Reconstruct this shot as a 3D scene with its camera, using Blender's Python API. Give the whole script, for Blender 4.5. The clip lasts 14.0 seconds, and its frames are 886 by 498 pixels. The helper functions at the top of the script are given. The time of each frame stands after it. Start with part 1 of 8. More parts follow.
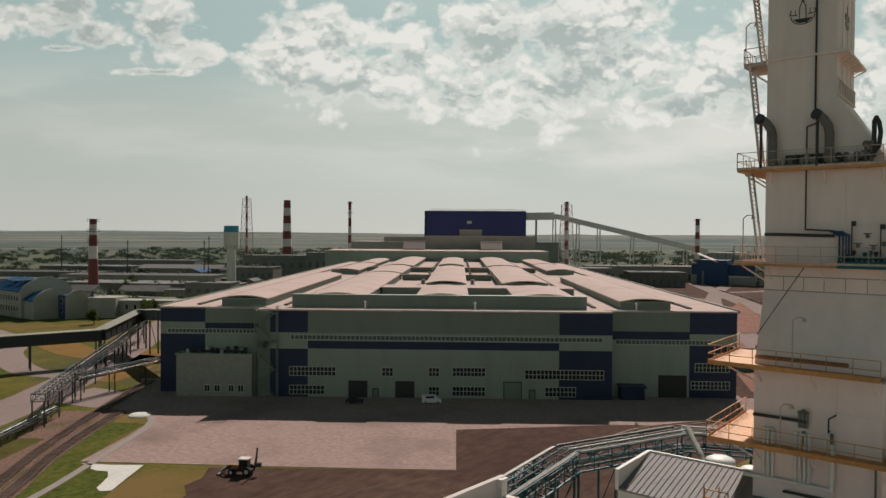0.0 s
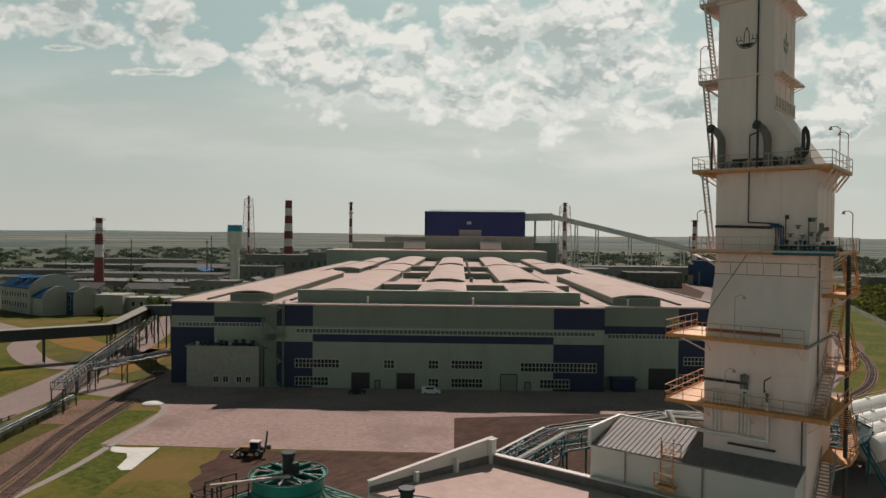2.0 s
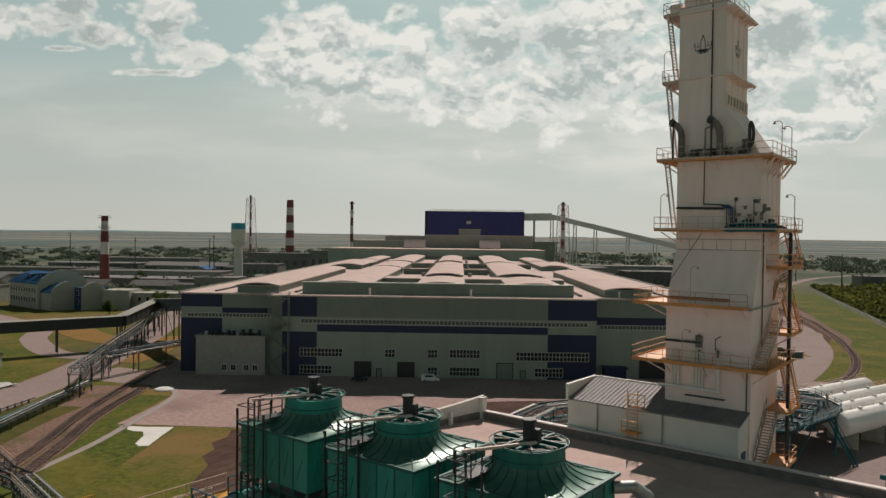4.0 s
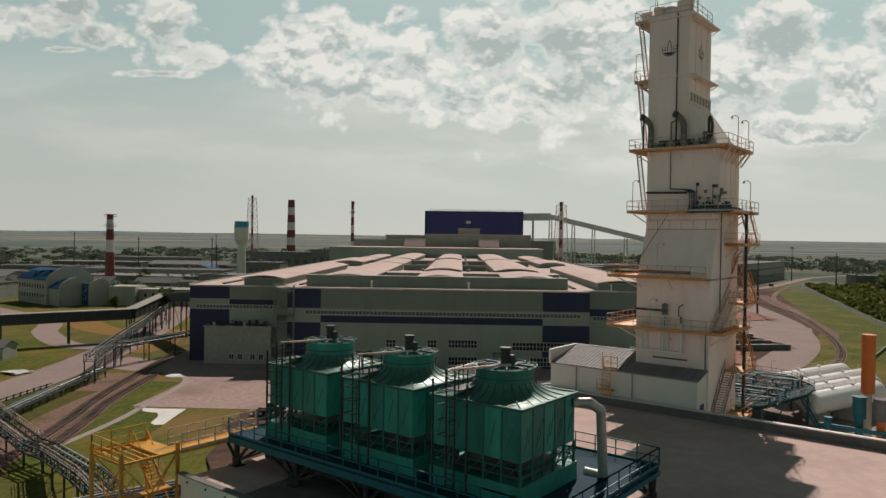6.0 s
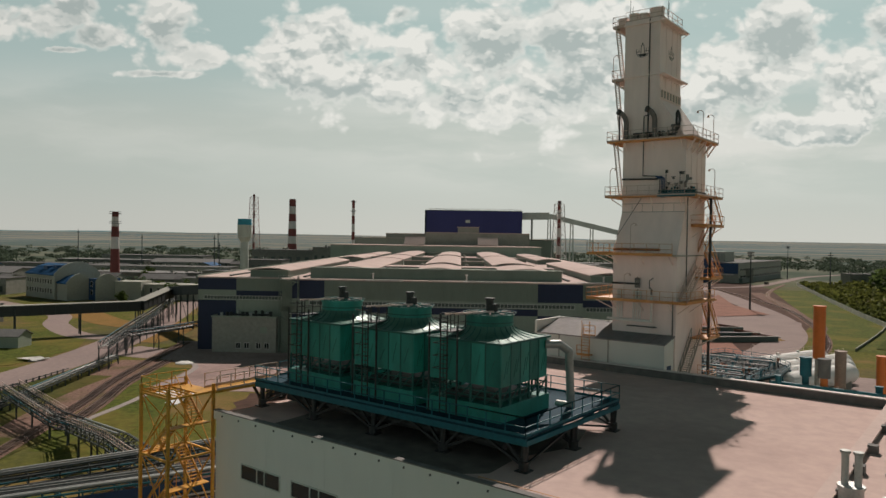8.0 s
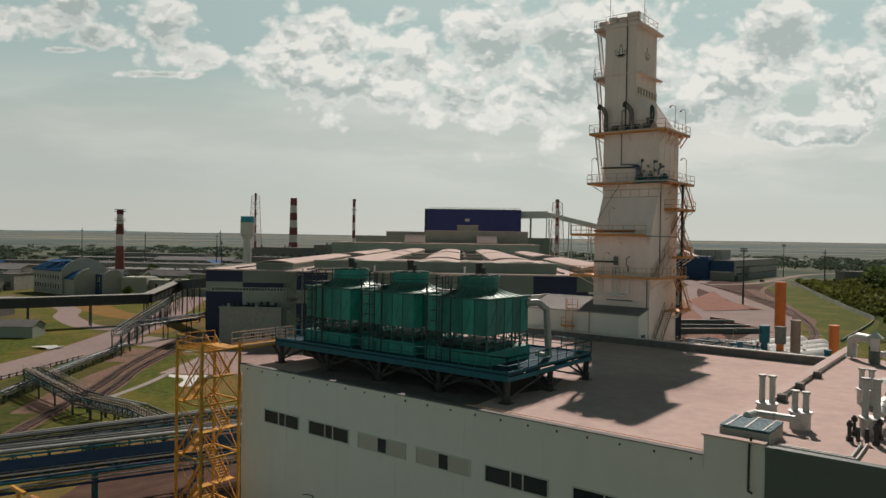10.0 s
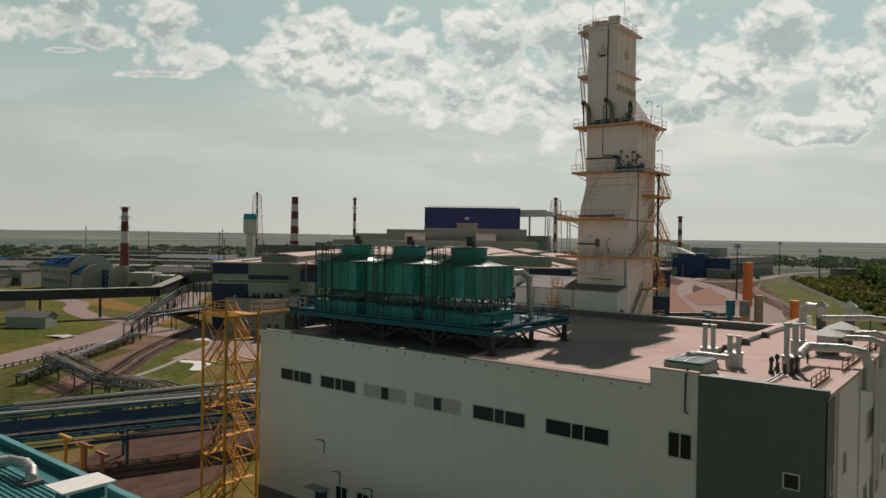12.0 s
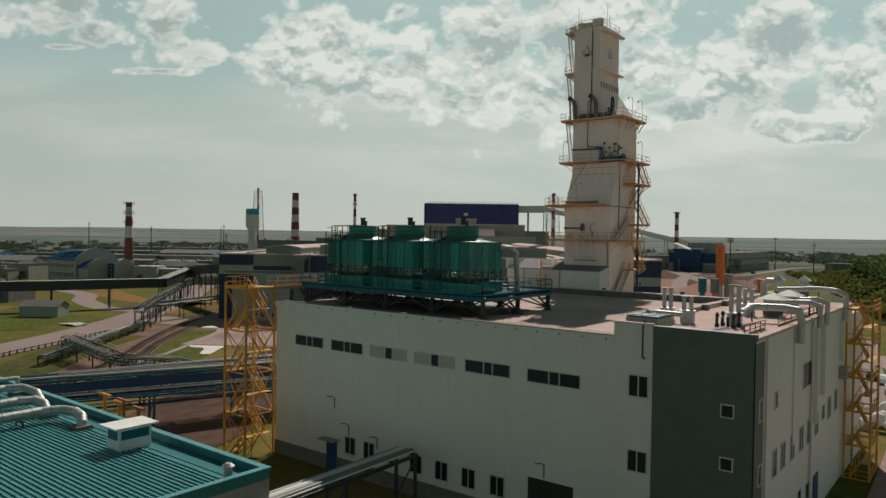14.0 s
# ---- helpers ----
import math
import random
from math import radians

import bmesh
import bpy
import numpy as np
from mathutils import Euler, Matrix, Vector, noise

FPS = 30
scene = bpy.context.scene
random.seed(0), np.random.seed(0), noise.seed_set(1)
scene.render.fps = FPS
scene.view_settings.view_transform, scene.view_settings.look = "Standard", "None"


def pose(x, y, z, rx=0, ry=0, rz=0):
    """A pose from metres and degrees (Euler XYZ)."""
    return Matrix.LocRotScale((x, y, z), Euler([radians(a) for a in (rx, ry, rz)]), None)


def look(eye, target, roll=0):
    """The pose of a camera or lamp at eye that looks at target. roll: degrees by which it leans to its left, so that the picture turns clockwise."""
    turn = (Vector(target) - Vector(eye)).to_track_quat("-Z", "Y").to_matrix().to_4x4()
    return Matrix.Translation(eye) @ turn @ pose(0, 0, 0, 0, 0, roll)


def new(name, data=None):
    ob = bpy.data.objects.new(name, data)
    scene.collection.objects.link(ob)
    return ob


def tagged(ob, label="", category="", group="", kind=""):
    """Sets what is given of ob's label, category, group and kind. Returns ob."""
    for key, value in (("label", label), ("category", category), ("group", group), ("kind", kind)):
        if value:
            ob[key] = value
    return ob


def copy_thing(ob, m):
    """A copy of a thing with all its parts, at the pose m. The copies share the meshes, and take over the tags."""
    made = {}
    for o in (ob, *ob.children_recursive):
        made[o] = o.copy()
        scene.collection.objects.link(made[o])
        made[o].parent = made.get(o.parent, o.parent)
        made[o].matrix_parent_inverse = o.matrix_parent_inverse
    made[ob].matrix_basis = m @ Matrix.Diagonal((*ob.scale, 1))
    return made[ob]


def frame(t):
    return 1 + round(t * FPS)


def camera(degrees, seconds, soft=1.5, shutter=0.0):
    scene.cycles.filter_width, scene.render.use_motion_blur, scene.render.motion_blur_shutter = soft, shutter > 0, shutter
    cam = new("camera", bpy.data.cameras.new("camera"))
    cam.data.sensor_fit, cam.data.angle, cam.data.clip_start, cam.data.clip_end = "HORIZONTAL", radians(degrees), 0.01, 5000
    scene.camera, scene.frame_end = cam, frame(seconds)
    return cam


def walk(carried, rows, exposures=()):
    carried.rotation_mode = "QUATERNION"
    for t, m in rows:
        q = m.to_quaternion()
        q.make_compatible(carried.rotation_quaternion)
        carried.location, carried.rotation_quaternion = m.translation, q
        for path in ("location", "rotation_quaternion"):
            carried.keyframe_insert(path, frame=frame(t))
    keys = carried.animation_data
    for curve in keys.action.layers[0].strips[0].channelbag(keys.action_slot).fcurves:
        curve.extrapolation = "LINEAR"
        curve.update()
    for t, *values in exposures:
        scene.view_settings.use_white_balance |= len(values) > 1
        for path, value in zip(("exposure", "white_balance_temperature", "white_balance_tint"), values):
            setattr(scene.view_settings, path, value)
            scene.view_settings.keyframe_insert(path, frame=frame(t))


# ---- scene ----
cam = camera(63.7, 14.0)
PATH = [
    (0, (5.333, -6.627, 41.741), (4.092, -5.059, 41.704), 0.4),
    (0.5, (6.575, -8.13, 41.701), (5.333, -6.563, 41.665), 0.5),
    (1, (7.874, -9.786, 41.59), (6.633, -8.219, 41.555), 0.6),
    (1.5, (9.094, -11.274, 41.277), (7.853, -9.707, 41.243), 0.6),
    (2, (10.45, -12.877, 40.976), (9.209, -11.309, 40.942), 0.6),
    (2.5, (11.695, -14.367, 40.557), (10.454, -12.799, 40.525), 0.7),
    (3, (13.102, -16.007, 40.07), (11.861, -14.439, 40.038), 0.7),
    (5.5, (19.71, -23.542, 37.652), (18.468, -21.975, 37.624), 0.8),
    (6, (21.097, -25.198, 37.117), (19.855, -23.63, 37.09), 0.8),
    (6.5, (22.437, -26.783, 36.604), (21.195, -25.215, 36.578), 0.8),
    (7, (23.834, -28.358, 36.063), (22.592, -26.791, 36.036), 0.8),
    (7.5, (25.137, -29.859, 35.533), (23.895, -28.291, 35.508), 0.8),
    (8, (26.51, -31.451, 35.006), (25.268, -29.883, 34.981), 0.9),
    (10.5, (33.204, -39.144, 32.393), (31.962, -37.576, 32.369), 0.9),
    (11, (34.563, -40.652, 31.9), (33.321, -39.084, 31.876), 0.9),
    (11.5, (35.832, -42.023, 31.397), (34.59, -40.455, 31.373), 0.9),
    (12, (37.221, -43.594, 30.851), (35.979, -42.027, 30.827), 0.9),
    (12.5, (38.533, -45.095, 30.367), (37.291, -43.527, 30.342), 0.9),
    (13, (39.923, -46.693, 29.785), (38.682, -45.126, 29.759), 0.9),
    (13.5, (41.244, -48.247, 29.316), (40.002, -46.679, 29.289), 0.9),
    (14, (42.565, -49.843, 29.078), (41.324, -48.275, 29.046), 0.9),
]
EXPOSURES = [(0, 0.0, 6420, 8.5), (13.8, 0.0, 6420, 8.0), (13.95, -0.08, 6250, 2.5), (14, -0.08, 6250, 2.5)]
walk(cam, [(t, look(eye, target, roll)) for t, eye, target, roll in PATH], EXPOSURES)

from mathutils.geometry import delaunay_2d_cdt

# ---- light ----
SUN = Vector((-0.44, 1.0, 1.0)).normalized()


def build_world():
    w = bpy.data.worlds.new("sky")
    w.use_nodes = True
    scene.world = w
    nt = w.node_tree
    for n in list(nt.nodes):
        nt.nodes.remove(n)

    def node(kind):
        return nt.nodes.new(kind)

    def math_node(op, a, b=None, clamp=False):
        n = node("ShaderNodeMath")
        n.operation, n.use_clamp = op, clamp
        for i, v in enumerate((a, b)):
            if v is None:
                continue
            if isinstance(v, (int, float)):
                n.inputs[i].default_value = v
            else:
                nt.links.new(v, n.inputs[i])
        return n.outputs[0]

    def ramp(value, lo, hi):
        n = node("ShaderNodeMapRange")
        n.interpolation_type = "SMOOTHSTEP"
        nt.links.new(value, n.inputs["Value"])
        n.inputs["From Min"].default_value, n.inputs["From Max"].default_value = lo, hi
        return n.outputs["Result"]

    def mix(fac, a, b):
        n = node("ShaderNodeMix")
        n.data_type = "RGBA"
        if isinstance(fac, (int, float)):
            n.inputs[0].default_value = fac
        else:
            nt.links.new(fac, n.inputs[0])
        for i, v in ((6, a), (7, b)):
            if isinstance(v, tuple):
                n.inputs[i].default_value = (*v, 1)
            else:
                nt.links.new(v, n.inputs[i])
        return n.outputs[2]

    def noise_at(vec, scale, detail, rough):
        n = node("ShaderNodeTexNoise")
        nt.links.new(vec, n.inputs["Vector"])
        n.inputs["Scale"].default_value, n.inputs["Detail"].default_value, n.inputs["Roughness"].default_value = scale, detail, rough
        return n.outputs["Fac"]

    def shifted(vec, offset, scale):
        n = node("ShaderNodeMapping")
        nt.links.new(vec, n.inputs["Vector"])
        n.inputs["Location"].default_value, n.inputs["Scale"].default_value = offset, scale
        return n.outputs["Vector"]

    def shade_of(col, k):
        n = node("ShaderNodeMix")
        n.data_type, n.blend_type = "RGBA", "MULTIPLY"
        n.inputs[0].default_value = 1.0
        nt.links.new(col, n.inputs[6])
        n.inputs[7].default_value = (k, k, k, 1)
        return n.outputs[2]

    sky = node("ShaderNodeTexSky")
    sky.sky_type, sky.sun_disc = "NISHITA", False
    sky.sun_elevation, sky.sun_rotation = math.asin(SUN.z), math.atan2(SUN.x, SUN.y)
    sky.dust_density, sky.air_density = 3.0, 1.0
    coord = node("ShaderNodeTexCoord").outputs["Generated"]
    split = node("ShaderNodeSeparateXYZ")
    nt.links.new(coord, split.inputs[0])
    high = split.outputs["Z"]
    # directions on a plane before the heading of the flight: across to the right, height upwards
    def along(v):
        n = node("ShaderNodeVectorMath")
        n.operation = "DOT_PRODUCT"
        nt.links.new(coord, n.inputs[0])
        n.inputs[1].default_value = v
        return n.outputs["Value"]

    ahead = math_node("MAXIMUM", along((-0.621, 0.784, 0)), 0.15)
    across = math_node("DIVIDE", along((0.784, 0.621, 0)), ahead)
    height = math_node("DIVIDE", high, ahead)
    # clear air: hazy and pale low down and near the sun, blue-green higher up and away from it
    clear = mix(ramp(height, 0.0, 0.10), (5.9, 5.85, 5.3), (5.35, 5.7, 5.2))
    clear = mix(ramp(height, 0.14, 0.27), clear, (4.25, 5.3, 5.1))
    clear = mix(ramp(across, -0.65, 0.15), shade_of(clear, 0.86), clear)
    top = mix(ramp(high, 0.4, 0.8), (0.85, 1.45, 1.4), (0.26, 0.5, 0.52))
    # heaped clouds: where the banks stand, then billows at three sizes
    bank = None
    for cx, cy, rx, ry in CLOUD_BANKS:
        dx = math_node("MULTIPLY", math_node("SUBTRACT", across, cx), 1 / rx)
        dy = math_node("MULTIPLY", math_node("SUBTRACT", height, cy), 1 / ry)
        r = math_node("SQRT", math_node("ADD", math_node("MULTIPLY", dx, dx), math_node("MULTIPLY", dy, dy)))
        one = math_node("SUBTRACT", 1.0, r)
        bank = one if bank is None else math_node("MAXIMUM", bank, one)
    beside = math_node("SUBTRACT", ramp(math_node("ABSOLUTE", across), 0.66, 0.85), 1.0)
    bank = math_node("MAXIMUM", bank, math_node("ADD", beside, math_node("MULTIPLY", ramp(height, 0.15, 0.25), 0.15)))
    bank = math_node("MAXIMUM", bank, -0.7)

    def plane(lift):
        n = node("ShaderNodeCombineXYZ")
        nt.links.new(across, n.inputs[0])
        nt.links.new(math_node("MULTIPLY", math_node("ADD", height, lift), 1.35), n.inputs[1])
        n.inputs[2].default_value = 3.7
        warp = node("ShaderNodeTexNoise")
        nt.links.new(n.outputs[0], warp.inputs["Vector"])
        warp.inputs["Scale"].default_value, warp.inputs["Detail"].default_value = 14.0, 4.0
        sh = node("ShaderNodeVectorMath")
        sh.operation = "MULTIPLY_ADD"
        nt.links.new(warp.outputs["Color"], sh.inputs[0])
        sh.inputs[1].default_value = (0.035, 0.035, 0.0)
        nt.links.new(n.outputs[0], sh.inputs[2])
        return sh.outputs[0]

    def billow(p, scale, detail):
        v = node("ShaderNodeTexVoronoi")
        v.feature = "SMOOTH_F1"
        nt.links.new(p, v.inputs["Vector"])
        v.inputs["Scale"].default_value, v.inputs["Detail"].default_value, v.inputs["Roughness"].default_value = scale, detail, 0.6
        v.inputs["Smoothness"].default_value = 0.5
        return math_node("SUBTRACT", 0.42, v.outputs["Distance"])

    def density(lift):
        p = plane(lift)
        d = math_node("MULTIPLY", math_node("SUBTRACT", noise_at(p, 8.0, 7.0, 0.55), 0.5), 2.3)
        return math_node("ADD", d, math_node("MULTIPLY", billow(p, 14.0, 3.0), 1.45))

    rough_here, rough_fine, rough_broad = density(0.0), density(0.009), density(0.034)
    here = math_node("ADD", math_node("ADD", math_node("MULTIPLY", bank, 1.7), 0.36), rough_here)
    mask = ramp(here, -0.20, 0.40)
    fine = ramp(math_node("SUBTRACT", rough_fine, rough_here), -0.20, 0.16)
    wide = ramp(math_node("SUBTRACT", rough_broad, rough_here), -0.50, 0.34)
    thick = ramp(here, 0.3, 1.3)
    grey = math_node("ADD", math_node("MULTIPLY", fine, 0.45), math_node("MULTIPLY", wide, 0.65))
    lump = ramp(noise_at(shifted(plane(0.0), (3.1, 0.4, 0.0), (1, 1, 1)), 9.0, 4.0, 0.5), 0.40, 0.60)
    grey = math_node("ADD", math_node("SUBTRACT", grey, 0.14), math_node("MULTIPLY", math_node("MULTIPLY", thick, lump), 0.5), True)
    grey = math_node("MULTIPLY", grey, ramp(here, 0.0, 0.5))
    cloud = mix(grey, (8.0, 7.85, 7.3), (4.2, 4.7, 4.5))
    cloud = mix(ramp(across, -0.65, 0.0), shade_of(cloud, 0.88), cloud)
    # bright veil under the banks towards the sun, thin streaks elsewhere
    veil = math_node("MULTIPLY", ramp(noise_at(shifted(plane(0.0), (2.0, 0.3, 0.1), (1, 4.0, 1)), 3.2, 6.0, 0.55), 0.36, 0.66), ramp(height, 0.04, 0.13))
    veil = math_node("MULTIPLY", veil, math_node("SUBTRACT", 1.0, math_node("MULTIPLY", ramp(height, 0.19, 0.27), 0.85)))
    veil = math_node("MULTIPLY", veil, math_node("ADD", 0.25, math_node("MULTIPLY", ramp(across, -0.25, 0.15), 0.65)))
    clear = mix(veil, clear, (7.3, 7.15, 6.6))
    total = mix(mask, clear, cloud)
    total = mix(ramp(high, 0.318, 0.37), total, top)
    deep = mix(ramp(high, 0.02, 0.34), (6.4, 7.5, 6.9), (0.62, 0.9, 0.9))
    both = mix(0.03, deep, sky.outputs[0])
    # the sky is bright round the sun and much deeper away from it
    dot = node("ShaderNodeVectorMath")
    dot.operation = "DOT_PRODUCT"
    nt.links.new(coord, dot.inputs[0])
    flat_sun = Vector((SUN.x, SUN.y, 0)).normalized()
    dot.inputs[1].default_value = flat_sun
    total = mix(ramp(dot.outputs["Value"], -0.1, 0.6), both, total)
    back = node("ShaderNodeBackground")
    back.inputs["Strength"].default_value = 0.1
    nt.links.new(total, back.inputs["Color"])
    out = node("ShaderNodeOutputWorld")
    nt.links.new(back.outputs[0], out.inputs[0])


# cloud banks: centre across and up, half width, half height
CLOUD_BANKS = [
    (-0.582, 0.3, 0.112, 0.053), (-0.526, 0.315, 0.061, 0.041), (-0.49, 0.276, 0.076, 0.03), (-0.534, 0.258, 0.061, 0.008),
    (-0.395, 0.292, 0.091, 0.076), (-0.36, 0.256, 0.076, 0.035), (-0.403, 0.226, 0.101, 0.009), (-0.225, 0.256, 0.096, 0.096),
    (-0.154, 0.284, 0.122, 0.061), (-0.13, 0.216, 0.152, 0.066), (-0.031, 0.256, 0.061, 0.076), (-0.063, 0.315, 0.046, 0.028),
    (0.06, 0.268, 0.127, 0.127), (0.036, 0.193, 0.152, 0.051), (0.155, 0.292, 0.127, 0.086), (0.139, 0.204, 0.193, 0.066),
    (0.242, 0.24, 0.137, 0.096), (0.266, 0.315, 0.101, 0.051), (0.33, 0.181, 0.152, 0.035), (0.401, 0.244, 0.137, 0.117),
    (0.488, 0.284, 0.096, 0.096), (0.567, 0.228, 0.096, 0.106), (0.504, 0.161, 0.193, 0.03), (0.615, 0.307, 0.076, 0.066),
]
build_world()
sun = new("sun", bpy.data.lights.new("sun", "SUN"))
sun.data.energy, sun.data.angle, sun.data.color = 4.5, radians(0.5), (1.0, 0.87, 0.79)
sun.matrix_world = look(SUN * 100, (0, 0, 0))

# ---- materials ----


def material(name, color, rough=0.7, metal=0.0, vary=0.18, grain=6.0, stain=0.25, stain_color=None, bump=0.15, stretch=(1, 1, 1), island=0.0, each=0.0, spec=0.3, coat=0.0):
    """A surface with grain and larger stains; sizes are in metres through object coordinates."""
    m = bpy.data.materials.new(name)
    m.use_nodes = True
    nt = m.node_tree
    b = nt.nodes["Principled BSDF"]
    b.inputs["Roughness"].default_value, b.inputs["Metallic"].default_value = rough, metal
    b.inputs["Specular IOR Level"].default_value = spec
    b.inputs["Coat Weight"].default_value = coat
    geo = nt.nodes.new("ShaderNodeNewGeometry")
    mp = nt.nodes.new("ShaderNodeMapping")
    mp.inputs["Scale"].default_value = stretch
    nt.links.new(geo.outputs["Position"], mp.inputs["Vector"])

    def tex(scale, detail):
        n = nt.nodes.new("ShaderNodeTexNoise")
        n.inputs["Scale"].default_value, n.inputs["Detail"].default_value, n.inputs["Roughness"].default_value = scale, detail, 0.6
        nt.links.new(mp.outputs[0], n.inputs["Vector"])
        return n.outputs["Fac"]

    def mixc(fac, a, b2):
        n = nt.nodes.new("ShaderNodeMix")
        n.data_type = "RGBA"
        nt.links.new(fac, n.inputs[0])
        for i, v in ((6, a), (7, b2)):
            if isinstance(v, tuple):
                n.inputs[i].default_value = (*v, 1)
            else:
                nt.links.new(v, n.inputs[i])
        return n.outputs[2]

    def rng(v, lo, hi, to=1.0):
        n = nt.nodes.new("ShaderNodeMapRange")
        nt.links.new(v, n.inputs["Value"])
        n.inputs["From Min"].default_value, n.inputs["From Max"].default_value, n.inputs["To Max"].default_value = lo, hi, to
        return n.outputs["Result"]

    dark = tuple(c * (1 - vary) for c in color)
    light = tuple(min(1, c * (1 + vary)) for c in color)
    g = tex(grain, 5.0)
    c = mixc(rng(g, 0.3, 0.7), dark, light)
    if stain > 0:
        sc = stain_color or tuple(v * 0.55 for v in color)
        c = mixc(rng(tex(grain * 0.07, 6.0), 0.48, 0.72, stain), c, sc)
    for amount, src, out in ((island, geo, "Random Per Island"), (each, None, "Random")):
        if amount:
            s = src or nt.nodes.new("ShaderNodeObjectInfo")
            hsv = nt.nodes.new("ShaderNodeHueSaturation")
            nt.links.new(rng(s.outputs[out], 0, 1), hsv.inputs["Value"])
            hsv.inputs["Value"].links[0].from_node.inputs["To Min"].default_value = 1 - amount
            hsv.inputs["Value"].links[0].from_node.inputs["To Max"].default_value = 1 + amount
            nt.links.new(c, hsv.inputs["Color"])
            c = hsv.outputs[0]
    nt.links.new(c, b.inputs["Base Color"])
    r = rng(g, 0.2, 0.8)
    r.node.inputs["To Min"].default_value, r.node.inputs["To Max"].default_value = max(0.02, rough - 0.08), min(1, rough + 0.08)
    nt.links.new(r, b.inputs["Roughness"])
    if bump:
        bn = nt.nodes.new("ShaderNodeBump")
        bn.inputs["Strength"].default_value, bn.inputs["Distance"].default_value = bump, 0.05
        nt.links.new(tex(grain * 2.2, 4.0), bn.inputs["Height"])
        nt.links.new(bn.outputs[0], b.inputs["Normal"])
    return m


def ground_material():
    """Grass, dry grass and bare red soil in patches."""
    m = bpy.data.materials.new("open_ground")
    m.use_nodes = True
    nt = m.node_tree
    b = nt.nodes["Principled BSDF"]
    b.inputs["Roughness"].default_value = 0.95
    b.inputs["Specular IOR Level"].default_value = 0.04
    geo = nt.nodes.new("ShaderNodeNewGeometry")

    def tex(scale, detail, seed):
        mp = nt.nodes.new("ShaderNodeMapping")
        mp.inputs["Location"].default_value = (seed, seed * 2, 0)
        nt.links.new(geo.outputs["Position"], mp.inputs["Vector"])
        n = nt.nodes.new("ShaderNodeTexNoise")
        n.inputs["Scale"].default_value, n.inputs["Detail"].default_value, n.inputs["Roughness"].default_value = scale, detail, 0.62
        nt.links.new(mp.outputs[0], n.inputs["Vector"])
        return n.outputs["Fac"]

    def rng(v, lo, hi):
        n = nt.nodes.new("ShaderNodeMapRange")
        nt.links.new(v, n.inputs["Value"])
        n.inputs["From Min"].default_value, n.inputs["From Max"].default_value = lo, hi
        return n.outputs["Result"]

    def mixc(fac, a, c):
        n = nt.nodes.new("ShaderNodeMix")
        n.data_type = "RGBA"
        nt.links.new(fac, n.inputs[0])
        for i, v in ((6, a), (7, c)):
            if isinstance(v, tuple):
                n.inputs[i].default_value = (*v, 1)
            else:
                nt.links.new(v, n.inputs[i])
        return n.outputs[2]

    c = mixc(rng(tex(0.9, 6, 3), 0.35, 0.65), (0.075, 0.085, 0.015), (0.17, 0.16, 0.03))
    c = mixc(rng(tex(0.045, 5, 11), 0.46, 0.62), c, (0.24, 0.15, 0.06))
    c = mixc(rng(tex(0.012, 6, 23), 0.54, 0.66), c, (0.10, 0.09, 0.05))
    c = mixc(rng(tex(6.0, 4, 5), 0.3, 0.9), c, (0.05, 0.055, 0.015))
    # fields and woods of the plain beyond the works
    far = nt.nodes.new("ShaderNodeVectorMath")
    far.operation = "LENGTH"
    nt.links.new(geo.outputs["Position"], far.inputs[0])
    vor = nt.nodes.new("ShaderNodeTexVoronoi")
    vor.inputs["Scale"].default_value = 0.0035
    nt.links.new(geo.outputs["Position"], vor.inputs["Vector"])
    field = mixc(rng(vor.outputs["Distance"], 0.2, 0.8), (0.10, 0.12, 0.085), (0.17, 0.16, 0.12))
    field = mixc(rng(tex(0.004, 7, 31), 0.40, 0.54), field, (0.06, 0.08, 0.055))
    # stubble and forest strips on rising land, distance haze put into their bluish colours
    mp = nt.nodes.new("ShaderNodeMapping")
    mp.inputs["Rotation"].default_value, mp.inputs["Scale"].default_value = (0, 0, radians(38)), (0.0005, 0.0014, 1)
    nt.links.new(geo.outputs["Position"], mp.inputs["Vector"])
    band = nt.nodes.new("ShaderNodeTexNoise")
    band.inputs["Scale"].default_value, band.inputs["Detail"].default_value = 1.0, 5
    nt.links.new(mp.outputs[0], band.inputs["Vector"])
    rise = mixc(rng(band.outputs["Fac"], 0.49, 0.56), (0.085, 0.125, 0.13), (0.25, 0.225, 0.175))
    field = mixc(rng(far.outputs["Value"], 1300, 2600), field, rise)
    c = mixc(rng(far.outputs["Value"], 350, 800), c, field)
    nt.links.new(c, b.inputs["Base Color"])
    bn = nt.nodes.new("ShaderNodeBump")
    bn.inputs["Strength"].default_value, bn.inputs["Distance"].default_value = 0.5, 0.2
    nt.links.new(tex(3.0, 6, 1), bn.inputs["Height"])
    nt.links.new(bn.outputs[0], b.inputs["Normal"])
    return m


def glass_material(name, color, rough=0.08):
    m = bpy.data.materials.new(name)
    m.use_nodes = True
    b = m.node_tree.nodes["Principled BSDF"]
    b.inputs["Base Color"].default_value = (*color, 1)
    b.inputs["Roughness"].default_value, b.inputs["Specular IOR Level"].default_value = rough, 0.3
    return m


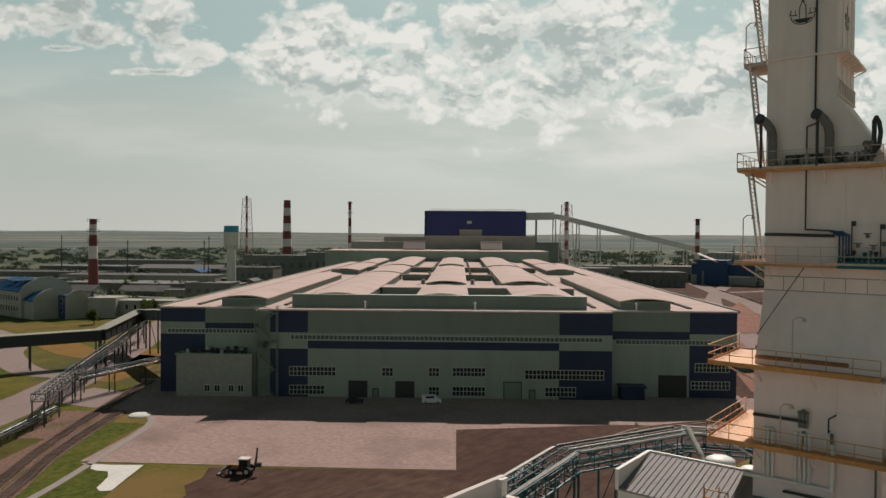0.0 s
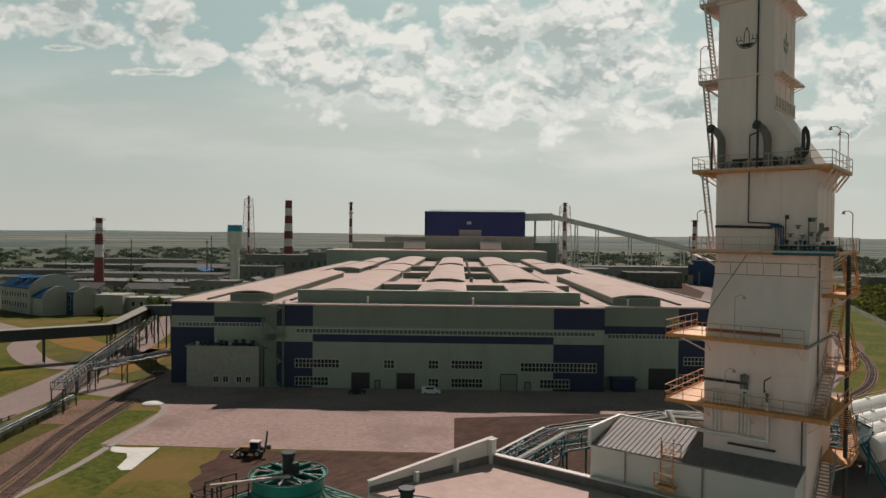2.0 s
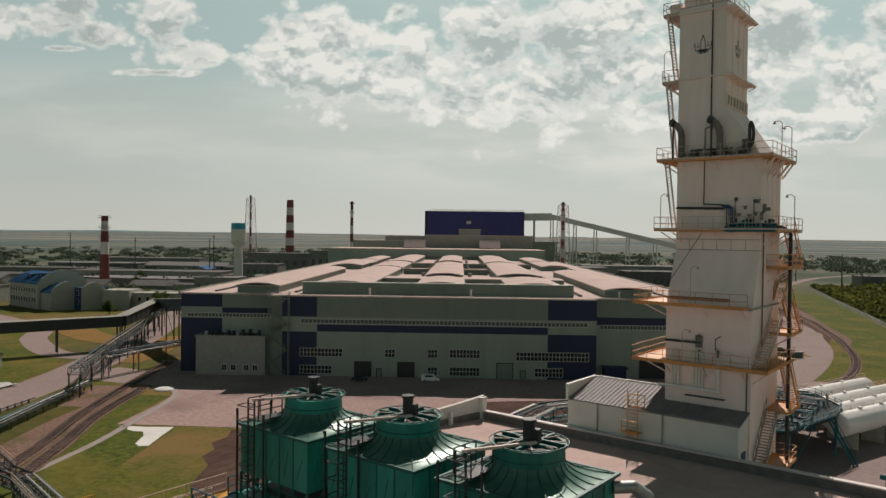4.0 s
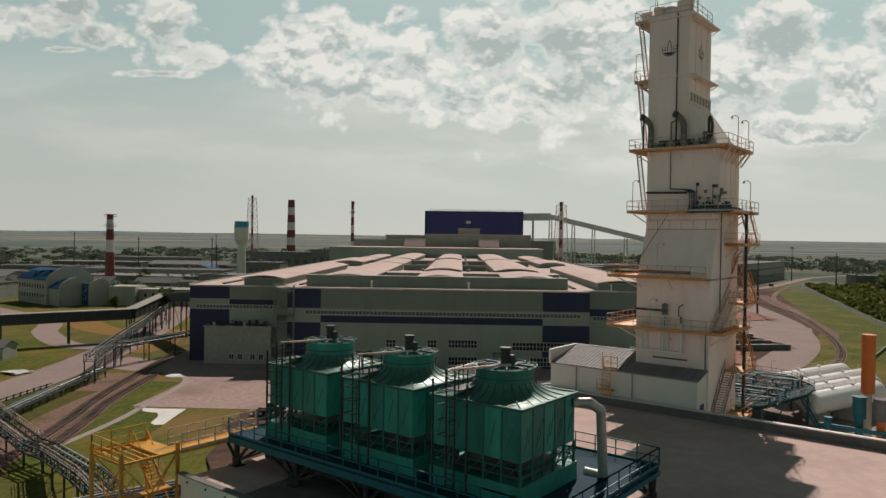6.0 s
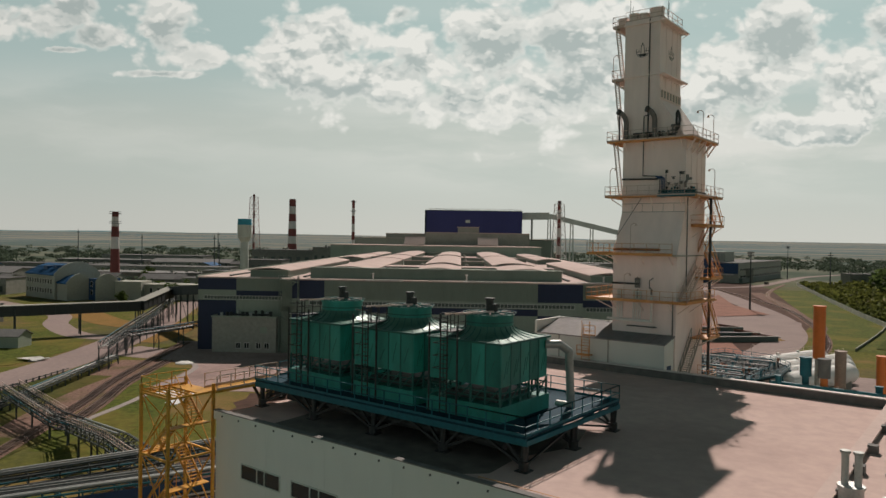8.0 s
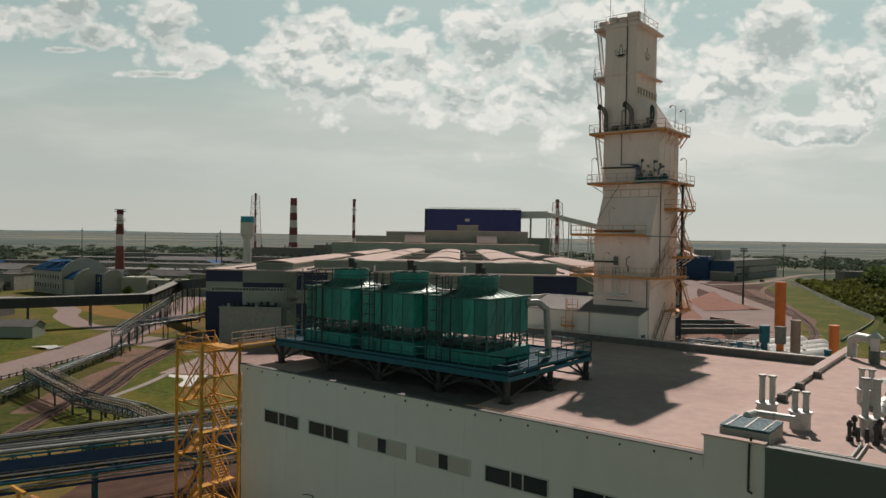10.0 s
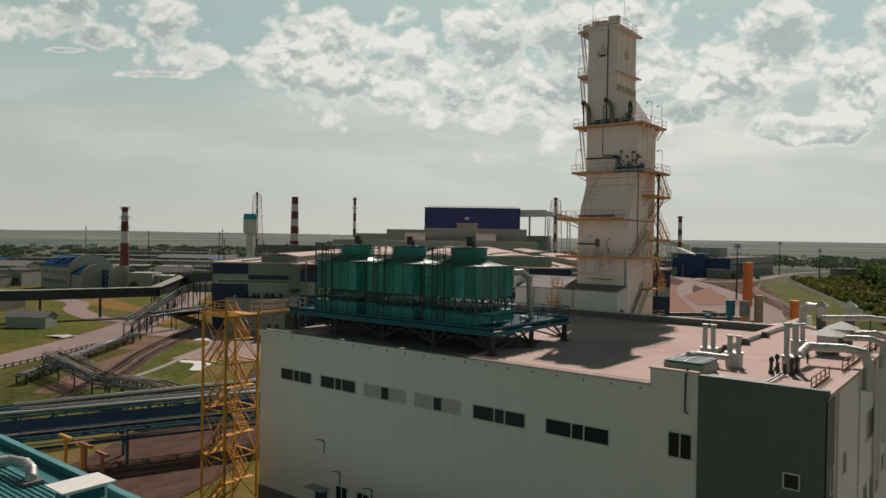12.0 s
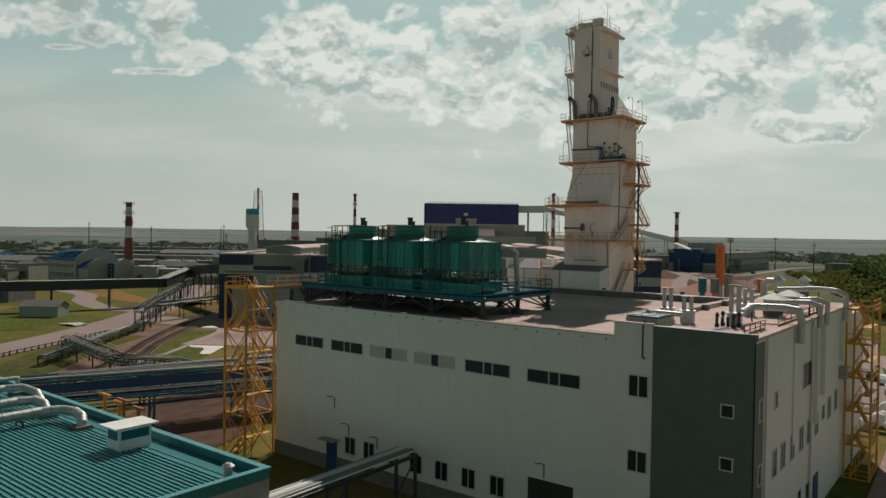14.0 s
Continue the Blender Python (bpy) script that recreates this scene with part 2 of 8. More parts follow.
def leaf_material(name, color, other, through_part=0.5):
    """Thin leaves that let part of the light through."""
    m = material(name, color, 0.8, vary=0.35, grain=0.25, stain=0.6, stain_color=other, island=0.4, bump=0.0, spec=0.1)
    nt = m.node_tree
    b = nt.nodes["Principled BSDF"]
    src = b.inputs["Base Color"].links[0].from_socket
    tr = nt.nodes.new("ShaderNodeBsdfTranslucent")
    nt.links.new(src, tr.inputs["Color"])
    mx = nt.nodes.new("ShaderNodeMixShader")
    mx.inputs[0].default_value = through_part
    nt.links.new(b.outputs[0], mx.inputs[1])
    nt.links.new(tr.outputs[0], mx.inputs[2])
    nt.links.new(mx.outputs[0], nt.nodes["Material Output"].inputs["Surface"])
    return m


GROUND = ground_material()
CONCRETE = material("pink_concrete", (0.325, 0.232, 0.21), 0.95, vary=0.2, grain=0.9, stain=0.9, stain_color=(0.21, 0.15, 0.135), spec=0.06)
ASPHALT = material("dusty_asphalt", (0.265, 0.205, 0.188), 0.95, vary=0.12, grain=0.8, stain=0.5, stain_color=(0.19, 0.15, 0.14), spec=0.06)
SOIL = material("red_soil", (0.088, 0.054, 0.042), 0.98, vary=0.35, grain=0.5, stain=0.7, stain_color=(0.05, 0.028, 0.023), bump=0.9, spec=0.04, stretch=(1.0, 0.45, 1))
PINK_SOIL = material("pale_red_soil", (0.26, 0.14, 0.11), 0.98, vary=0.25, grain=0.8, stain=0.5, stain_color=(0.14, 0.08, 0.06), bump=0.8, spec=0.04)
GRASS = material("grass", (0.072, 0.086, 0.016), 0.95, vary=0.5, grain=0.7, stain=0.95, stain_color=(0.165, 0.125, 0.03), bump=0.7, spec=0.05)
ROUGH_GRASS = material("rough_grass", (0.055, 0.064, 0.016), 0.95, vary=0.5, grain=0.5, stain=0.9, stain_color=(0.13, 0.095, 0.03), bump=0.8, spec=0.05)
DRY = material("dry_grass", (0.22, 0.125, 0.04), 0.95, vary=0.3, grain=2.0, stain=0.6, stain_color=(0.12, 0.10, 0.025), bump=0.7, spec=0.05)
BALLAST = material("ballast", (0.165, 0.105, 0.085), 0.95, vary=0.4, grain=7.0, stain=0.4, bump=0.8, spec=0.05)
KERB = material("kerb_concrete", (0.30, 0.26, 0.24), 0.9, spec=0.1)
WHITE_SHEET = material("white_sheeting", (0.62, 0.60, 0.56), 0.85, vary=0.1, grain=2.0, stain=0.35)
WALL_GREY = material("grey_cladding", (0.20, 0.232, 0.19), 0.6, vary=0.06, grain=3.0, stain=0.25, stretch=(1, 1, 0.15), bump=0.05, spec=0.3)
WALL_LIGHT = material("light_grey_cladding", (0.29, 0.33, 0.27), 0.6, vary=0.06, grain=3.0, stain=0.25, stretch=(1, 1, 0.15), bump=0.05, spec=0.3)
WALL_BLUE = material("navy_cladding", (0.020, 0.030, 0.068), 0.5, vary=0.10, grain=3.0, stain=0.2, stretch=(1, 1, 0.15), bump=0.05, spec=0.3)
PURPLE = material("violet_blue_cladding", (0.048, 0.045, 0.17), 0.5, vary=0.06, grain=1.0, stain=0.2, stretch=(1, 1, 0.15), bump=0.05)
ROOF_PALE = material("pale_roofing", (0.52, 0.405, 0.365), 0.9, vary=0.08, grain=1.5, stain=0.45, stain_color=(0.36, 0.27, 0.24), spec=0.1)
SHADE_ROOF = material("deck_shade_roofing", (0.13, 0.115, 0.10), 0.7, vary=0.35, grain=0.8, stain=0.7, stain_color=(0.065, 0.07, 0.06), spec=0.2)
ROOF_DARK = material("dark_roofing", (0.10, 0.10, 0.09), 0.9, vary=0.2, grain=1.0, spec=0.1)
ROOF_FLAT = material("flat_roofing", (0.50, 0.375, 0.335), 0.95, vary=0.09, grain=1.0, stain=0.55, stain_color=(0.32, 0.23, 0.205), spec=0.05)
WHITE_WALL = material("white_panel", (0.65, 0.645, 0.595), 0.55, vary=0.03, grain=0.6, stain=0.18, stretch=(1, 1, 0.3), bump=0.04)
DARK_PANEL = material("charcoal_panel", (0.095, 0.12, 0.106), 0.55, vary=0.06, grain=0.8, stain=0.2, bump=0.04)
PLINTH = material("grey_plinth", (0.17, 0.16, 0.15), 0.9, vary=0.2, grain=1.5)
TOWER = material("pale_tower_plate", (0.80, 0.675, 0.63), 0.65, vary=0.06, grain=0.9, stain=0.5, stain_color=(0.55, 0.45, 0.41), stretch=(1, 1, 0.22), bump=0.06, spec=0.3)
DARK_STEEL = material("dark_steel", (0.05, 0.05, 0.05), 0.5, 0.4, vary=0.3, grain=4)
PIPE = material("galvanised_pipe", (0.34, 0.34, 0.32), 0.5, 0.5, vary=0.12, grain=5, stain=0.3)
RACK_PIPE = material("dull_lagging", (0.24, 0.24, 0.225), 0.6, 0.3, vary=0.15, grain=4, stain=0.4)
FOIL = material("foil_insulation", (0.45, 0.45, 0.43), 0.5, 0.6, vary=0.12, grain=7, stain=0.2, bump=0.4)
WHITE_PAINT = material("white_paint", (0.72, 0.70, 0.66), 0.5, vary=0.06, grain=2, stain=0.25)
RUST = material("rusty_paint", (0.30, 0.13, 0.07), 0.8, vary=0.3, grain=6)
YELLOW = material("yellow_paint", (0.58, 0.29, 0.04), 0.5, vary=0.2, grain=3, stain=0.5, stain_color=(0.30, 0.13, 0.03))
ORANGE_RAIL = material("orange_rail_paint", (0.56, 0.27, 0.09), 0.55, vary=0.2, grain=3, stain=0.4, stain_color=(0.2, 0.10, 0.06))
PALE_RAIL = material("pale_rail_paint", (0.55, 0.42, 0.36), 0.55, vary=0.15, grain=3, stain=0.3)
ORANGE = material("orange_paint", (0.60, 0.16, 0.035), 0.5, vary=0.08, grain=2, stain=0.2)
GREEN_SHEET = material("green_casing", (0.028, 0.21, 0.172), 0.42, vary=0.25, grain=1.2, stain=0.7, stain_color=(0.014, 0.10, 0.085), stretch=(1, 1, 0.3), each=0.25)
GREEN_DARK = material("dark_green_frame", (0.02, 0.10, 0.085), 0.5, vary=0.2, grain=3)
GREEN_TOP = material("dark_green_lid", (0.075, 0.165, 0.125), 0.36, 0.15, vary=0.2, grain=2, stain=0.4, stain_color=(0.04, 0.10, 0.08))
TEAL = material("teal_paint", (0.014, 0.11, 0.14), 0.5, vary=0.2, grain=3, stain=0.3)
BLUE_ROOF = material("blue_roof_sheet", (0.05, 0.19, 0.205), 0.4, 0.1, vary=0.08, grain=1.5, stain=0.25)
BLUE_PAINT = material("blue_paint", (0.022, 0.06, 0.14), 0.5, vary=0.15, grain=2)
CYAN = material("cyan_paint", (0.04, 0.27, 0.36), 0.5, vary=0.1, grain=2)
RED_PAINT = material("red_band_paint", (0.20, 0.058, 0.052), 0.7, vary=0.12, grain=1)
CHALK = material("white_band_paint", (0.64, 0.57, 0.54), 0.7, vary=0.08, grain=1)
CONC_WALL = material("weathered_wall", (0.32, 0.31, 0.27), 0.85, vary=0.12, grain=1, stain=0.35, spec=0.15)
FAR_WALL = material("town_wall", (0.22, 0.215, 0.19), 0.85, vary=0.15, grain=0.4, stain=0.3, each=0.35, spec=0.1)
FAR_ROOF = material("town_roof", (0.15, 0.145, 0.14), 0.9, vary=0.15, grain=0.4, stain=0.3, each=0.4, spec=0.1)
GLASS = glass_material("dark_glass", (0.014, 0.020, 0.022), 0.25)
GLASS_PALE = glass_material("dusty_glass", (0.10, 0.12, 0.11), 0.25)
LEAF = leaf_material("leaves", (0.075, 0.105, 0.032), (0.045, 0.066, 0.024))
SCRUB_LEAF = leaf_material("scrub_leaves", (0.13, 0.14, 0.035), (0.08, 0.10, 0.028))
TRACK_EARTH = material("rough_track_earth", (0.19, 0.12, 0.095), 0.97, vary=0.4, grain=1.4, stain=0.85, stain_color=(0.085, 0.08, 0.03), bump=0.9, spec=0.04)
SCRUB = material("scrub_floor", (0.05, 0.065, 0.014), 0.95, vary=0.5, grain=0.6, stain=0.6, stain_color=(0.11, 0.10, 0.025), bump=0.9, spec=0.03)
BARK = material("bark", (0.09, 0.07, 0.055), 0.9, vary=0.3, grain=5)
DARK_HEAP = material("black_bulk", (0.018, 0.019, 0.02), 0.95, vary=0.4, grain=1.5, stain=0.3, bump=0.8, spec=0.05)
RUBBER = material("black_rubber", (0.02, 0.02, 0.02), 0.8)
CAR_WHITE = material("white_car_paint", (0.75, 0.75, 0.74), 0.25, vary=0.02, stain=0.05, coat=0.5)
CAR_DARK = material("dark_car_paint", (0.03, 0.035, 0.04), 0.25, vary=0.02, stain=0.05, coat=0.5)

# ---- mesh tools ----


class M:
    """Vertices and faces gathered into one mesh."""

    def __init__(self):
        self.v, self.f, self.s = [], [], []

    def add(self, verts, faces, smooth=False):
        n = len(self.v)
        self.v += [tuple(p) for p in verts]
        self.f += [tuple(i + n for i in f) for f in faces]
        self.s += [smooth] * len(faces)
        return self

    def box(self, x0, y0, z0, x1, y1, z1):
        v = [(x, y, z) for z in (z0, z1) for x, y in ((x0, y0), (x1, y0), (x1, y1), (x0, y1))]
        return self.add(v, [(3, 2, 1, 0), (4, 5, 6, 7), (0, 1, 5, 4), (1, 2, 6, 5), (2, 3, 7, 6), (3, 0, 4, 7)])

    def beam(self, p, q, w, h=None):
        """A square bar from p to q."""
        p, q, h = Vector(p), Vector(q), h or w
        a = (q - p).normalized()
        side = a.cross(Vector((0, 0, 1)))
        side = side.normalized() if side.length > 1e-3 else Vector((1, 0, 0))
        up = side.cross(a)
        v = [e + side * sx * w / 2 + up * sy * h / 2 for e in (p, q) for sx, sy in ((-1, -1), (1, -1), (1, 1), (-1, 1))]
        return self.add(v, [(0, 1, 2, 3), (7, 6, 5, 4), (0, 4, 5, 1), (1, 5, 6, 2), (2, 6, 7, 3), (3, 7, 4, 0)])

    def tube(self, p, q, r, r2=None, seg=10, caps=True):
        p, q, r2 = Vector(p), Vector(q), r if r2 is None else r2
        a = (q - p).normalized()
        side = a.cross(Vector((0, 0, 1)))
        side = side.normalized() if side.length > 1e-3 else Vector((1, 0, 0))
        up = side.cross(a)
        ring = [side * math.cos(2 * math.pi * i / seg) + up * math.sin(2 * math.pi * i / seg) for i in range(seg)]
        v = [p + d * r for d in ring] + [q + d * r2 for d in ring]
        self.add(v, [(i, i + seg, (i + 1) % seg + seg, (i + 1) % seg) for i in range(seg)], True)
        if caps:
            self.add(v[:seg], [tuple(range(seg))])
            self.add(v[seg:], [tuple(reversed(range(seg)))])
        return self

    def path(self, pts, r, seg=8):
        """A pipe through points, with a ball-like joint at each bend."""
        for p, q in zip(pts, pts[1:]):
            self.tube(p, q, r, seg=seg)
        for p in pts[1:-1]:
            self.ball(p, r * 1.02, 6, seg)
        return self

    def ball(self, c, r, n=8, seg=12, sz=1.0):
        c = Vector(c)
        v = [c + Vector((r * math.sin(math.pi * j / n) * math.cos(2 * math.pi * i / seg), r * math.sin(math.pi * j / n) * math.sin(2 * math.pi * i / seg), sz * r * math.cos(math.pi * j / n))) for j in range(n + 1) for i in range(seg)]
        return self.add(v, [(j * seg + i, (j + 1) * seg + i, (j + 1) * seg + (i + 1) % seg, j * seg + (i + 1) % seg) for j in range(n) for i in range(seg)], True)

    def loft(self, rings, closed=True, caps=True, smooth=False):
        n = len(rings[0])
        v = [p for r in rings for p in r]
        f = []
        for j in range(len(rings) - 1):
            for i in range(n if closed else n - 1):
                k = (i + 1) % n
                f.append((j * n + i, j * n + k, (j + 1) * n + k, (j + 1) * n + i))
        self.add(v, f, smooth)
        if caps and closed:
            self.add(rings[0], [tuple(reversed(range(n)))])
            self.add(rings[-1], [tuple(range(n))])
        return self

    def prism(self, poly, z0, z1):
        """A plan outline drawn up from z0 to z1."""
        if sum(a[0] * b[1] - b[0] * a[1] for a, b in zip(poly, poly[1:] + poly[:1])) < 0:
            poly = poly[::-1]
        return self.loft([[(x, y, z0) for x, y in poly], [(x, y, z1) for x, y in poly]])

    def xf(self, m):
        self.v = [tuple(m @ Vector(p)) for p in self.v]
        return self


def solid(name, m, mat):
    me = bpy.data.meshes.new(name)
    me.from_pydata(m.v, [], m.f)
    me.polygons.foreach_set("use_smooth", m.s)
    me.materials.append(mat)
    me.update()
    return me


def part(name, m, mat, parent, label=""):
    """One mesh under a thing or a part."""
    ob = new(name, solid(name, m, mat))
    ob.parent = parent
    if parent.type == "EMPTY":
        ob.matrix_parent_inverse = Matrix.Translation(-parent.location)
    return tagged(ob, label)


def piece(name, me, parent, place):
    """A repeat that shares its mesh, under a thing or a part, standing at a place or pose."""
    ob = new(name, me)
    ob.parent = parent
    ob.matrix_basis = place if isinstance(place, Matrix) else Matrix.Translation(place)
    if parent.type == "EMPTY":
        ob.matrix_parent_inverse = Matrix.Translation(-parent.location)
    return ob


def thing(name, at, label, category, group="", kind=""):
    ob = new(name)
    ob.empty_display_size = 0.5
    ob.location = at
    return tagged(ob, label, category, group, kind)


def structure(name, m, mat, label, category):
    return tagged(new(name, solid(name, m, mat)), label, category, kind="structure")


def rail_mesh(pts, height=1.1, gap=1.5, r=0.03, lines=(1.0, 0.5), toe=0.0):
    """Posts and rails along a line of points."""
    m = M()
    for p, q in zip(pts, pts[1:]):
        p, q = Vector(p), Vector(q)
        n = max(1, round((q - p).length / gap))
        for i in range(n + 1):
            c = p.lerp(q, i / n)
            m.beam(c, c + Vector((0, 0, height)), r * 2)
        for k in lines:
            m.beam(p + Vector((0, 0, height * k)), q + Vector((0, 0, height * k)), r * 2)
        if toe:
            m.beam(p + Vector((0, 0, toe / 2)), q + Vector((0, 0, toe / 2)), r, toe)
    return m


def stair_flight(m, p, q, width, side, step=0.2):
    """Treads and stringers from p up to q; side: the level direction across."""
    p, q, side = Vector(p), Vector(q), Vector(side).normalized()
    n = max(2, round((q.z - p.z) / step))
    flat = Vector((q.x - p.x, q.y - p.y, 0))
    run = flat.length / n
    fd = flat.normalized()
    for s in (-0.5, 0.5):
        m.beam(p + side * width * s, q + side * width * s, 0.08, 0.22)
        m.beam(p + side * width * s + Vector((0, 0, 1.0)), q + side * width * s + Vector((0, 0, 1.0)), 0.05)
        for i in range(0, n + 1, 4):
            c = p.lerp(q, i / n) + side * width * s
            m.beam(c, c + Vector((0, 0, 1.0)), 0.04)
    for i in range(1, n):
        c = p.lerp(q, i / n)
        a, b = c - fd * run * 0.6, c + fd * run * 0.6
        v = [e + side * width * s + Vector((0, 0, h)) for h in (-0.04, 0) for e, s in ((a, -0.5), (a, 0.5), (b, 0.5), (b, -0.5))]
        m.add(v, [(0, 1, 2, 3), (7, 6, 5, 4), (0, 4, 5, 1), (1, 5, 6, 2), (2, 6, 7, 3), (3, 7, 4, 0)])
    return m


def ease(a, b, x):
    t = min(1, max(0, (x - a) / (b - a)))
    return t * t * (3 - 2 * t)


def ground_height(x, y):
    edge = 95 * ease(-45, -15, x)
    near = 5.2 * ease(-86, -46, x) * (1 - ease(55 + edge, 92 + edge, y))
    r = math.hypot(x, y)
    far = ease(1500, 4200, r) * (52 + 16 * noise.noise(Vector((x * 0.0006, y * 0.0006, 3)))) if r > 1500 else 0
    off = x + 14 + (y - 329) * 0.32
    wood = (11 * ease(15, 75, off) + 10 * ease(75, 190, off)) * ease(230, 330, y) * (1 - ease(520, 760, y))
    return near + far + wood


# ---- ground ----


def spread(lo, hi, step, far, grow=1.22):
    vals = list(np.arange(lo, hi + 0.1, step))
    for sign, edge in ((-1, lo), (1, hi)):
        d, p = step, edge
        while abs(p) < far:
            d *= grow
            p += sign * d
            vals.append(p)
    return sorted(vals)


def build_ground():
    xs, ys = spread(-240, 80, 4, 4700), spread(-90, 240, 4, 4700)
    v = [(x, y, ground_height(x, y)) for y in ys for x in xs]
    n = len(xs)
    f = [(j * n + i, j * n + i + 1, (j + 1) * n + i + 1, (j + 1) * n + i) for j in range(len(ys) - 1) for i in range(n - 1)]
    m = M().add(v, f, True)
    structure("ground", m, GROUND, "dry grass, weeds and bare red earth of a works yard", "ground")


build_ground()


def flat_sheet(name, poly, mat, label, category, z=0.05, thick=0.25):
    m = M().prism([tuple(p) for p in poly], z - thick, z)
    return structure(name, m, mat, label, category)


def strip(name, pts, width, mat, label, category, lift=0.12, step=4.0, slope=None):
    """A band laid on the ground along a line."""
    line = [Vector((x, y, 0)) for x, y in pts]
    fine = []
    for i in range(len(line) - 1):
        p0, p1, p2, p3 = line[max(i - 1, 0)], line[i], line[i + 1], line[min(i + 2, len(line) - 1)]
        n = max(1, int((p2 - p1).length / step))
        for k in range(n):
            t = k / n
            fine.append(0.5 * ((2 * p1) + (p2 - p0) * t + (2 * p0 - 5 * p1 + 4 * p2 - p3) * t * t + (3 * p1 - p0 - 3 * p2 + p3) * t ** 3))
    fine.append(line[-1])
    rows = []
    for i, p in enumerate(fine):
        d = (fine[min(i + 1, len(fine) - 1)] - fine[max(i - 1, 0)]).normalized()
        s = Vector((d.y, -d.x, 0))
        row = []
        for k in (-0.5, -0.5, -0.25, 0, 0.25, 0.5, 0.5):
            q = p + s * width * k
            row.append((q.x, q.y, max(ground_height(q.x, q.y), ground_height(p.x, p.y)) + lift))
        for e in (0, -1):
            row[e] = (row[e][0], row[e][1], row[e][2] - lift - 0.4)
        rows.append(row)
    m = M().loft(rows, closed=False, caps=False)
    structure(name, m, mat, label, category)
    return fine


def draped_sheet(name, poly, mat, label, category, lift=0.12, step=4.0):
    """A sheet that follows the rise of the ground inside a plan outline."""
    xs, ys = [p[0] for p in poly], [p[1] for p in poly]
    verts = [Vector(p) for p in poly]
    n = len(verts)
    verts += [Vector((x, y)) for x in np.arange(min(xs), max(xs), step) for y in np.arange(min(ys), max(ys), step)]
    v, e, f, *rest = delaunay_2d_cdt(verts, [], [list(range(n))], 1, 1e-4)
    m = M().add([(p.x, p.y, ground_height(p.x, p.y) + lift) for p in v], [tuple(t) for t in f], True)
    return structure(name, m, mat, label, category)

# yard surfaces
flat_sheet("apron", [(-87, 115), (-71, 94), (-97, 75), (-117, 61), (-127, 54), (-135, 66), (-141, 74), (-148, 80), (-157, 76), (-171, 88), (-190, 100), (-160, 125), (-75, 190), (-20, 205), (-38, 158), (-62, 141)], CONCRETE, "worn pinkish concrete yard before the great hall", "pavement", 0.06)
draped_sheet("soil_yard", [(-90, 118), (-74, 91.5), (-97, 74), (-106, 67), (-102, 63), (-101, 59), (-97, 57), (-95, 53), (-90, 51), (-84, 44), (-60, 30), (-30, 60), (-24, 100), (-28, 152), (-62, 142)], SOIL, "dark reddish bare earth with wheel tracks", "soil", 0.03)
flat_sheet("white_patch", [(-125.5, 53.6), (-120.3, 56.6), (-116.0, 60.2), (-112, 55.2), (-107.8, 50.2), (-109.0, 48.9), (-110.9, 49.3), (-114.6, 53.0), (-117.4, 54.4), (-119.4, 53.4), (-121.2, 53.2), (-123, 54.2)], WHITE_SHEET, "pale concrete slab lying in the grass", "slab", 0.12)
flat_sheet("slab_strip", [(-64.9, 148.4), (-40, 170.5), (-38, 166.5), (-62.5, 144.6)], CONCRETE, "pale concrete strip across the dark earth", "pavement", 0.2)
strip("garden_path", [(-108, 30), (-112, 37), (-117, 45), (-123, 53), (-137, 71), (-143, 77), (-149, 80), (-155, 79.5)], 1.5, KERB, "narrow kerbed path beside the grass", "path", 0.12)
strip("works_road", [(-80, -56), (-117, -19), (-133, -3), (-146, 14), (-156, 31), (-171, 52), (-190, 74), (-214, 98), (-252, 132), (-300, 172), (-360, 230)], 14, ASPHALT, "dusty pale works road", "road", 0.1)
strip("side_road", [(-205, 92), (-225, 84), (-262, 92), (-300, 108), (-380, 112)], 9, ASPHALT, "dusty side road in the works", "road", 0.09)
strip("cross_road", [(-186, 78), (-165, 84), (-150, 100)], 16, ASPHALT, "dusty asphalt crossing towards the yard", "road", 0.045)
flat_sheet("verge", [(-180, 46), (-196, 70), (-222, 86), (-252, 88), (-262, 70), (-230, 40), (-190, 20)], GRASS, "mown dry grass bank beside the road", "grass", 0.08)
strip("curved_road", [(-38, 150), (-34, 190), (-34, 222), (-38, 259), (-47, 296), (-64, 345), (-110, 440), (-165, 545), (-215, 640)], 14, ASPHALT, "wide pale road curving round the works", "road", 0.12)
strip("far_road", [(-165, 545), (-140, 600), (-142, 700), (-148, 850), (-120, 1000)], 9, ASPHALT, "pale road leading away", "road", 0.2)
draped_sheet("red_bank", [(-130, 474), (-96, 392), (-66, 349), (-84, 316), (-112, 372)], PINK_SOIL, "heap of pale red earth beside the road", "soil", 0.35)
draped_sheet("road_apron", [(-86, 318), (-68, 346), (-46, 322), (-36, 275), (-36, 256), (-61, 238), (-80, 262)], ASPHALT, "wide pale paved area beside the road", "pavement", 0.1)
strip("grass_island", [(-66, 236), (-52, 245), (-39, 254)], 9, DRY, "dry grass island beside the wide road", "grass", 0.2)
strip("grass_kerb", [(-67, 241), (-53, 250), (-40, 258.5)], 0.9, KERB, "pale kerb round the grass island", "kerb", 0.35)
strip("soil_strip", [(-28, -30), (-36, -3), (-46, 12), (-52, 30)], 18, SOIL, "dark red trampled earth below the wall", "soil", 0.1)
strip("rear_yard", [(12, 62), (4, 110), (-4, 170)], 40, ASPHALT, "dusty concrete yard behind the tower", "pavement", 0.08)
strip("side_yard", [(44, -40), (44, 20), (40, 90), (30, 130)], 22, CONCRETE, "pale concrete yard beside the building", "pavement", 0.1)


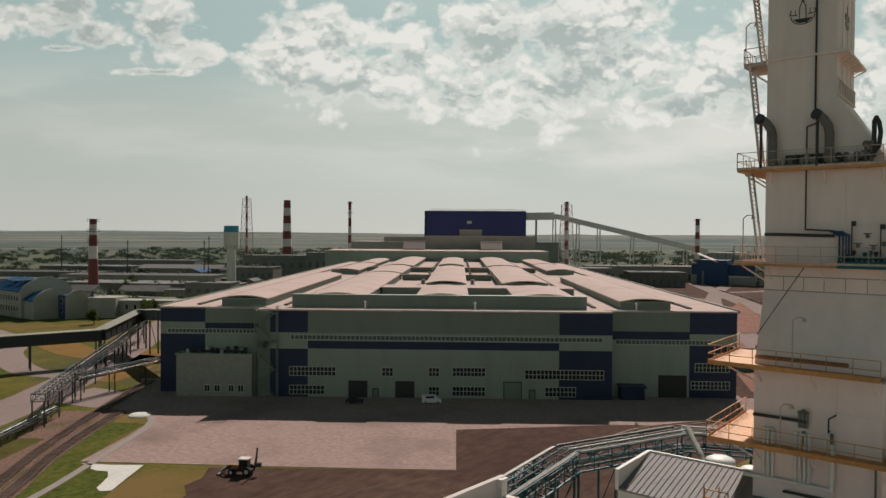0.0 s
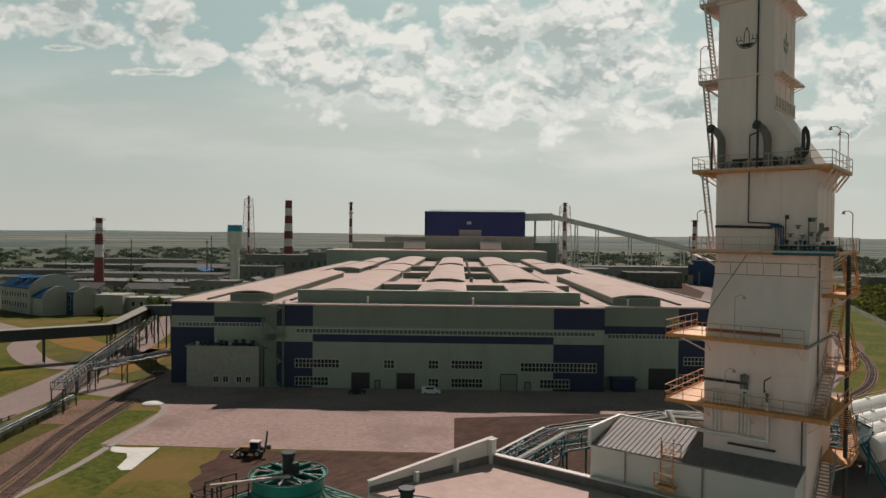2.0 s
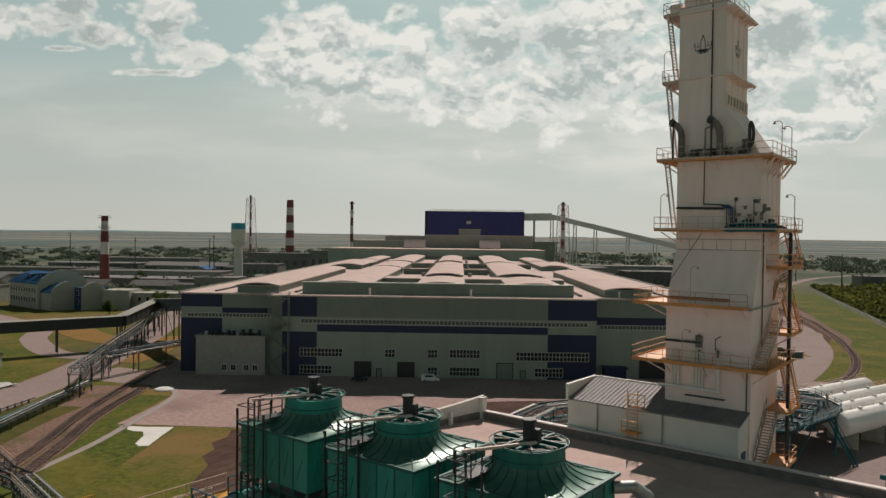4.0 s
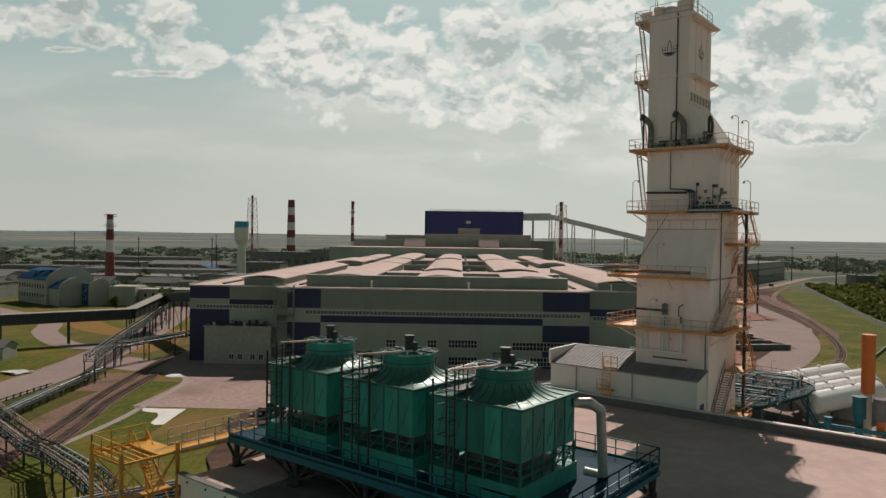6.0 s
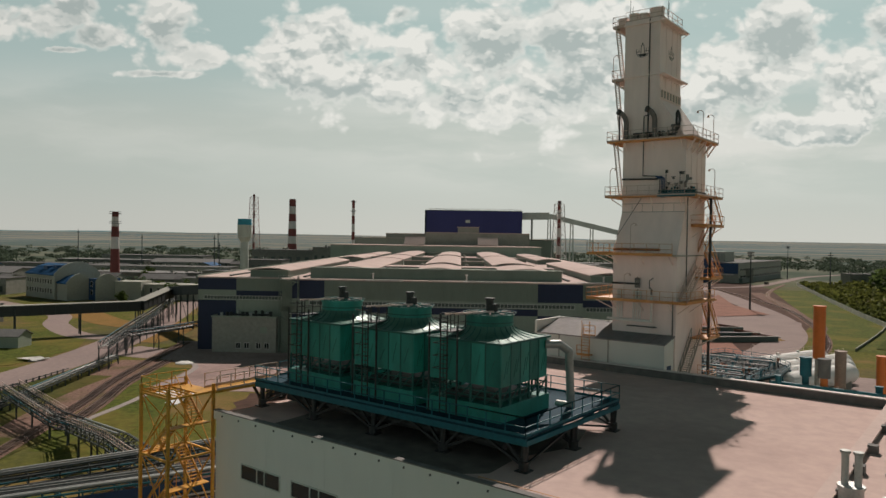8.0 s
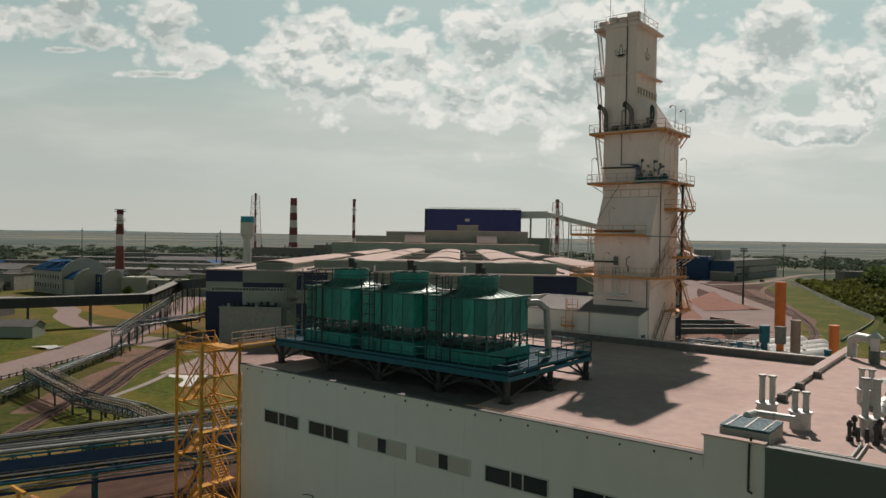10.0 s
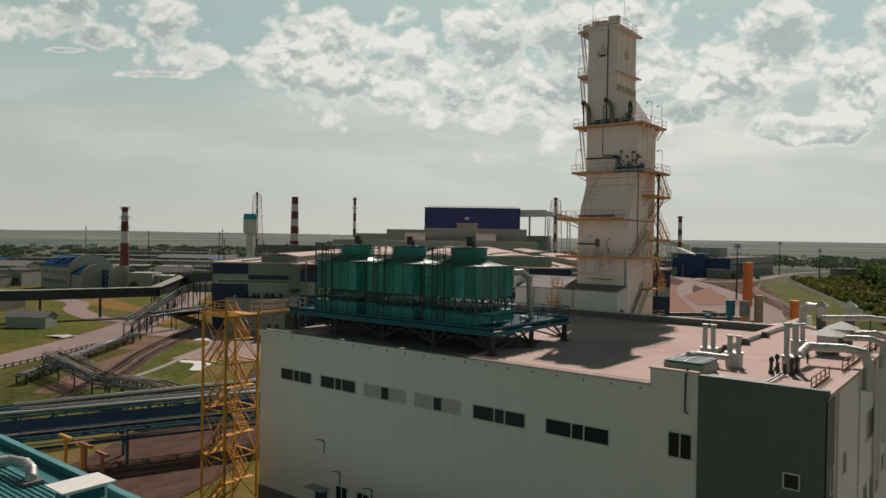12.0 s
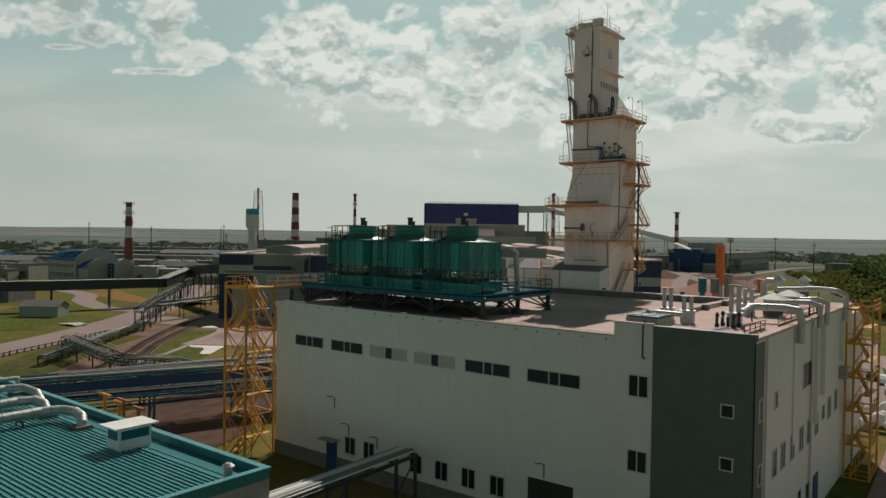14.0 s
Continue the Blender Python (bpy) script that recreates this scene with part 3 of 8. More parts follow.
def railway(name, pts, label):
    bed = strip("railway_bed", pts, 3.4, TRACK_EARTH, "dark crushed stone under the rails", "ballast", 0.18)
    t = thing(name, (bed[0].x, bed[0].y, ground_height(bed[0].x, bed[0].y)), label, "railway", "works railway")
    tie = solid("sleeper", M().box(-1.3, -0.12, 0, 1.3, 0.12, 0.14), BALLAST_TIE)
    run, count = 0.0, 0
    for i, p in enumerate(bed[:-1]):
        q = bed[i + 1]
        d = (q - p).normalized()
        s = Vector((d.y, -d.x, 0))
        zp = Vector((0, 0, ground_height(p.x, p.y) + 0.36))
        while run < (q - p).length and count < 290:
            c = p + d * run + zp - Vector((0, 0, 0.2))
            piece("sleeper", tie, t, Matrix.Translation(c) @ Matrix.Rotation(math.atan2(s.y, s.x), 4, "Z"))
            run += 0.9
            count += 1
        run = max(0, run - (q - p).length)
    for off in (-0.78, 0.78):
        rings = []
        for i, p in enumerate(bed):
            d = (bed[min(i + 1, len(bed) - 1)] - bed[max(i - 1, 0)]).normalized()
            s, z = Vector((d.y, -d.x, 0)), ground_height(p.x, p.y) + 0.36
            rings.append([p + s * (off + a) + Vector((0, 0, z + h)) for a, h in ((-0.04, -0.08), (0.04, -0.08), (0.04, 0.08), (-0.04, 0.08))])
        part("rail", M().loft(rings), RAIL_STEEL, t, "worn steel rail")


BALLAST_TIE = material("weathered_sleeper", (0.15, 0.105, 0.088), 0.9, each=0.3)
RAIL_STEEL = material("worn_rail", (0.22, 0.15, 0.12), 0.45, 0.6)
RIGHT_TRACK = [(-57, 118), (-56, 140), (-40, 165), (-26, 182), (-21, 202), (-20, 225), (-24, 257), (-34, 296), (-48, 338), (-66, 390), (-90, 453), (-104, 498), (-116, 559), (-128, 651)]
railway("railway_track", [(-95, 10), (-121, 36), (-138, 51), (-158, 71), (-185, 100)], "rusty railway track through the grass")
railway("railway_track", [(-105, 26), (-121, 41), (-136, 54), (-157, 77)], "rusty railway siding through the grass")
strip("track_bed", [(-26, 282), (-45, 336), (-62, 382), (-92, 455), (-118, 520)], 9, BALLAST, "wide brown crushed-stone track bed", "ballast", 0.09)
railway("railway_track", [(-54, 358), (-72, 398), (-98, 446), (-130, 500), (-172, 570)], "second railway track beside the road")
railway("railway_track", RIGHT_TRACK, "curving railway track beside the road")

# ---- great hall ----
HALL = Matrix.Translation((-107.96, 136.3, 0)) @ Matrix.Rotation(radians(37), 4, "Z")


def vault(s0, s1, d0, d1, z0, z1, rise, n=10):
    """A low wall box with a barrel roof on it: body and roof meshes."""
    body = M().box(s0, d0, z0, s1, d1, z1)
    prof = [(s0 - 0.4 + (s1 - s0 + 0.8) * i / n, z1 + rise * (1 - (2 * i / n - 1) ** 2)) for i in range(n + 1)]
    rings = []
    for d in (d0 - 0.5, d1 + 0.5):
        rings.append([(s, d, z) for s, z in prof] + [(s, d, z - 0.3) for s, z in reversed(prof)])
    return body, M().loft(rings)


def hall_window(house, s0, s1, z0, z1, n, rows=1, d=0.0):
    """A steel window of n panes in rows, proud of the wall."""
    fr = M()
    t, w = 0.14, (s1 - s0) / n
    for k in range(rows + 1):
        z = z0 + (z1 - z0) * k / rows
        fr.box(s0 - t / 2, d - 0.16, z - t / 2, s1 + t / 2, d - 0.04, z + t / 2)
    for i in range(n + 1):
        s = s0 + w * i
        for k in range(rows):
            a, b = z0 + (z1 - z0) * k / rows + t / 2, z0 + (z1 - z0) * (k + 1) / rows - t / 2
            fr.box(s - t / 2, d - 0.155, a, s + t / 2, d - 0.045, b)
    win = part("window", fr.xf(HALL), FRAME_PALE, house, "pale steel window frame")
    h = (z1 - z0) / rows
    pane = solid("pane", M().box(-w / 2 + t / 2, -0.08, -h / 2 + t / 2, w / 2 - t / 2, -0.05, h / 2 - t / 2), GLASS_PALE if rows == 1 else GLASS)
    for i in range(n):
        for k in range(rows):
            piece("pane", pane, win, HALL @ Matrix.Translation((s0 + w * (i + 0.5), d, z0 + h * (k + 0.5))))
    return win


FRAME_PALE = material("pale_frame", (0.50, 0.50, 0.46), 0.6, vary=0.05)


def hall_panel(house, s0, s1, z0, z1, mat, d=0.0, label=""):
    part("wall_panel", M().box(s0, d - 0.04, z0, s1, d + 0.3, z1).xf(HALL), mat, house, label)


def build_hall():
    house = thing("factory_hall", HALL @ Vector((0, 0, 0)), "huge grey and navy blue steel-clad mill hall with pale vaulted roofs", "factory")
    part("wall", M().box(-47.5, 0.25, 0, 43.5, 345, 22.2).xf(HALL), WALL_GREY, house, "grey steel cladding")
    part("wing_wall", M().box(-74.5, 4.25, 0, -47.5, 330, 22.2).xf(HALL), WALL_GREY, house)
    part("wing_wall", M().box(43.5, 4.25, 0, 76.5, 330, 22.2).xf(HALL), WALL_GREY, house)
    P = lambda *a, **k: hall_panel(house, *a, **k)
    # middle front
    P(-47.5, -44.3, 12.5, 22.2, WALL_GREY), P(-44.3, -34.5, 16.6, 22.2, WALL_BLUE, label="navy cladding")
    P(-34.5, 30, 16.6, 22.2, WALL_GREY), P(30, 43.5, 16.6, 22.2, WALL_BLUE)
    P(-47.5, -34.5, 12.4, 14.4, WALL_LIGHT), P(-44.3, -34.5, 14.4, 16.6, WALL_LIGHT), P(-34.5, 30, 14.5, 16.6, WALL_LIGHT), P(30, 43.5, 12.6, 16.6, WALL_LIGHT)
    P(-34.5, 30, 12.5, 14.5, WALL_BLUE, label="navy band")
    P(-47.5, -44.3, 0, 12.4, WALL_GREY), P(-44.3, -34.5, 0, 12.4, WALL_BLUE), P(-34.5, 30, 0, 12.5, WALL_LIGHT, label="light grey cladding"), P(30, 43.5, 0, 12.6, WALL_BLUE)
    # wings
    P(-74.5, -62.6, 18.6, 22.2, WALL_BLUE, d=4), P(-74.5, -62.6, 15.4, 18.6, WALL_LIGHT, d=4), P(-74.5, -62.6, 0, 15.4, WALL_BLUE, d=4)
    P(-62.6, -47.5, 18.4, 22.2, WALL_GREY, d=4), P(-62.6, -47.5, 16.6, 18.4, WALL_BLUE, d=4), P(-62.6, -47.5, 0, 16.6, WALL_LIGHT, d=4)
    P(43.5, 64.3, 17.2, 22.2, WALL_GREY, d=4), P(43.5, 64.3, 15, 17.2, WALL_BLUE, d=4), P(43.5, 64.3, 0, 15, WALL_LIGHT, d=4)
    P(64.3, 76.5, 16.6, 22.2, WALL_BLUE, d=4), P(64.3, 76.5, 13.6, 16.6, WALL_LIGHT, d=4), P(64.3, 76.5, 0, 13.6, WALL_BLUE, d=4)
    # windows
    hall_window(house, -39.0, 41.0, 14.8, 16.0, 72)
    hall_window(house, -72.6, -48.6, 15.7, 16.8, 24, d=4)
    hall_window(house, 45.2, 70.0, 13.8, 15.0, 24, d=4)
    for s0, s1, z0, z1, n in ((-39.2, -27.3, 5.5, 7.8, 12), (-15.3, -12.5, 5.6, 7.8, 3), (-3.3, -0.6, 5.6, 7.9, 3), (2.8, 11.2, 5.7, 8.0, 9), (21.3, 41.4, 5.2, 7.6, 20),
                              (-39.2, -30.2, 0.7, 3.0, 9), (-3.3, -0.6, 0.7, 3.0, 3), (2.8, 11.2, 0.7, 3.1, 9), (26.5, 34.3, 0.8, 3.2, 8)):
        hall_window(house, s0, s1, z0, z1, n, 2)
    hall_window(house, 65.8, 74.6, 6.8, 9.0, 9, 2, d=4), hall_window(house, 64.8, 74.7, 2.2, 4.3, 10, 2, d=4)
    # gates
    for s0, s1, h, d, mat in ((-23.7, -19.3, 4.1, 0, DARK_STEEL), (-11.6, -7.2, 4.1, 0, DARK_STEEL), (16.1, 20.3, 4.3, 0, WALL_GREY), (56.6, 63.4, 5.6, 4, DARK_STEEL), (-17.5, -16.4, 2.2, 0, WALL_GREY), (22.6, 23.8, 2.3, 0, WALL_GREY)):
        g = part("gate", M().box(s0, d - 0.10, 0, s1, d - 0.02, h).xf(HALL), mat, house, "tall steel gate")
        fr = M().box(s0 - 0.25, d - 0.2, 0, s0, d - 0.02, h + 0.25).box(s1, d - 0.2, 0, s1 + 0.25, d - 0.02, h + 0.25).box(s0, d - 0.2, h, s1, d - 0.02, h + 0.25)
        part("gate_frame", fr.xf(HALL), DARK_STEEL, g)
    part("porch", M().box(46, 0.5, 0, 52, 4, 3.2).box(45.6, 0, 3.2, 52.4, 4, 3.6).xf(HALL), WALL_BLUE, house, "low navy porch")
    # roofs
    roof = part("roof", M().box(-74.9, 3.9, 22.2, -47.5, 330, 22.6).box(-47.5, -0.2, 22.2, 43.5, 345, 22.6).box(43.5, 3.9, 22.2, 76.9, 330, 22.6).xf(HALL), ROOF_PALE, house, "pale flat roofing")
    edge = M().box(-75.1, 3.7, 22.1, -74.7, 330, 23.0).box(76.7, 3.7, 22.1, 77.1, 330, 23.0)
    part("parapet", edge.xf(HALL), WALL_GREY, house)
    for s0, s1 in ((-22, -10.5), (7.5, 19.5), (42, 52), (-62, -55)):
        d = 3.6 if abs(s0) > 40 else -0.4
        part("gutter", M().box(s0, d - 0.5, 22.35, s1, d + 0.1, 22.75).xf(HALL), CHALK, house, "white gutter box")
    part("monitor_wall", M().box(-40, 6, 22.6, 38, 8, 25.8).xf(HALL), WALL_GREY, house)
    part("monitor_coping", M().box(-40.2, 5.8, 25.8, 38.2, 8.2, 26.0).xf(HALL), WALL_LIGHT, house)
    for s0, s1, runs in ((-36, -21, ((8.2, 120), (127, 188), (201, 343))), (-7, 6.5, ((8.2, 42), (62, 188), (212, 330))), (19.5, 35, ((8.2, 42), (64, 188), (200, 340)))):
        for d0, d1 in runs:
            body, top = vault(s0, s1, d0, d1, 22.6, 25.5, 0.9)
            mon = part("roof_monitor", body.xf(HALL), WALL_GREY, house, "long raised roof light")
            part("monitor_roof", top.xf(HALL), ROOF_PALE, mon, "pale barrel roof")
    for s0, s1, d0, d1, h in ((-59, -47, 6.5, 127, 2.2), (-58, -45, 163, 240, 2.2), (-58, -46, 250, 326, 2.2), (47, 60, 6.5, 120, 2.2), (48, 61, 172, 240, 2.2), (49, 62, 250, 326, 2.2)):
        body, top = vault(s0, s1, d0, d1, 22.6, 22.6 + h, 0.8)
        mon = part("roof_monitor", body.xf(HALL), WALL_GREY, house)
        part("monitor_roof", top.xf(HALL), ROOF_PALE, mon, "pale barrel roof")
        part("eave_strip", M().box(s0 - 0.6, d0 - 0.7, 22.6 + h - 0.25, s1 + 0.6, d0 - 0.45, 22.6 + h + 0.05).xf(HALL), WALL_LIGHT, mon, "pale front fascia")
    # cross walls between the roof lights
    for s0, s1, d0, d1 in ((-20.5, 41, 46, 58), (-20, 18, 122.5, 124.5), (-44, 44, 190.5, 192), (-20.5, 40, 195, 198), (-40, 40, 343.5, 344.8)):
        part("cross_wall", M().box(s0, d0, 22.6, s1, d1, 25.0).xf(HALL), WALL_GREY, house)
        part("cross_coping", M().box(s0 - 0.1, d0 - 0.1, 25.0, s1 + 0.1, d1 + 0.1, 25.15).xf(HALL), ROOF_PALE, house)
    for d in np.arange(70, 340, 30):
        for s in (9.5, -10):
            part("roof_fan", M().tube((s, d, 22.6), (s, d, 24.2), 0.7).tube((s, d, 24.2), (s, d, 24.6), 1.0, 0.5).xf(HALL), CONC_WALL, house, "grey mushroom fan")
    for s in (-42.5, 40.5, -66, 66):
        part("walkway", M().box(s - 0.5, 9, 22.6, s + 0.5, 326, 23.0).xf(HALL), ROOF_DARK, house, "dark roof walkway")
    # pipes and fan on the front roof edge
    for s in (-20, 8.5, 50):
        part("vent_pipe", M().tube((s, 2, 22.6), (s, 2, 24.3), 0.25).tube((s, 2, 24.3), (s, 2, 24.6), 0.4).xf(HALL), CHALK, house)
    # escape stair between wing and middle
    st = M()
    for z in np.arange(0, 22, 3.6):
        z2 = min(z + 3.6, 22.4)
        a, b = (-47.0, -1.2) if int(z / 3.6) % 2 else (-43.0, -1.2), (-43.0, -1.2) if int(z / 3.6) % 2 else (-47.0, -1.2)
        stair_flight(st, (a[0], a[1], z), (b[0], b[1], z2), 0.9, (0, 1, 0), 0.3)
        st.box(b[0] - 0.8, -1.8, z2 - 0.08, b[0] + 0.8, -0.4, z2)
    for s in (-47.8, -42.2):
        for d in (-1.9, -0.3):
            st.beam((s, d, 0), (s, d, 23.4), 0.18)
    part("escape_stair", st.xf(HALL), WALL_GREY, house, "grey steel escape stair tower")
    part("escape_stair", rail_mesh([(-48, -1.9, 22.6), (-42, -1.9, 22.6), (-42, 3, 22.6)], 1.1).xf(HALL), CHALK, house, "white top railing")


build_hall()
to_plan = lambda pts: [tuple((HALL @ Vector((a, b, 0))).xy) for a, b in pts]
draped_sheet("hall_bank", to_plan([(78, 4), (78, 335), (290, 600), (250, 330), (160, 100), (104, 4)]), SOIL, "dark bare earth and slag beside the hall", "soil", 0.07, 12.0)
strip("pink_bank", to_plan([(90, 10), (108, 90), (132, 190), (170, 310)]), 13, PINK_SOIL, "strip of pale red earth beside the works road", "soil", 0.16)
strip("hall_road", to_plan([(112, 60), (128, 130), (152, 230), (190, 340), (240, 450)]), 10, ASPHALT, "pale works road behind the hall", "road", 0.22)


def build_annex():
    t = thing("annex_building", HALL @ Vector((-58, -4, 0)), "plain grey two-storey plant annex with roof fans", "building")
    part("wall", M().box(-68.3, -1, -0.2, -48.8, 3.9, 10.7).xf(HALL), CONC_WALL, t)
    part("parapet", M().box(-68.6, -1.3, 10.7, -48.5, -0.9, 11.1).box(-68.6, -0.9, 10.7, -68.2, 3.9, 11.1).xf(HALL), WALL_LIGHT, t)
    part("panel", M().box(-53.7, -1.06, 6.0, -51.6, -0.95, 7.8).xf(HALL), WALL_LIGHT, t, "pale wall panel")
    for s in (-60.3, -57.7, -54.1, -51.6):
        w = part("window", M().box(s - 0.75, -1.08, 1.2, s + 0.75, -0.98, 3.1).xf(HALL), CHALK, t, "white window frame")
        for k in (-0.35, 0.35):
            part("pane", M().box(s + k - 0.28, -1.1, 1.35, s + k + 0.28, -1.0, 2.95).xf(HALL), GLASS, w)
    rnd = random.Random(4)
    for i in range(11):
        s, d = -66 + 1.5 * i, rnd.uniform(0, 3)
        h = rnd.uniform(0.9, 1.7)
        f = M().tube((s, d, 10.7), (s, d, 10.7 + h), 0.45).tube((s, d, 10.7 + h), (s, d, 11.0 + h), 0.65, 0.35)
        part("roof_fan", f.xf(HALL), DARK_STEEL if i % 3 else FOIL, t, "ribbed roof fan")
    part("duct", M().path([(-63, 2, 11.2), (-52, 2, 11.2), (-52, 1, 10.8)], 0.3).xf(HALL), DARK_STEEL, t)


build_annex()


def plain_block(name, s0, s1, d0, d1, z0, z1, wall, roof, label, category="building", fr=HALL, ribs=0):
    c = fr @ Vector(((s0 + s1) / 2, (d0 + d1) / 2, 0))
    t = thing(name, (c.x, c.y, z0), label, category)
    part("wall", M().box(s0, d0, z0, s1, d1, z1).xf(fr), wall, t)
    part("roof", M().box(s0 - 0.4, d0 - 0.4, z1, s1 + 0.4, d1 + 0.4, z1 + 0.5).xf(fr), roof, t)
    if ribs:
        for i in range(ribs + 1):
            s = s0 + (s1 - s0) * i / ribs
            part("rib", M().box(s - 0.25, d0 - 0.2, z0, s + 0.25, d0 + 0.05, z1).xf(fr), wall, t)
    return t


# stepped blocks at the far end of the hall
plain_block("mill_block", -96, 70, 346, 400, 0, 30, WALL_LIGHT, ROOF_PALE, "long cross bay with a white roof behind the hall")
plain_block("mill_block", -89, -25, 430, 480, 0, 36.0, CONC_WALL, ROOF_PALE, "grey cross building with a pale roof", ribs=8)
plain_block("mill_block", -24, 66.6, 410, 470, 0, 41.3, CONC_WALL, ROOF_PALE, "broad grey building with a pale roof", ribs=9)
plain_block("mill_block", 69, 92, 440, 480, 0, 36, WALL_GREY, ROOF_DARK, "dark grey side building")
plain_block("mill_block", -62, -25.5, 440, 478, 36.5, 40.3, CONC_WALL, ROOF_PALE, "raised grey roof storey with a pale roof")
plain_block("mill_block", 4, 23, 425, 445, 41.8, 46.6, CONC_WALL, ROOF_PALE, "small square pale rooftop house")
for s0 in (-40, 21.5):
    t = plain_block("roof_lantern", s0, s0 + 16, 388, 404, 30, 37, CONC_WALL, ROOF_PALE, "box lantern with a sloping white front")
    part("sloping_front", M().loft([[(s0 - 0.5, 380, 31), (s0 + 16.5, 380, 31), (s0 + 16.5, 380, 31.4), (s0 - 0.5, 380, 31.4)], [(s0 - 0.5, 388, 37), (s0 + 16.5, 388, 37), (s0 + 16.5, 388, 37.6), (s0 - 0.5, 388, 37.6)]]).xf(HALL), ROOF_PALE, t)


def build_converter_shop():
    fr = HALL
    t = plain_block("converter_shop", -33.5, 75.5, 590, 650, 0, 68.5, PURPLE, WALL_LIGHT, "tall windowless violet-blue steelworks building", "factory")
    for i in range(13):
        s = -33.5 + 109 * i / 12
        part("cladding_seam", M().box(s - 0.2, 589.8, 30, s + 0.2, 590.1, 68.5).xf(fr), PURPLE, t)
    part("roof_rail", rail_mesh([(-29, 591, 69), (74, 591, 69)], 1.6, 6, 0.12).xf(fr), CHALK, t)
    part("sign_plate", M().box(12, 589.6, 55, 17, 589.9, 58).xf(fr), CHALK, t, "small white plate")
    part("corner_strip", M().box(-34.1, 589.5, 30, -32, 590.2, 68.4).xf(fr), WALL_BLUE, t)


build_converter_shop()


PALE_GALLERY = material("pale_gallery_sheet", (0.60, 0.57, 0.52), 0.8, vary=0.08, grain=0.5)


def build_conveyor():
    t = thing("conveyor_gallery", (-330, 700, 0), "long sloping enclosed conveyor gallery on steel trestles", "conveyor")
    a, b, c = Vector((-414, 658, 63.5)), Vector((-381, 676, 64)), Vector((-238, 742, 27))
    part("gallery", M().beam(a, b, 6, 8), PALE_GALLERY, t, "pale enclosed gallery")
    part("gallery", M().beam(b, c, 5, 5.5), PALE_GALLERY, t, "pale sloping gallery")
    for k in (0.0, 0.16, 0.30, 0.52, 0.70, 0.86):
        p = b.lerp(c, k)
        leg = M()
        for s in (-2.5, 2.5):
            leg.beam((p.x + s, p.y, 0), (p.x + s * 0.6, p.y, p.z - 2), 0.9)
        for z in np.arange(6, p.z - 6, 9):
            leg.beam((p.x - 2.3, p.y, z), (p.x + 2.3, p.y, z + 6), 0.4)
        part("trestle", leg, PALE_GALLERY, t)
    part("trestle", M().beam((-399, 668, 0), (-399, 668, 60), 1.6), CONC_WALL, t)


build_conveyor()


# ---- chimneys and masts ----
FADED_RED = material("faded_red_paint", (0.36, 0.20, 0.18), 0.8, vary=0.2, grain=0.3)
TANK_CONCRETE = material("pale_tank_concrete", (0.56, 0.54, 0.48), 0.85, vary=0.1, grain=0.6, stain=0.35, stretch=(1, 1, 0.2))
def chimney(x, y, top, r0, r1, bands, label, lattice=False, platforms=0, cuts=None, frame_mat=None):
    t = thing("chimney", (x, y, 0), label, "chimney", "works chimneys")
    n = bands
    cuts = cuts or [i / n for i in range(n + 1)]
    for i, (a, b) in enumerate(zip(cuts, cuts[1:])):
        part("band", M().tube((x, y, top * a), (x, y, top * b), r0 + (r1 - r0) * a, r0 + (r1 - r0) * b, 20), RED_PAINT if (len(cuts) - i) % 2 == 0 else CHALK, t)
    for k in range(platforms):
        z = top * (0.97 - 0.13 * k)
        part("platform", M().tube((x, y, z), (x, y, z + 0.3), r1 * 1.9, seg=16).tube((x, y, z + 1.3), (x, y, z + 1.5), r1 * 1.85, seg=16, caps=False), DARK_STEEL, t)
    if lattice:
        m = M()
        w = lattice
        for sx, sy in ((-1, -1), (1, -1), (1, 1), (-1, 1)):
            m.beam((x + sx * w, y + sy * w, 0), (x + sx * w * 0.55, y + sy * w * 0.55, top * 0.96), 0.5)
        k = 12
        for i in range(k):
            za, zb = top * 0.96 * i / k, top * 0.96 * (i + 1) / k
            fa, fb = 1 - 0.45 * i / k, 1 - 0.45 * (i + 1) / k
            for (sx, sy), (tx, ty) in (((-1, -1), (1, -1)), ((1, -1), (1, 1)), ((1, 1), (-1, 1)), ((-1, 1), (-1, -1))):
                m.beam((x + sx * w * fa, y + sy * w * fa, za), (x + tx * w * fb, y + ty * w * fb, zb), 0.25)
                m.beam((x + sx * w * fb, y + sy * w * fb, zb), (x + tx * w * fb, y + ty * w * fb, zb), 0.25)
        part("lattice", m, frame_mat or CHALK, t, "steel lattice frame")
    return t


chimney(-454, 212.5, 51, 3.4, 2.1, 7, "red and white banded chimney with platforms", platforms=3, cuts=[0, 0.5, 0.66, 0.80, 0.93, 1.0])
chimney(-671, 547, 83, 6.0, 4.0, 9, "tall red and white banded chimney")
chimney(-521, 505, 76, 1.9, 1.5, 9, "slim red and white banded steel chimney", platforms=2)
chimney(-278.6, 515.2, 70.5, 1.7, 1.3, 9, "slim banded chimney in a lattice frame", lattice=5.5, platforms=2)
chimney(-237, 708, 60.5, 2.3, 2.0, 9, "slim red and white banded chimney", platforms=1)
chimney(-675.5, 492.5, 86, 1.2, 1.0, 9, "flare stack in a lattice frame", lattice=6, platforms=3, frame_mat=FADED_RED)


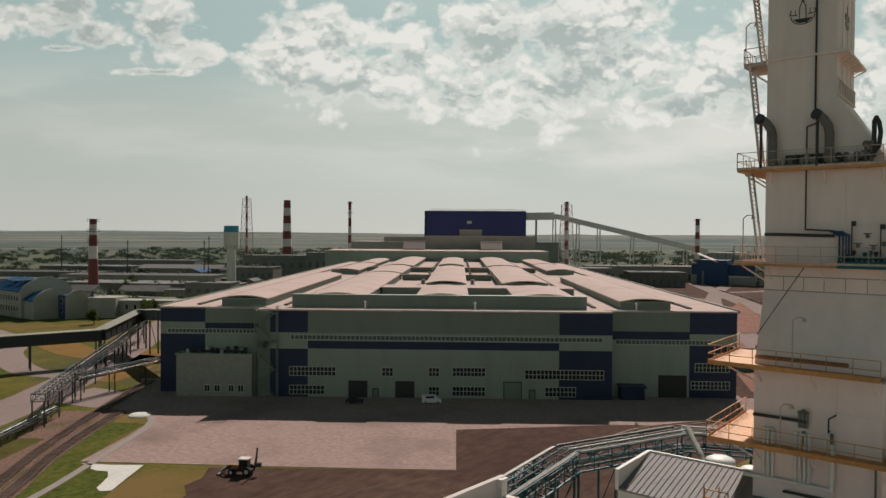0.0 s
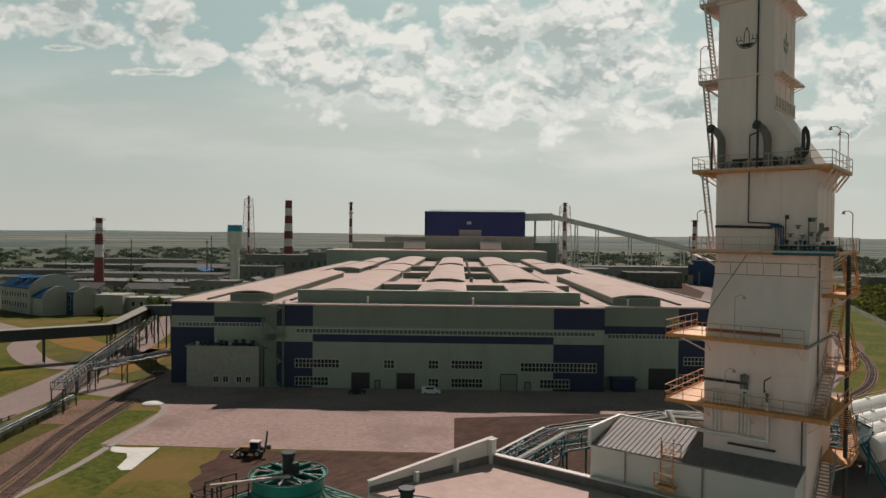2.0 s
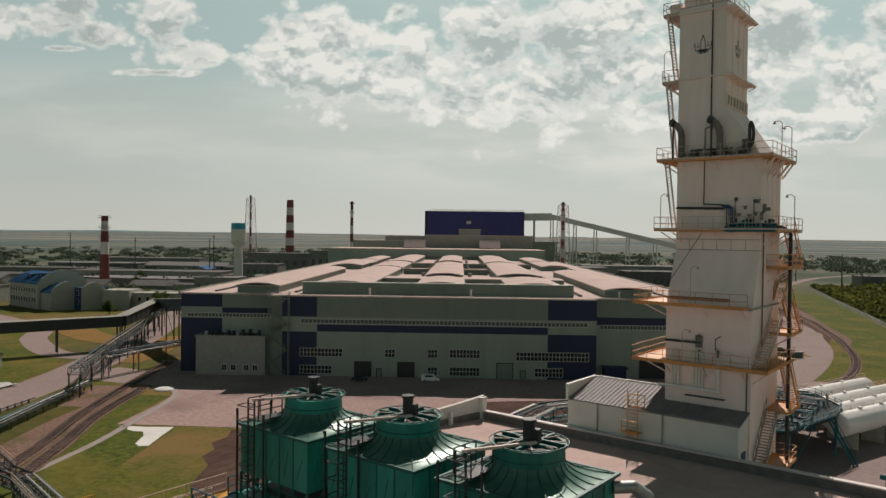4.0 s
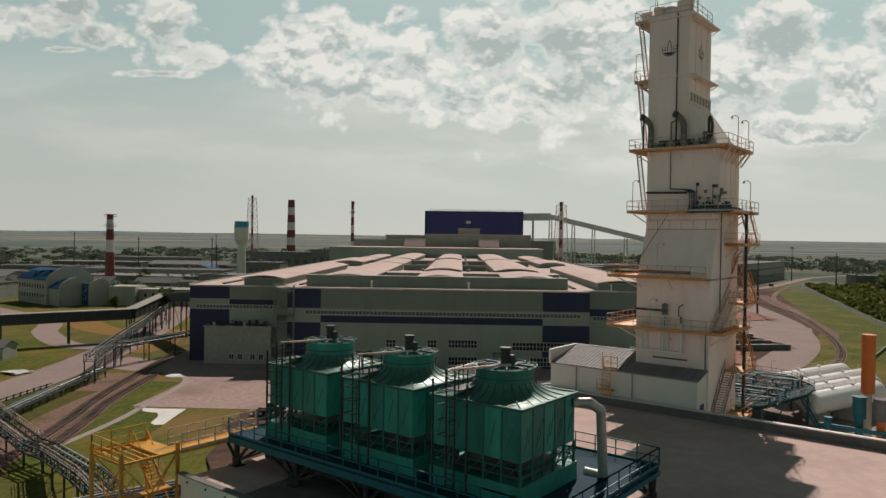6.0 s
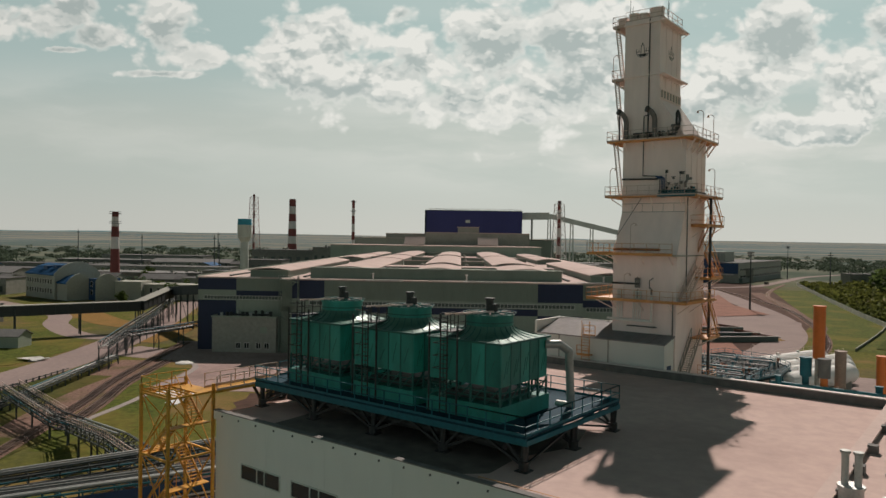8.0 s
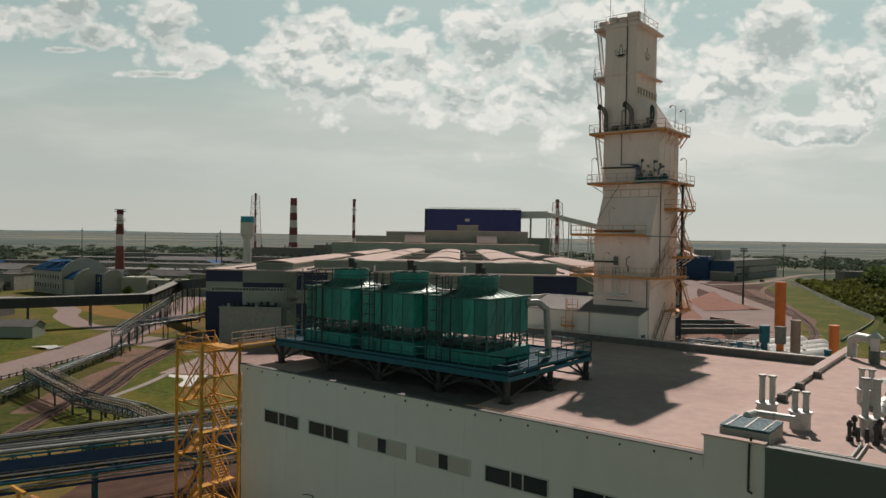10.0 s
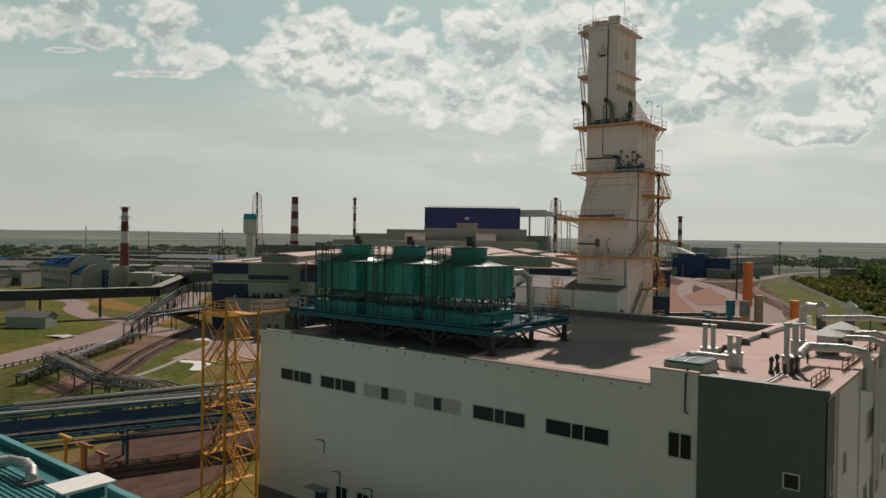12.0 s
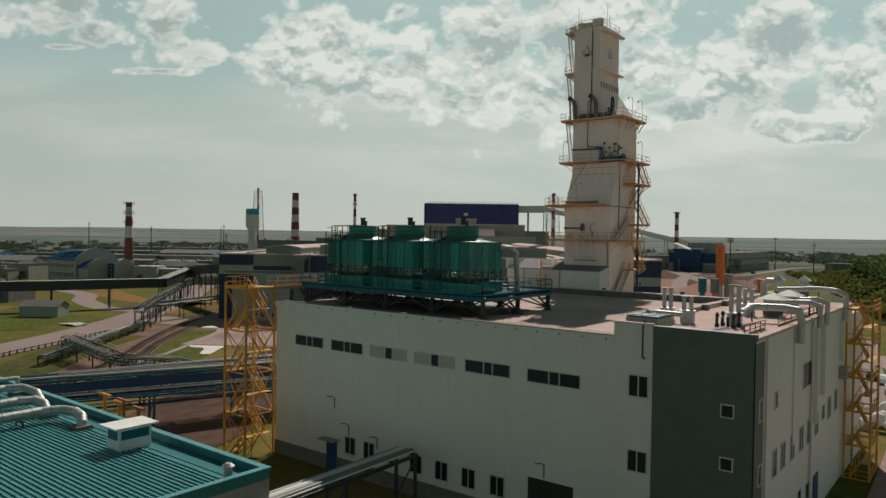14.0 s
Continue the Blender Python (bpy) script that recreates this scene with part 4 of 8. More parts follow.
def build_water_tower():
    x, y = -370.4, 257.5
    t = thing("water_tower", (x, y, 0), "pale concrete water tower with a cyan-topped tank", "water tower")
    part("shaft", M().tube((x, y, 0), (x, y, 32), 3.0, 2.6, 20), TANK_CONCRETE, t)
    part("funnel", M().tube((x, y, 32), (x, y, 35), 2.6, 4.6, 20), TANK_CONCRETE, t)
    part("tank", M().tube((x, y, 35), (x, y, 43), 4.6, 4.6, 24), TANK_CONCRETE, t)
    part("tank_cap", M().tube((x, y, 43), (x, y, 47), 4.65, 4.4, 24), CYAN, t, "bright cyan upper band")


build_water_tower()

# ---- separation tower ----


def railing(parent, pts, mat, h=1.1, name="railing", gap=1.4, r=0.03):
    return part(name, rail_mesh(pts, h, gap, r, toe=0.15), mat, parent)


def deck(parent, x0, y0, x1, y1, z, hole, mat, rail_mat, gaps=(), rail=True):
    """A ring-shaped walkway round a hole (x0, y0, x1, y1), with its railing."""
    hx0, hy0, hx1, hy1 = hole
    m = M()
    if hy0 > y0:
        m.box(x0, y0, z - 0.14, x1, hy0, z)
    if hy1 < y1:
        m.box(x0, hy1, z - 0.14, x1, y1, z)
    if hx0 > x0:
        m.box(x0, hy0, z - 0.14, hx0, hy1, z)
    if hx1 < x1:
        m.box(hx1, hy0, z - 0.14, x1, hy1, z)
    d = part("platform", m, mat, parent)
    if rail:
        sides = {"s": [(x0, y0, z), (x1, y0, z)], "e": [(x1, y0, z), (x1, y1, z)], "n": [(x1, y1, z), (x0, y1, z)], "w": [(x0, y1, z), (x0, y0, z)]}
        for k, pts in sides.items():
            if k not in gaps:
                part("railing", rail_mesh(pts, 1.1, 1.3, 0.021, toe=0.15), rail_mat, d)
    def bracket(p, q):
        part("bracket", M().beam(p, q, 0.09), TOWER, d)
    for x in np.linspace(max(x0, hx0) + 0.4, min(x1, hx1) - 0.4, 3):
        if hy0 - y0 > 0.4:
            bracket((x, y0 + 0.15, z - 0.2), (x, hy0 + 0.05, z - 1.1))
    for y in np.linspace(hy0 + 0.4, hy1 - 0.4, 3):
        if x1 - hx1 > 0.4:
            bracket((x1 - 0.15, y, z - 0.2), (hx1 - 0.05, y, z - 1.3))
        if hx0 - x0 > 0.4:
            bracket((x0 + 0.15, y, z - 0.2), (hx0 + 0.05, y, z - 1.2))
    return d


def goose_lamp(parent, x, y, z, h, side):
    m = M().path([(x, y, z), (x, y, z + h), (x + side * 0.25, y, z + h + 0.22), (x + side * 0.6, y, z + h + 0.2)], 0.035, 6)
    m.tube((x + side * 0.6, y, z + h + 0.2), (x + side * 0.62, y, z + h - 0.02), 0.06, 0.14)
    part("lamp_post", m, PALE_RAIL, parent, "gooseneck lamp")


PIPE_X, PIPE_Y = 1.35, 46.7
TOWER_X, TOWER_Y = (-7.03, -0.05), (42.7, 48.9)


def build_tower():
    t = thing("separation_tower", (-3.4, 44, 5.2), "tall pale steel-clad air separation tower with orange railed platforms", "tower")
    X0, X1 = TOWER_X
    Y0, Y1 = TOWER_Y
    YL, XU = 40.68, -3.05

    def ring(x0, y0, x1, y1, z):
        return [(x0, y0, z), (x1, y0, z), (x1, y1, z), (x0, y1, z)]

    shaft = M().loft([ring(X0, YL, X1, Y1, 5.2), ring(X0, YL, X1, Y1, 33.8), ring(X0, Y0, X1, Y1, 38.4), ring(X0, Y0, X1, Y1, 46.1),
                      ring(X0, Y0, XU, Y1, 50.6), ring(X0, Y0, XU, Y1, 59.3)])
    body = part("casing", shaft, TOWER, t, "pale welded plate casing")
    # plate seams and stiffeners
    for z in (31.4, 43.6, 56.6):
        y0 = YL if z < 33 else Y0
        part("seam", M().box(X0 - 0.02, y0 - 0.02, z - 0.03, (X1 if z < 47 else XU) + 0.02, y0 + 0.02, z + 0.03), TOWER, body)
    for x in (-4.7, -2.4):
        part("seam", M().box(x - 0.02, Y0 - 0.02, 39.4, x + 0.02, Y0 + 0.02, 46), TOWER, body)
        part("seam", M().box(x - 0.02, YL - 0.02, 12, x + 0.02, YL + 0.02, 33.5), TOWER, body)
    for x in np.linspace(X0, X1, 7)[1:-1]:
        part("seam", M().box(x - 0.02, Y0 - 0.025, 38.4, x + 0.02, Y0 + 0.02, 39.3), CONC_WALL, body)
    for z in (38.4, 39.3):
        part("seam", M().box(X0 - 0.02, Y0 - 0.03, z - 0.03, X1 + 0.02, Y0 + 0.02, z + 0.03), CONC_WALL, body)
    for y in (44.4, 46.1, 47.6):
        part("rib", M().box(XU - 0.02, y - 0.03, 51.8, XU + 0.04, y + 0.03, 59.2), TOWER, body)
        part("rib", M().box(X1 - 0.02, y - 0.03, 38.8, X1 + 0.04, y + 0.03, 46), TOWER, body)
    part("vent_recess", M().box(XU - 0.01, 42.9, 50.7, XU + 0.02, 48.7, 51.55), CONC_WALL, body, "dull louvred vent band")
    for y in np.linspace(42.85, 48.75, 8):
        part("vent_post", M().box(XU, y - 0.07, 50.65, XU + 0.12, y + 0.07, 51.6), TOWER, body)
    part("vent_head", M().box(XU, 42.75, 51.55, XU + 0.14, 48.85, 51.66).box(XU, 42.75, 50.6, XU + 0.14, 48.85, 50.7), TOWER, body)
    # painted emblems
    for fx, fy, out in ((-5.0, Y0 - 0.02, 0), (None, 45.9, 1)):
        e = M()

        def bar(a, b, w):
            if out:
                e.beam((XU + 0.02, fy + a[0], a[1]), (XU + 0.02, fy + b[0], b[1]), 0.03, w)
            else:
                e.beam((fx + a[0], fy, a[1]), (fx + b[0], fy, b[1]), 0.03, w)
        for k in range(8):
            a, b = math.pi * k / 8, math.pi * (k + 1) / 8
            bar((-0.68 * math.cos(a), 55.75 - 0.55 * math.sin(a)), (-0.68 * math.cos(b), 55.75 - 0.55 * math.sin(b)), 0.05)
        for k in range(3):
            w = 0.52 - 0.12 * k
            bar((-w, 55.52 - 0.09 * k), (w, 55.52 - 0.09 * k), 0.09)
        for s in (-1, 1):
            bar((s * 0.2, 55.6), (s * 0.17, 56.3), 0.05), bar((s * 0.17, 56.3), (s * 0.04, 56.62), 0.05)
            bar((s * 0.75, 55.85), (s * 0.66, 56.15), 0.05), bar((s * 0.42, 55.85), (s * 0.42, 56.15), 0.05), bar((s * 0.75, 55.85), (s * 0.3, 55.8), 0.05)
        bar((-0.06, 56.66), (0.06, 56.66), 0.16)
        part("emblem", e, DARK_STEEL if not out else CONC_WALL, body, "dark painted emblem of thin lines")
    up = (X0, Y0, XU, Y1)
    mid = (X0, Y0, X1, Y1)
    low = (X0, YL, X1, Y1)
    # top
    deck(t, X0 - 1.4, Y0 - 0.2, X0, Y0 + 3.4, 58.9, (X0, Y0 - 0.2, X0 + 1, Y0 + 3.4), PALE_RAIL, PALE_RAIL, gaps=("e",))
    part("eave", M().box(XU, Y0 - 0.25, 58.75, XU + 0.75, Y1 + 0.5, 58.9).box(X0 - 0.1, Y0 - 0.25, 58.75, XU, Y0, 58.9), TOWER, t, "thin projecting eave")
    railing(t, [(X0, Y0 + 0.1, 59.3), (XU + 0.1, Y0 + 0.1, 59.3), (XU + 0.1, Y1 - 0.1, 59.3), (X0, Y1 - 0.1, 59.3)], PALE_RAIL, r=0.022)
    for x, y, w, h in ((-6.3, 43.4, 0.9, 0.8), (-5.2, 43.6, 0.9, 0.7), (-3.8, 43.6, 1.3, 1.0), (-7.7, 43.8, 1.0, 1.0)):
        z = 59.3 if x > X0 else 58.9
        part("roof_box", M().tube((x, y, z), (x, y, z + h), w / 2 + 0.1, seg=14).tube((x, y, z + h), (x, y, z + h + 0.12), w / 2 + 0.16, seg=14), TOWER, t, "pale capped drum")
    for x, y, h in ((-6.6, 43, 3.2), (-4.2, 48, 3.0), (-3.1, 45, 3.4), (-7.2, 45, 2.4)):
        part("aerial", M().beam((x, y, 59.2), (x, y, 59.3 + h), 0.04), DARK_STEEL, t)
    # second
    deck(t, X0 - 1.4, Y0 - 0.2, X0, Y0 + 2.6, 53.0, (X0, Y0 - 0.2, X0 + 1, Y0 + 2.6), PALE_RAIL, PALE_RAIL, gaps=("e",))
    part("eave", M().box(XU, Y0 - 0.2, 53.1, XU + 0.7, Y1 + 0.4, 53.22).box(X0, Y0 - 0.2, 53.1, XU, Y0, 53.25), TOWER, t, "thin projecting eave")
    for y in np.linspace(Y0, Y1 + 0.3, 9):
        part("bracket", M().beam((XU + 0.65, y, 53.1), (XU - 0.05, y, 52.75), 0.06), TOWER, t)
        part("bracket", M().beam((XU + 0.7, y, 58.75), (XU - 0.05, y, 58.35), 0.06), TOWER, t)
    goose_lamp(t, X0 - 1.35, Y0, 53.0, 2.6, 1)
    # third
    deck(t, -8.6, 41.9, 0.95, 50.0, 46.15, mid, ORANGE_RAIL, PALE_RAIL)
    for y in (42.9, 44.6, 46.3, 48.0, 49.4):
        part("bracket", M().beam((0.85, y, 46.0), (-0.05, y, 44.7), 0.13), TOWER, t)
        part("bracket", M().beam((-0.05, y, 46.0), (-0.05, y, 44.7), 0.1), TOWER, t)
    goose_lamp(t, 0.85, 45.2, 46.15, 2.9, -1), goose_lamp(t, 0.85, 48.6, 46.15, 2.9, -1)
    # fourth
    deck(t, -8.7, 41.8, 1.5, 50.2, 40.1, mid, ORANGE_RAIL, PALE_RAIL)
    goose_lamp(t, -8.2, 42.0, 40.1, 2.9, 1), goose_lamp(t, 1.4, 47.6, 40.1, 2.9, -1)
    # fifth and sixth
    deck(t, -9.5, 39.3, X1, 46.2, 33.85, (X0, YL, X1, 46.2), ORANGE_RAIL, ORANGE_RAIL, gaps=("e", "n"))
    part("edge_beam", M().beam((X1 + 0.12, 39.4, 33.75), (X1 + 0.12, Y1, 33.75), 0.14), CONC_WALL, t)
    deck(t, -9.5, 39.3, 1.5, 48.0, 29.0, low, ORANGE_RAIL, ORANGE_RAIL, gaps=("n",))
    goose_lamp(t, -4.6, 39.5, 33.85, 3.0, 1), goose_lamp(t, -5.2, 39.5, 29.0, 2.6, 1)
    # landings beside the casing
    deck(t, X1, 44.6, X1 + 1.7, 50.3, 37.0, (X1 - 1, 44.6, X1, 50.3), ORANGE_RAIL, ORANGE_RAIL, gaps=("w",))
    deck(t, X1, 46.2, X1 + 1.7, 50.3, 31.3, (X1 - 1, 46.2, X1, 50.3), ORANGE_RAIL, ORANGE_RAIL, gaps=("w",))
    st = M()
    stair_flight(st, (X1 + 0.6, 40.9, 29.0), (X1 + 0.6, 46.2, 32.6), 0.8, (1, 0, 0))
    part("side_stair", st, PALE_RAIL, t, "weathered pale stair up the wall")
    st = M()
    stair_flight(st, (X1 + 1.2, 50.0, 31.3), (X1 + 1.2, 46.6, 34.2), 0.8, (1, 0, 0))
    stair_flight(st, (X1 + 0.5, 46.8, 34.2), (X1 + 0.5, 50.0, 37.0), 0.8, (1, 0, 0))
    stair_flight(st, (X1 + 1.2, 50.0, 37.0), (X1 + 1.2, 47.0, 40.1), 0.8, (1, 0, 0))
    part("side_stair", st, ORANGE_RAIL, t, "orange zigzag stair")
    st = M()
    stair_flight(st, (X1 + 0.6, 41.2, 21.0), (X1 + 0.6, 45.0, 25.0), 0.9, (1, 0, 0))
    part("side_stair", st, CONC_WALL, t, "weathered grey stair up from the roof")
    deck(t, X1, 45.0, X1 + 2.0, 48.6, 25.0, (X1 - 1, 45.0, X1, 48.6), ORANGE_RAIL, ORANGE_RAIL, gaps=("w", "s"))
    deck(t, X1, 43.6, X1 + 2.0, 47.6, 20.6, (X1 - 1, 43.6, X1, 47.6), ORANGE_RAIL, ORANGE_RAIL, gaps=("w", "s"))
    st = M()
    stair_flight(st, (X1 + 1.5, 48.4, 25.0), (X1 + 1.5, 45.0, 29.0), 0.8, (1, 0, 0))
    part("side_stair", st, ORANGE_RAIL, t, "orange zigzag stair")
    # slanting ladders with hoops at the edge
    for z0, z1 in ((40.1, 46.1), (46.15, 53.0), (53.0, 58.9)):
        a, b = Vector((X0 - 0.25, 42.9, z0)), Vector((X0 - 1.0, 42.9, z1))
        side = Vector((0.12, 1, 0)).normalized() * 0.38
        st = M().beam(a - side, b - side, 0.1).beam(a + side, b + side, 0.1)
        up_rail = Vector((-0.15, 0, 0.75))
        st.beam(a - side + up_rail, b - side + up_rail, 0.05).beam(a + side + up_rail, b + side + up_rail, 0.05)
        n = int((z1 - z0) / 0.27)
        for i in range(n):
            c = a.lerp(b, i / n)
            st.beam(c - side, c + side, 0.13, 0.04)
            if i % 4 == 0:
                st.beam(c + side, c + side + up_rail, 0.04).beam(c - side, c - side + up_rail, 0.04)
        part("ladder", st, CHALK, t, "pale steep ladder stair")
    # pipework
    part("riser", M().path([(-4.18, Y0 - 0.1, 49.2), (-4.18, Y0 - 0.1, 59.2)], 0.06), DARK_STEEL, t, "thin dark riser pipe")
    part("riser", M().path([(-4.0, Y0 - 0.25, 48.9), (-4.6, Y0 - 0.25, 48.7), (-4.6, Y0 - 0.25, 42.3), (-3.0, Y0 - 0.25, 42.2), (-2.7, Y0 - 0.25, 42.0), (-2.7, Y0 - 0.25, 40.2)], 0.05), DARK_STEEL, t, "thin dark pipe")
    for k in range(3):
        part("riser", M().path([(-3.2 + 0.16 * k, Y0 - 0.3, 42.15 - 0.1 * k), (-2.5 + 0.16 * k, Y0 - 0.3, 42.15 - 0.1 * k), (-2.5 + 0.16 * k, Y0 - 0.3, 39.9)], 0.055), BLUE_PAINT, t, "dark blue thin pipe")
    part("riser", M().path([(X0 + 0.05, Y0 - 0.25, 42.0), (-2.95, Y0 - 0.25, 41.9)], 0.1), DARK_STEEL, t, "black horizontal pipe")
    part("riser", M().path([(PIPE_X, PIPE_Y, 5.2), (PIPE_X, PIPE_Y, 39.8), (PIPE_X - 0.5, PIPE_Y - 0.8, 40.4), (0.2, 42.2, 40.5)], 0.15), DARK_STEEL, t, "black vertical pipe")
    part("riser", M().path([(X1 + 0.12, 43.2, 39.9), (X1 + 0.12, 43.2, 30.0)], 0.06), PLINTH, t)
    for x, y in ((-6.55, 41.95), (-3.3, 41.95)):
        part("safety_valve_pipe", M().path([(x, y + 0.3, 46.4), (x, y + 0.3, 48.2), (x - 0.08, y + 0.22, 48.65), (x - 0.3, y + 0.1, 49.05), (x - 0.5, y - 0.05, 49.25), (x - 0.62, y - 0.2, 49.32)], 0.27, 12), PLINTH, t, "sooty bent relief pipe")
        part("pipe_mouth", M().tube((x - 0.58, y - 0.14, 49.3), (x - 0.72, y - 0.32, 49.36), 0.33, seg=14), DARK_STEEL, t, "black pipe mouth")
        part("standpipe", M().tube((x - 0.62, y, 46.2), (x - 0.62, y, 49.1), 0.09), DARK_STEEL, t)
    part("safety_valve_pipe", M().path([(-0.95, 42.3, 46.6), (-0.95, 42.3, 48.7), (-0.85, 42.3, 48.9), (-0.7, 42.3, 48.6), (-0.62, 42.3, 48.0), (-0.7, 42.3, 47.2), (-1.1, 42.3, 46.7)], 0.13, 10), DARK_STEEL, t, "black looped relief pipe")
    rnd = random.Random(7)
    for i in range(17):
        x = -6.5 + 0.34 * i + rnd.uniform(-0.1, 0.1)
        h = rnd.choice((0.35, 0.5, 0.7, 1.1))
        m = M().tube((x, 42.3, 46.2), (x, 42.3, 46.3 + h), 0.1).ball((x, 42.3, 46.3 + h), 0.2, 5, 8).tube((x - 0.25, 42.3, 46.3 + h * 0.6), (x + 0.25, 42.3, 46.3 + h * 0.6), 0.07)
        part("valve", m, rnd.choice((DARK_STEEL, PLINTH, CONC_WALL)), t, "grimy valve body")
    part("manifold", M().tube((-6.3, 42.4, 46.55), (-1.2, 42.4, 46.55), 0.13).tube((-5.8, 42.45, 46.9), (-3.4, 42.45, 46.9), 0.09), DARK_STEEL, t, "dark pipe manifold")
    for i in range(12):
        x = -2.2 + 0.29 * i
        h = rnd.uniform(0.2, 0.8)
        m = M().tube((x, 42.35, 40.1), (x, 42.35, 40.3 + h), 0.06).ball((x, 42.35, 40.3 + h), 0.13, 5, 8).tube((x - 0.2, 42.3, 40.2 + h * 0.6), (x + 0.2, 42.3, 40.2 + h * 0.6), 0.05)
        part("valve", m, rnd.choice((DARK_STEEL, TEAL, PLINTH)), t, "small dark valve")
    for k, z in enumerate((40.02, 40.3, 40.6)):
        part("manifold", M().tube((-2.7, 41.75 + 0.2 * k, z), (1.3, 41.75 + 0.2 * k, z), 0.09), TEAL, t, "dark teal pipe along the platform edge")
    for x, h in ((-2.05, 2.7), (-0.55, 2.5), (0.6, 0.9)):
        part("vent_pole", M().tube((x, 42.5, 40.1), (x, 42.5, 40.1 + h), 0.035).box(x - 0.02, 42.35, 39.8 + h, x + 0.22, 42.5, 40.1 + h), DARK_STEEL, t)
    part("goose_vent", M().path([(0.1, 42.3, 40.9), (0.1, 42.3, 41.4), (0.35, 42.3, 41.75), (0.75, 42.3, 41.8)], 0.14, 8).tube((0.3, 42.3, 41.75), (0.3, 42.3, 42.2), 0.16), PLINTH, t, "bent dark vent")
    for x, z in ((-1.7, 41.3), (-1.2, 41.9), (-0.9, 41.2), (-0.35, 41.4), (-0.2, 42.4)):
        part("wall_valve", M().tube((x, Y0, z), (x, Y0 - 0.3, z), 0.05).ball((x, Y0 - 0.35, z), 0.13, 5, 8).tube((x - 0.22, Y0 - 0.35, z + 0.15), (x + 0.22, Y0 - 0.35, z + 0.15), 0.035), PLINTH, t, "dark wall valve")
    for x in (-6.35, -6.1, -5.85, -4.55, -4.3, -4.05, -3.8):
        part("drop_pipe", M().tube((x, YL - 0.2, 27.0), (x, YL - 0.2, 29.8), 0.085).ball((x, YL - 0.2, 29.9), 0.15, 5, 8), WHITE_PAINT, t, "pale vertical pipe")
    part("header_pipe", M().path([(-7.5, YL - 0.25, 26.85), (-6.9, YL - 0.25, 26.85), (-2.55, YL - 0.25, 26.85), (-2.55, YL - 0.25, 29.6)], 0.14), WHITE_PAINT, t, "pale header pipe")
    part("header_pipe", M().path([(-6.9, YL - 0.25, 34.35), (-1.8, YL - 0.25, 34.35)], 0.13), RUST, t, "rusty header pipe")
    part("header_pipe", M().path([(-7.0, YL - 0.2, 30.7), (-3.9, YL - 0.2, 30.7)], 0.1), DARK_STEEL, t, "black horizontal pipe")
    part("cable_tray", M().box(-5.2, YL - 0.4, 26.2, -2.0, YL - 0.05, 26.28), DARK_STEEL, t, "dark cable tray")
    for x, z, h in ((-4.35, 30.3, 0.9), (-4.15, 30.3, 1.0), (-3.95, 30.3, 0.9), (-4.1, 29.2, 0.8), (-2.6, 29.2, 0.9)):
        part("gauge_pipe", M().tube((x, YL - 0.2, z), (x, YL - 0.2, z + h), 0.09).ball((x, YL - 0.2, z + h), 0.13, 5, 8), PLINTH, t, "short upright pipe with a valve")
    part("wall_hook", M().path([(-2.75, YL, 30.3), (-2.75, YL - 0.4, 30.3), (-2.75, YL - 0.4, 31.1), (-2.35, YL - 0.4, 31.4)], 0.05, 6), DARK_STEEL, t)
    part("cable", M().path([(-4.6, 42.2, 39.9), (-7.1, 41.4, 35.6)], 0.03, 6), DARK_STEEL, t, "thin slanting cable")
    part("downpipe", M().tube((X1 - 0.3, YL - 0.08, 21), (X1 - 0.3, YL - 0.08, 28.8), 0.06), PLINTH, t)


build_tower()


SHED_ROOF = material("galvanised_sheet_roof", (0.27, 0.255, 0.25), 0.75, 0.15, vary=0.12, grain=1.5, stain=0.4, spec=0.15)


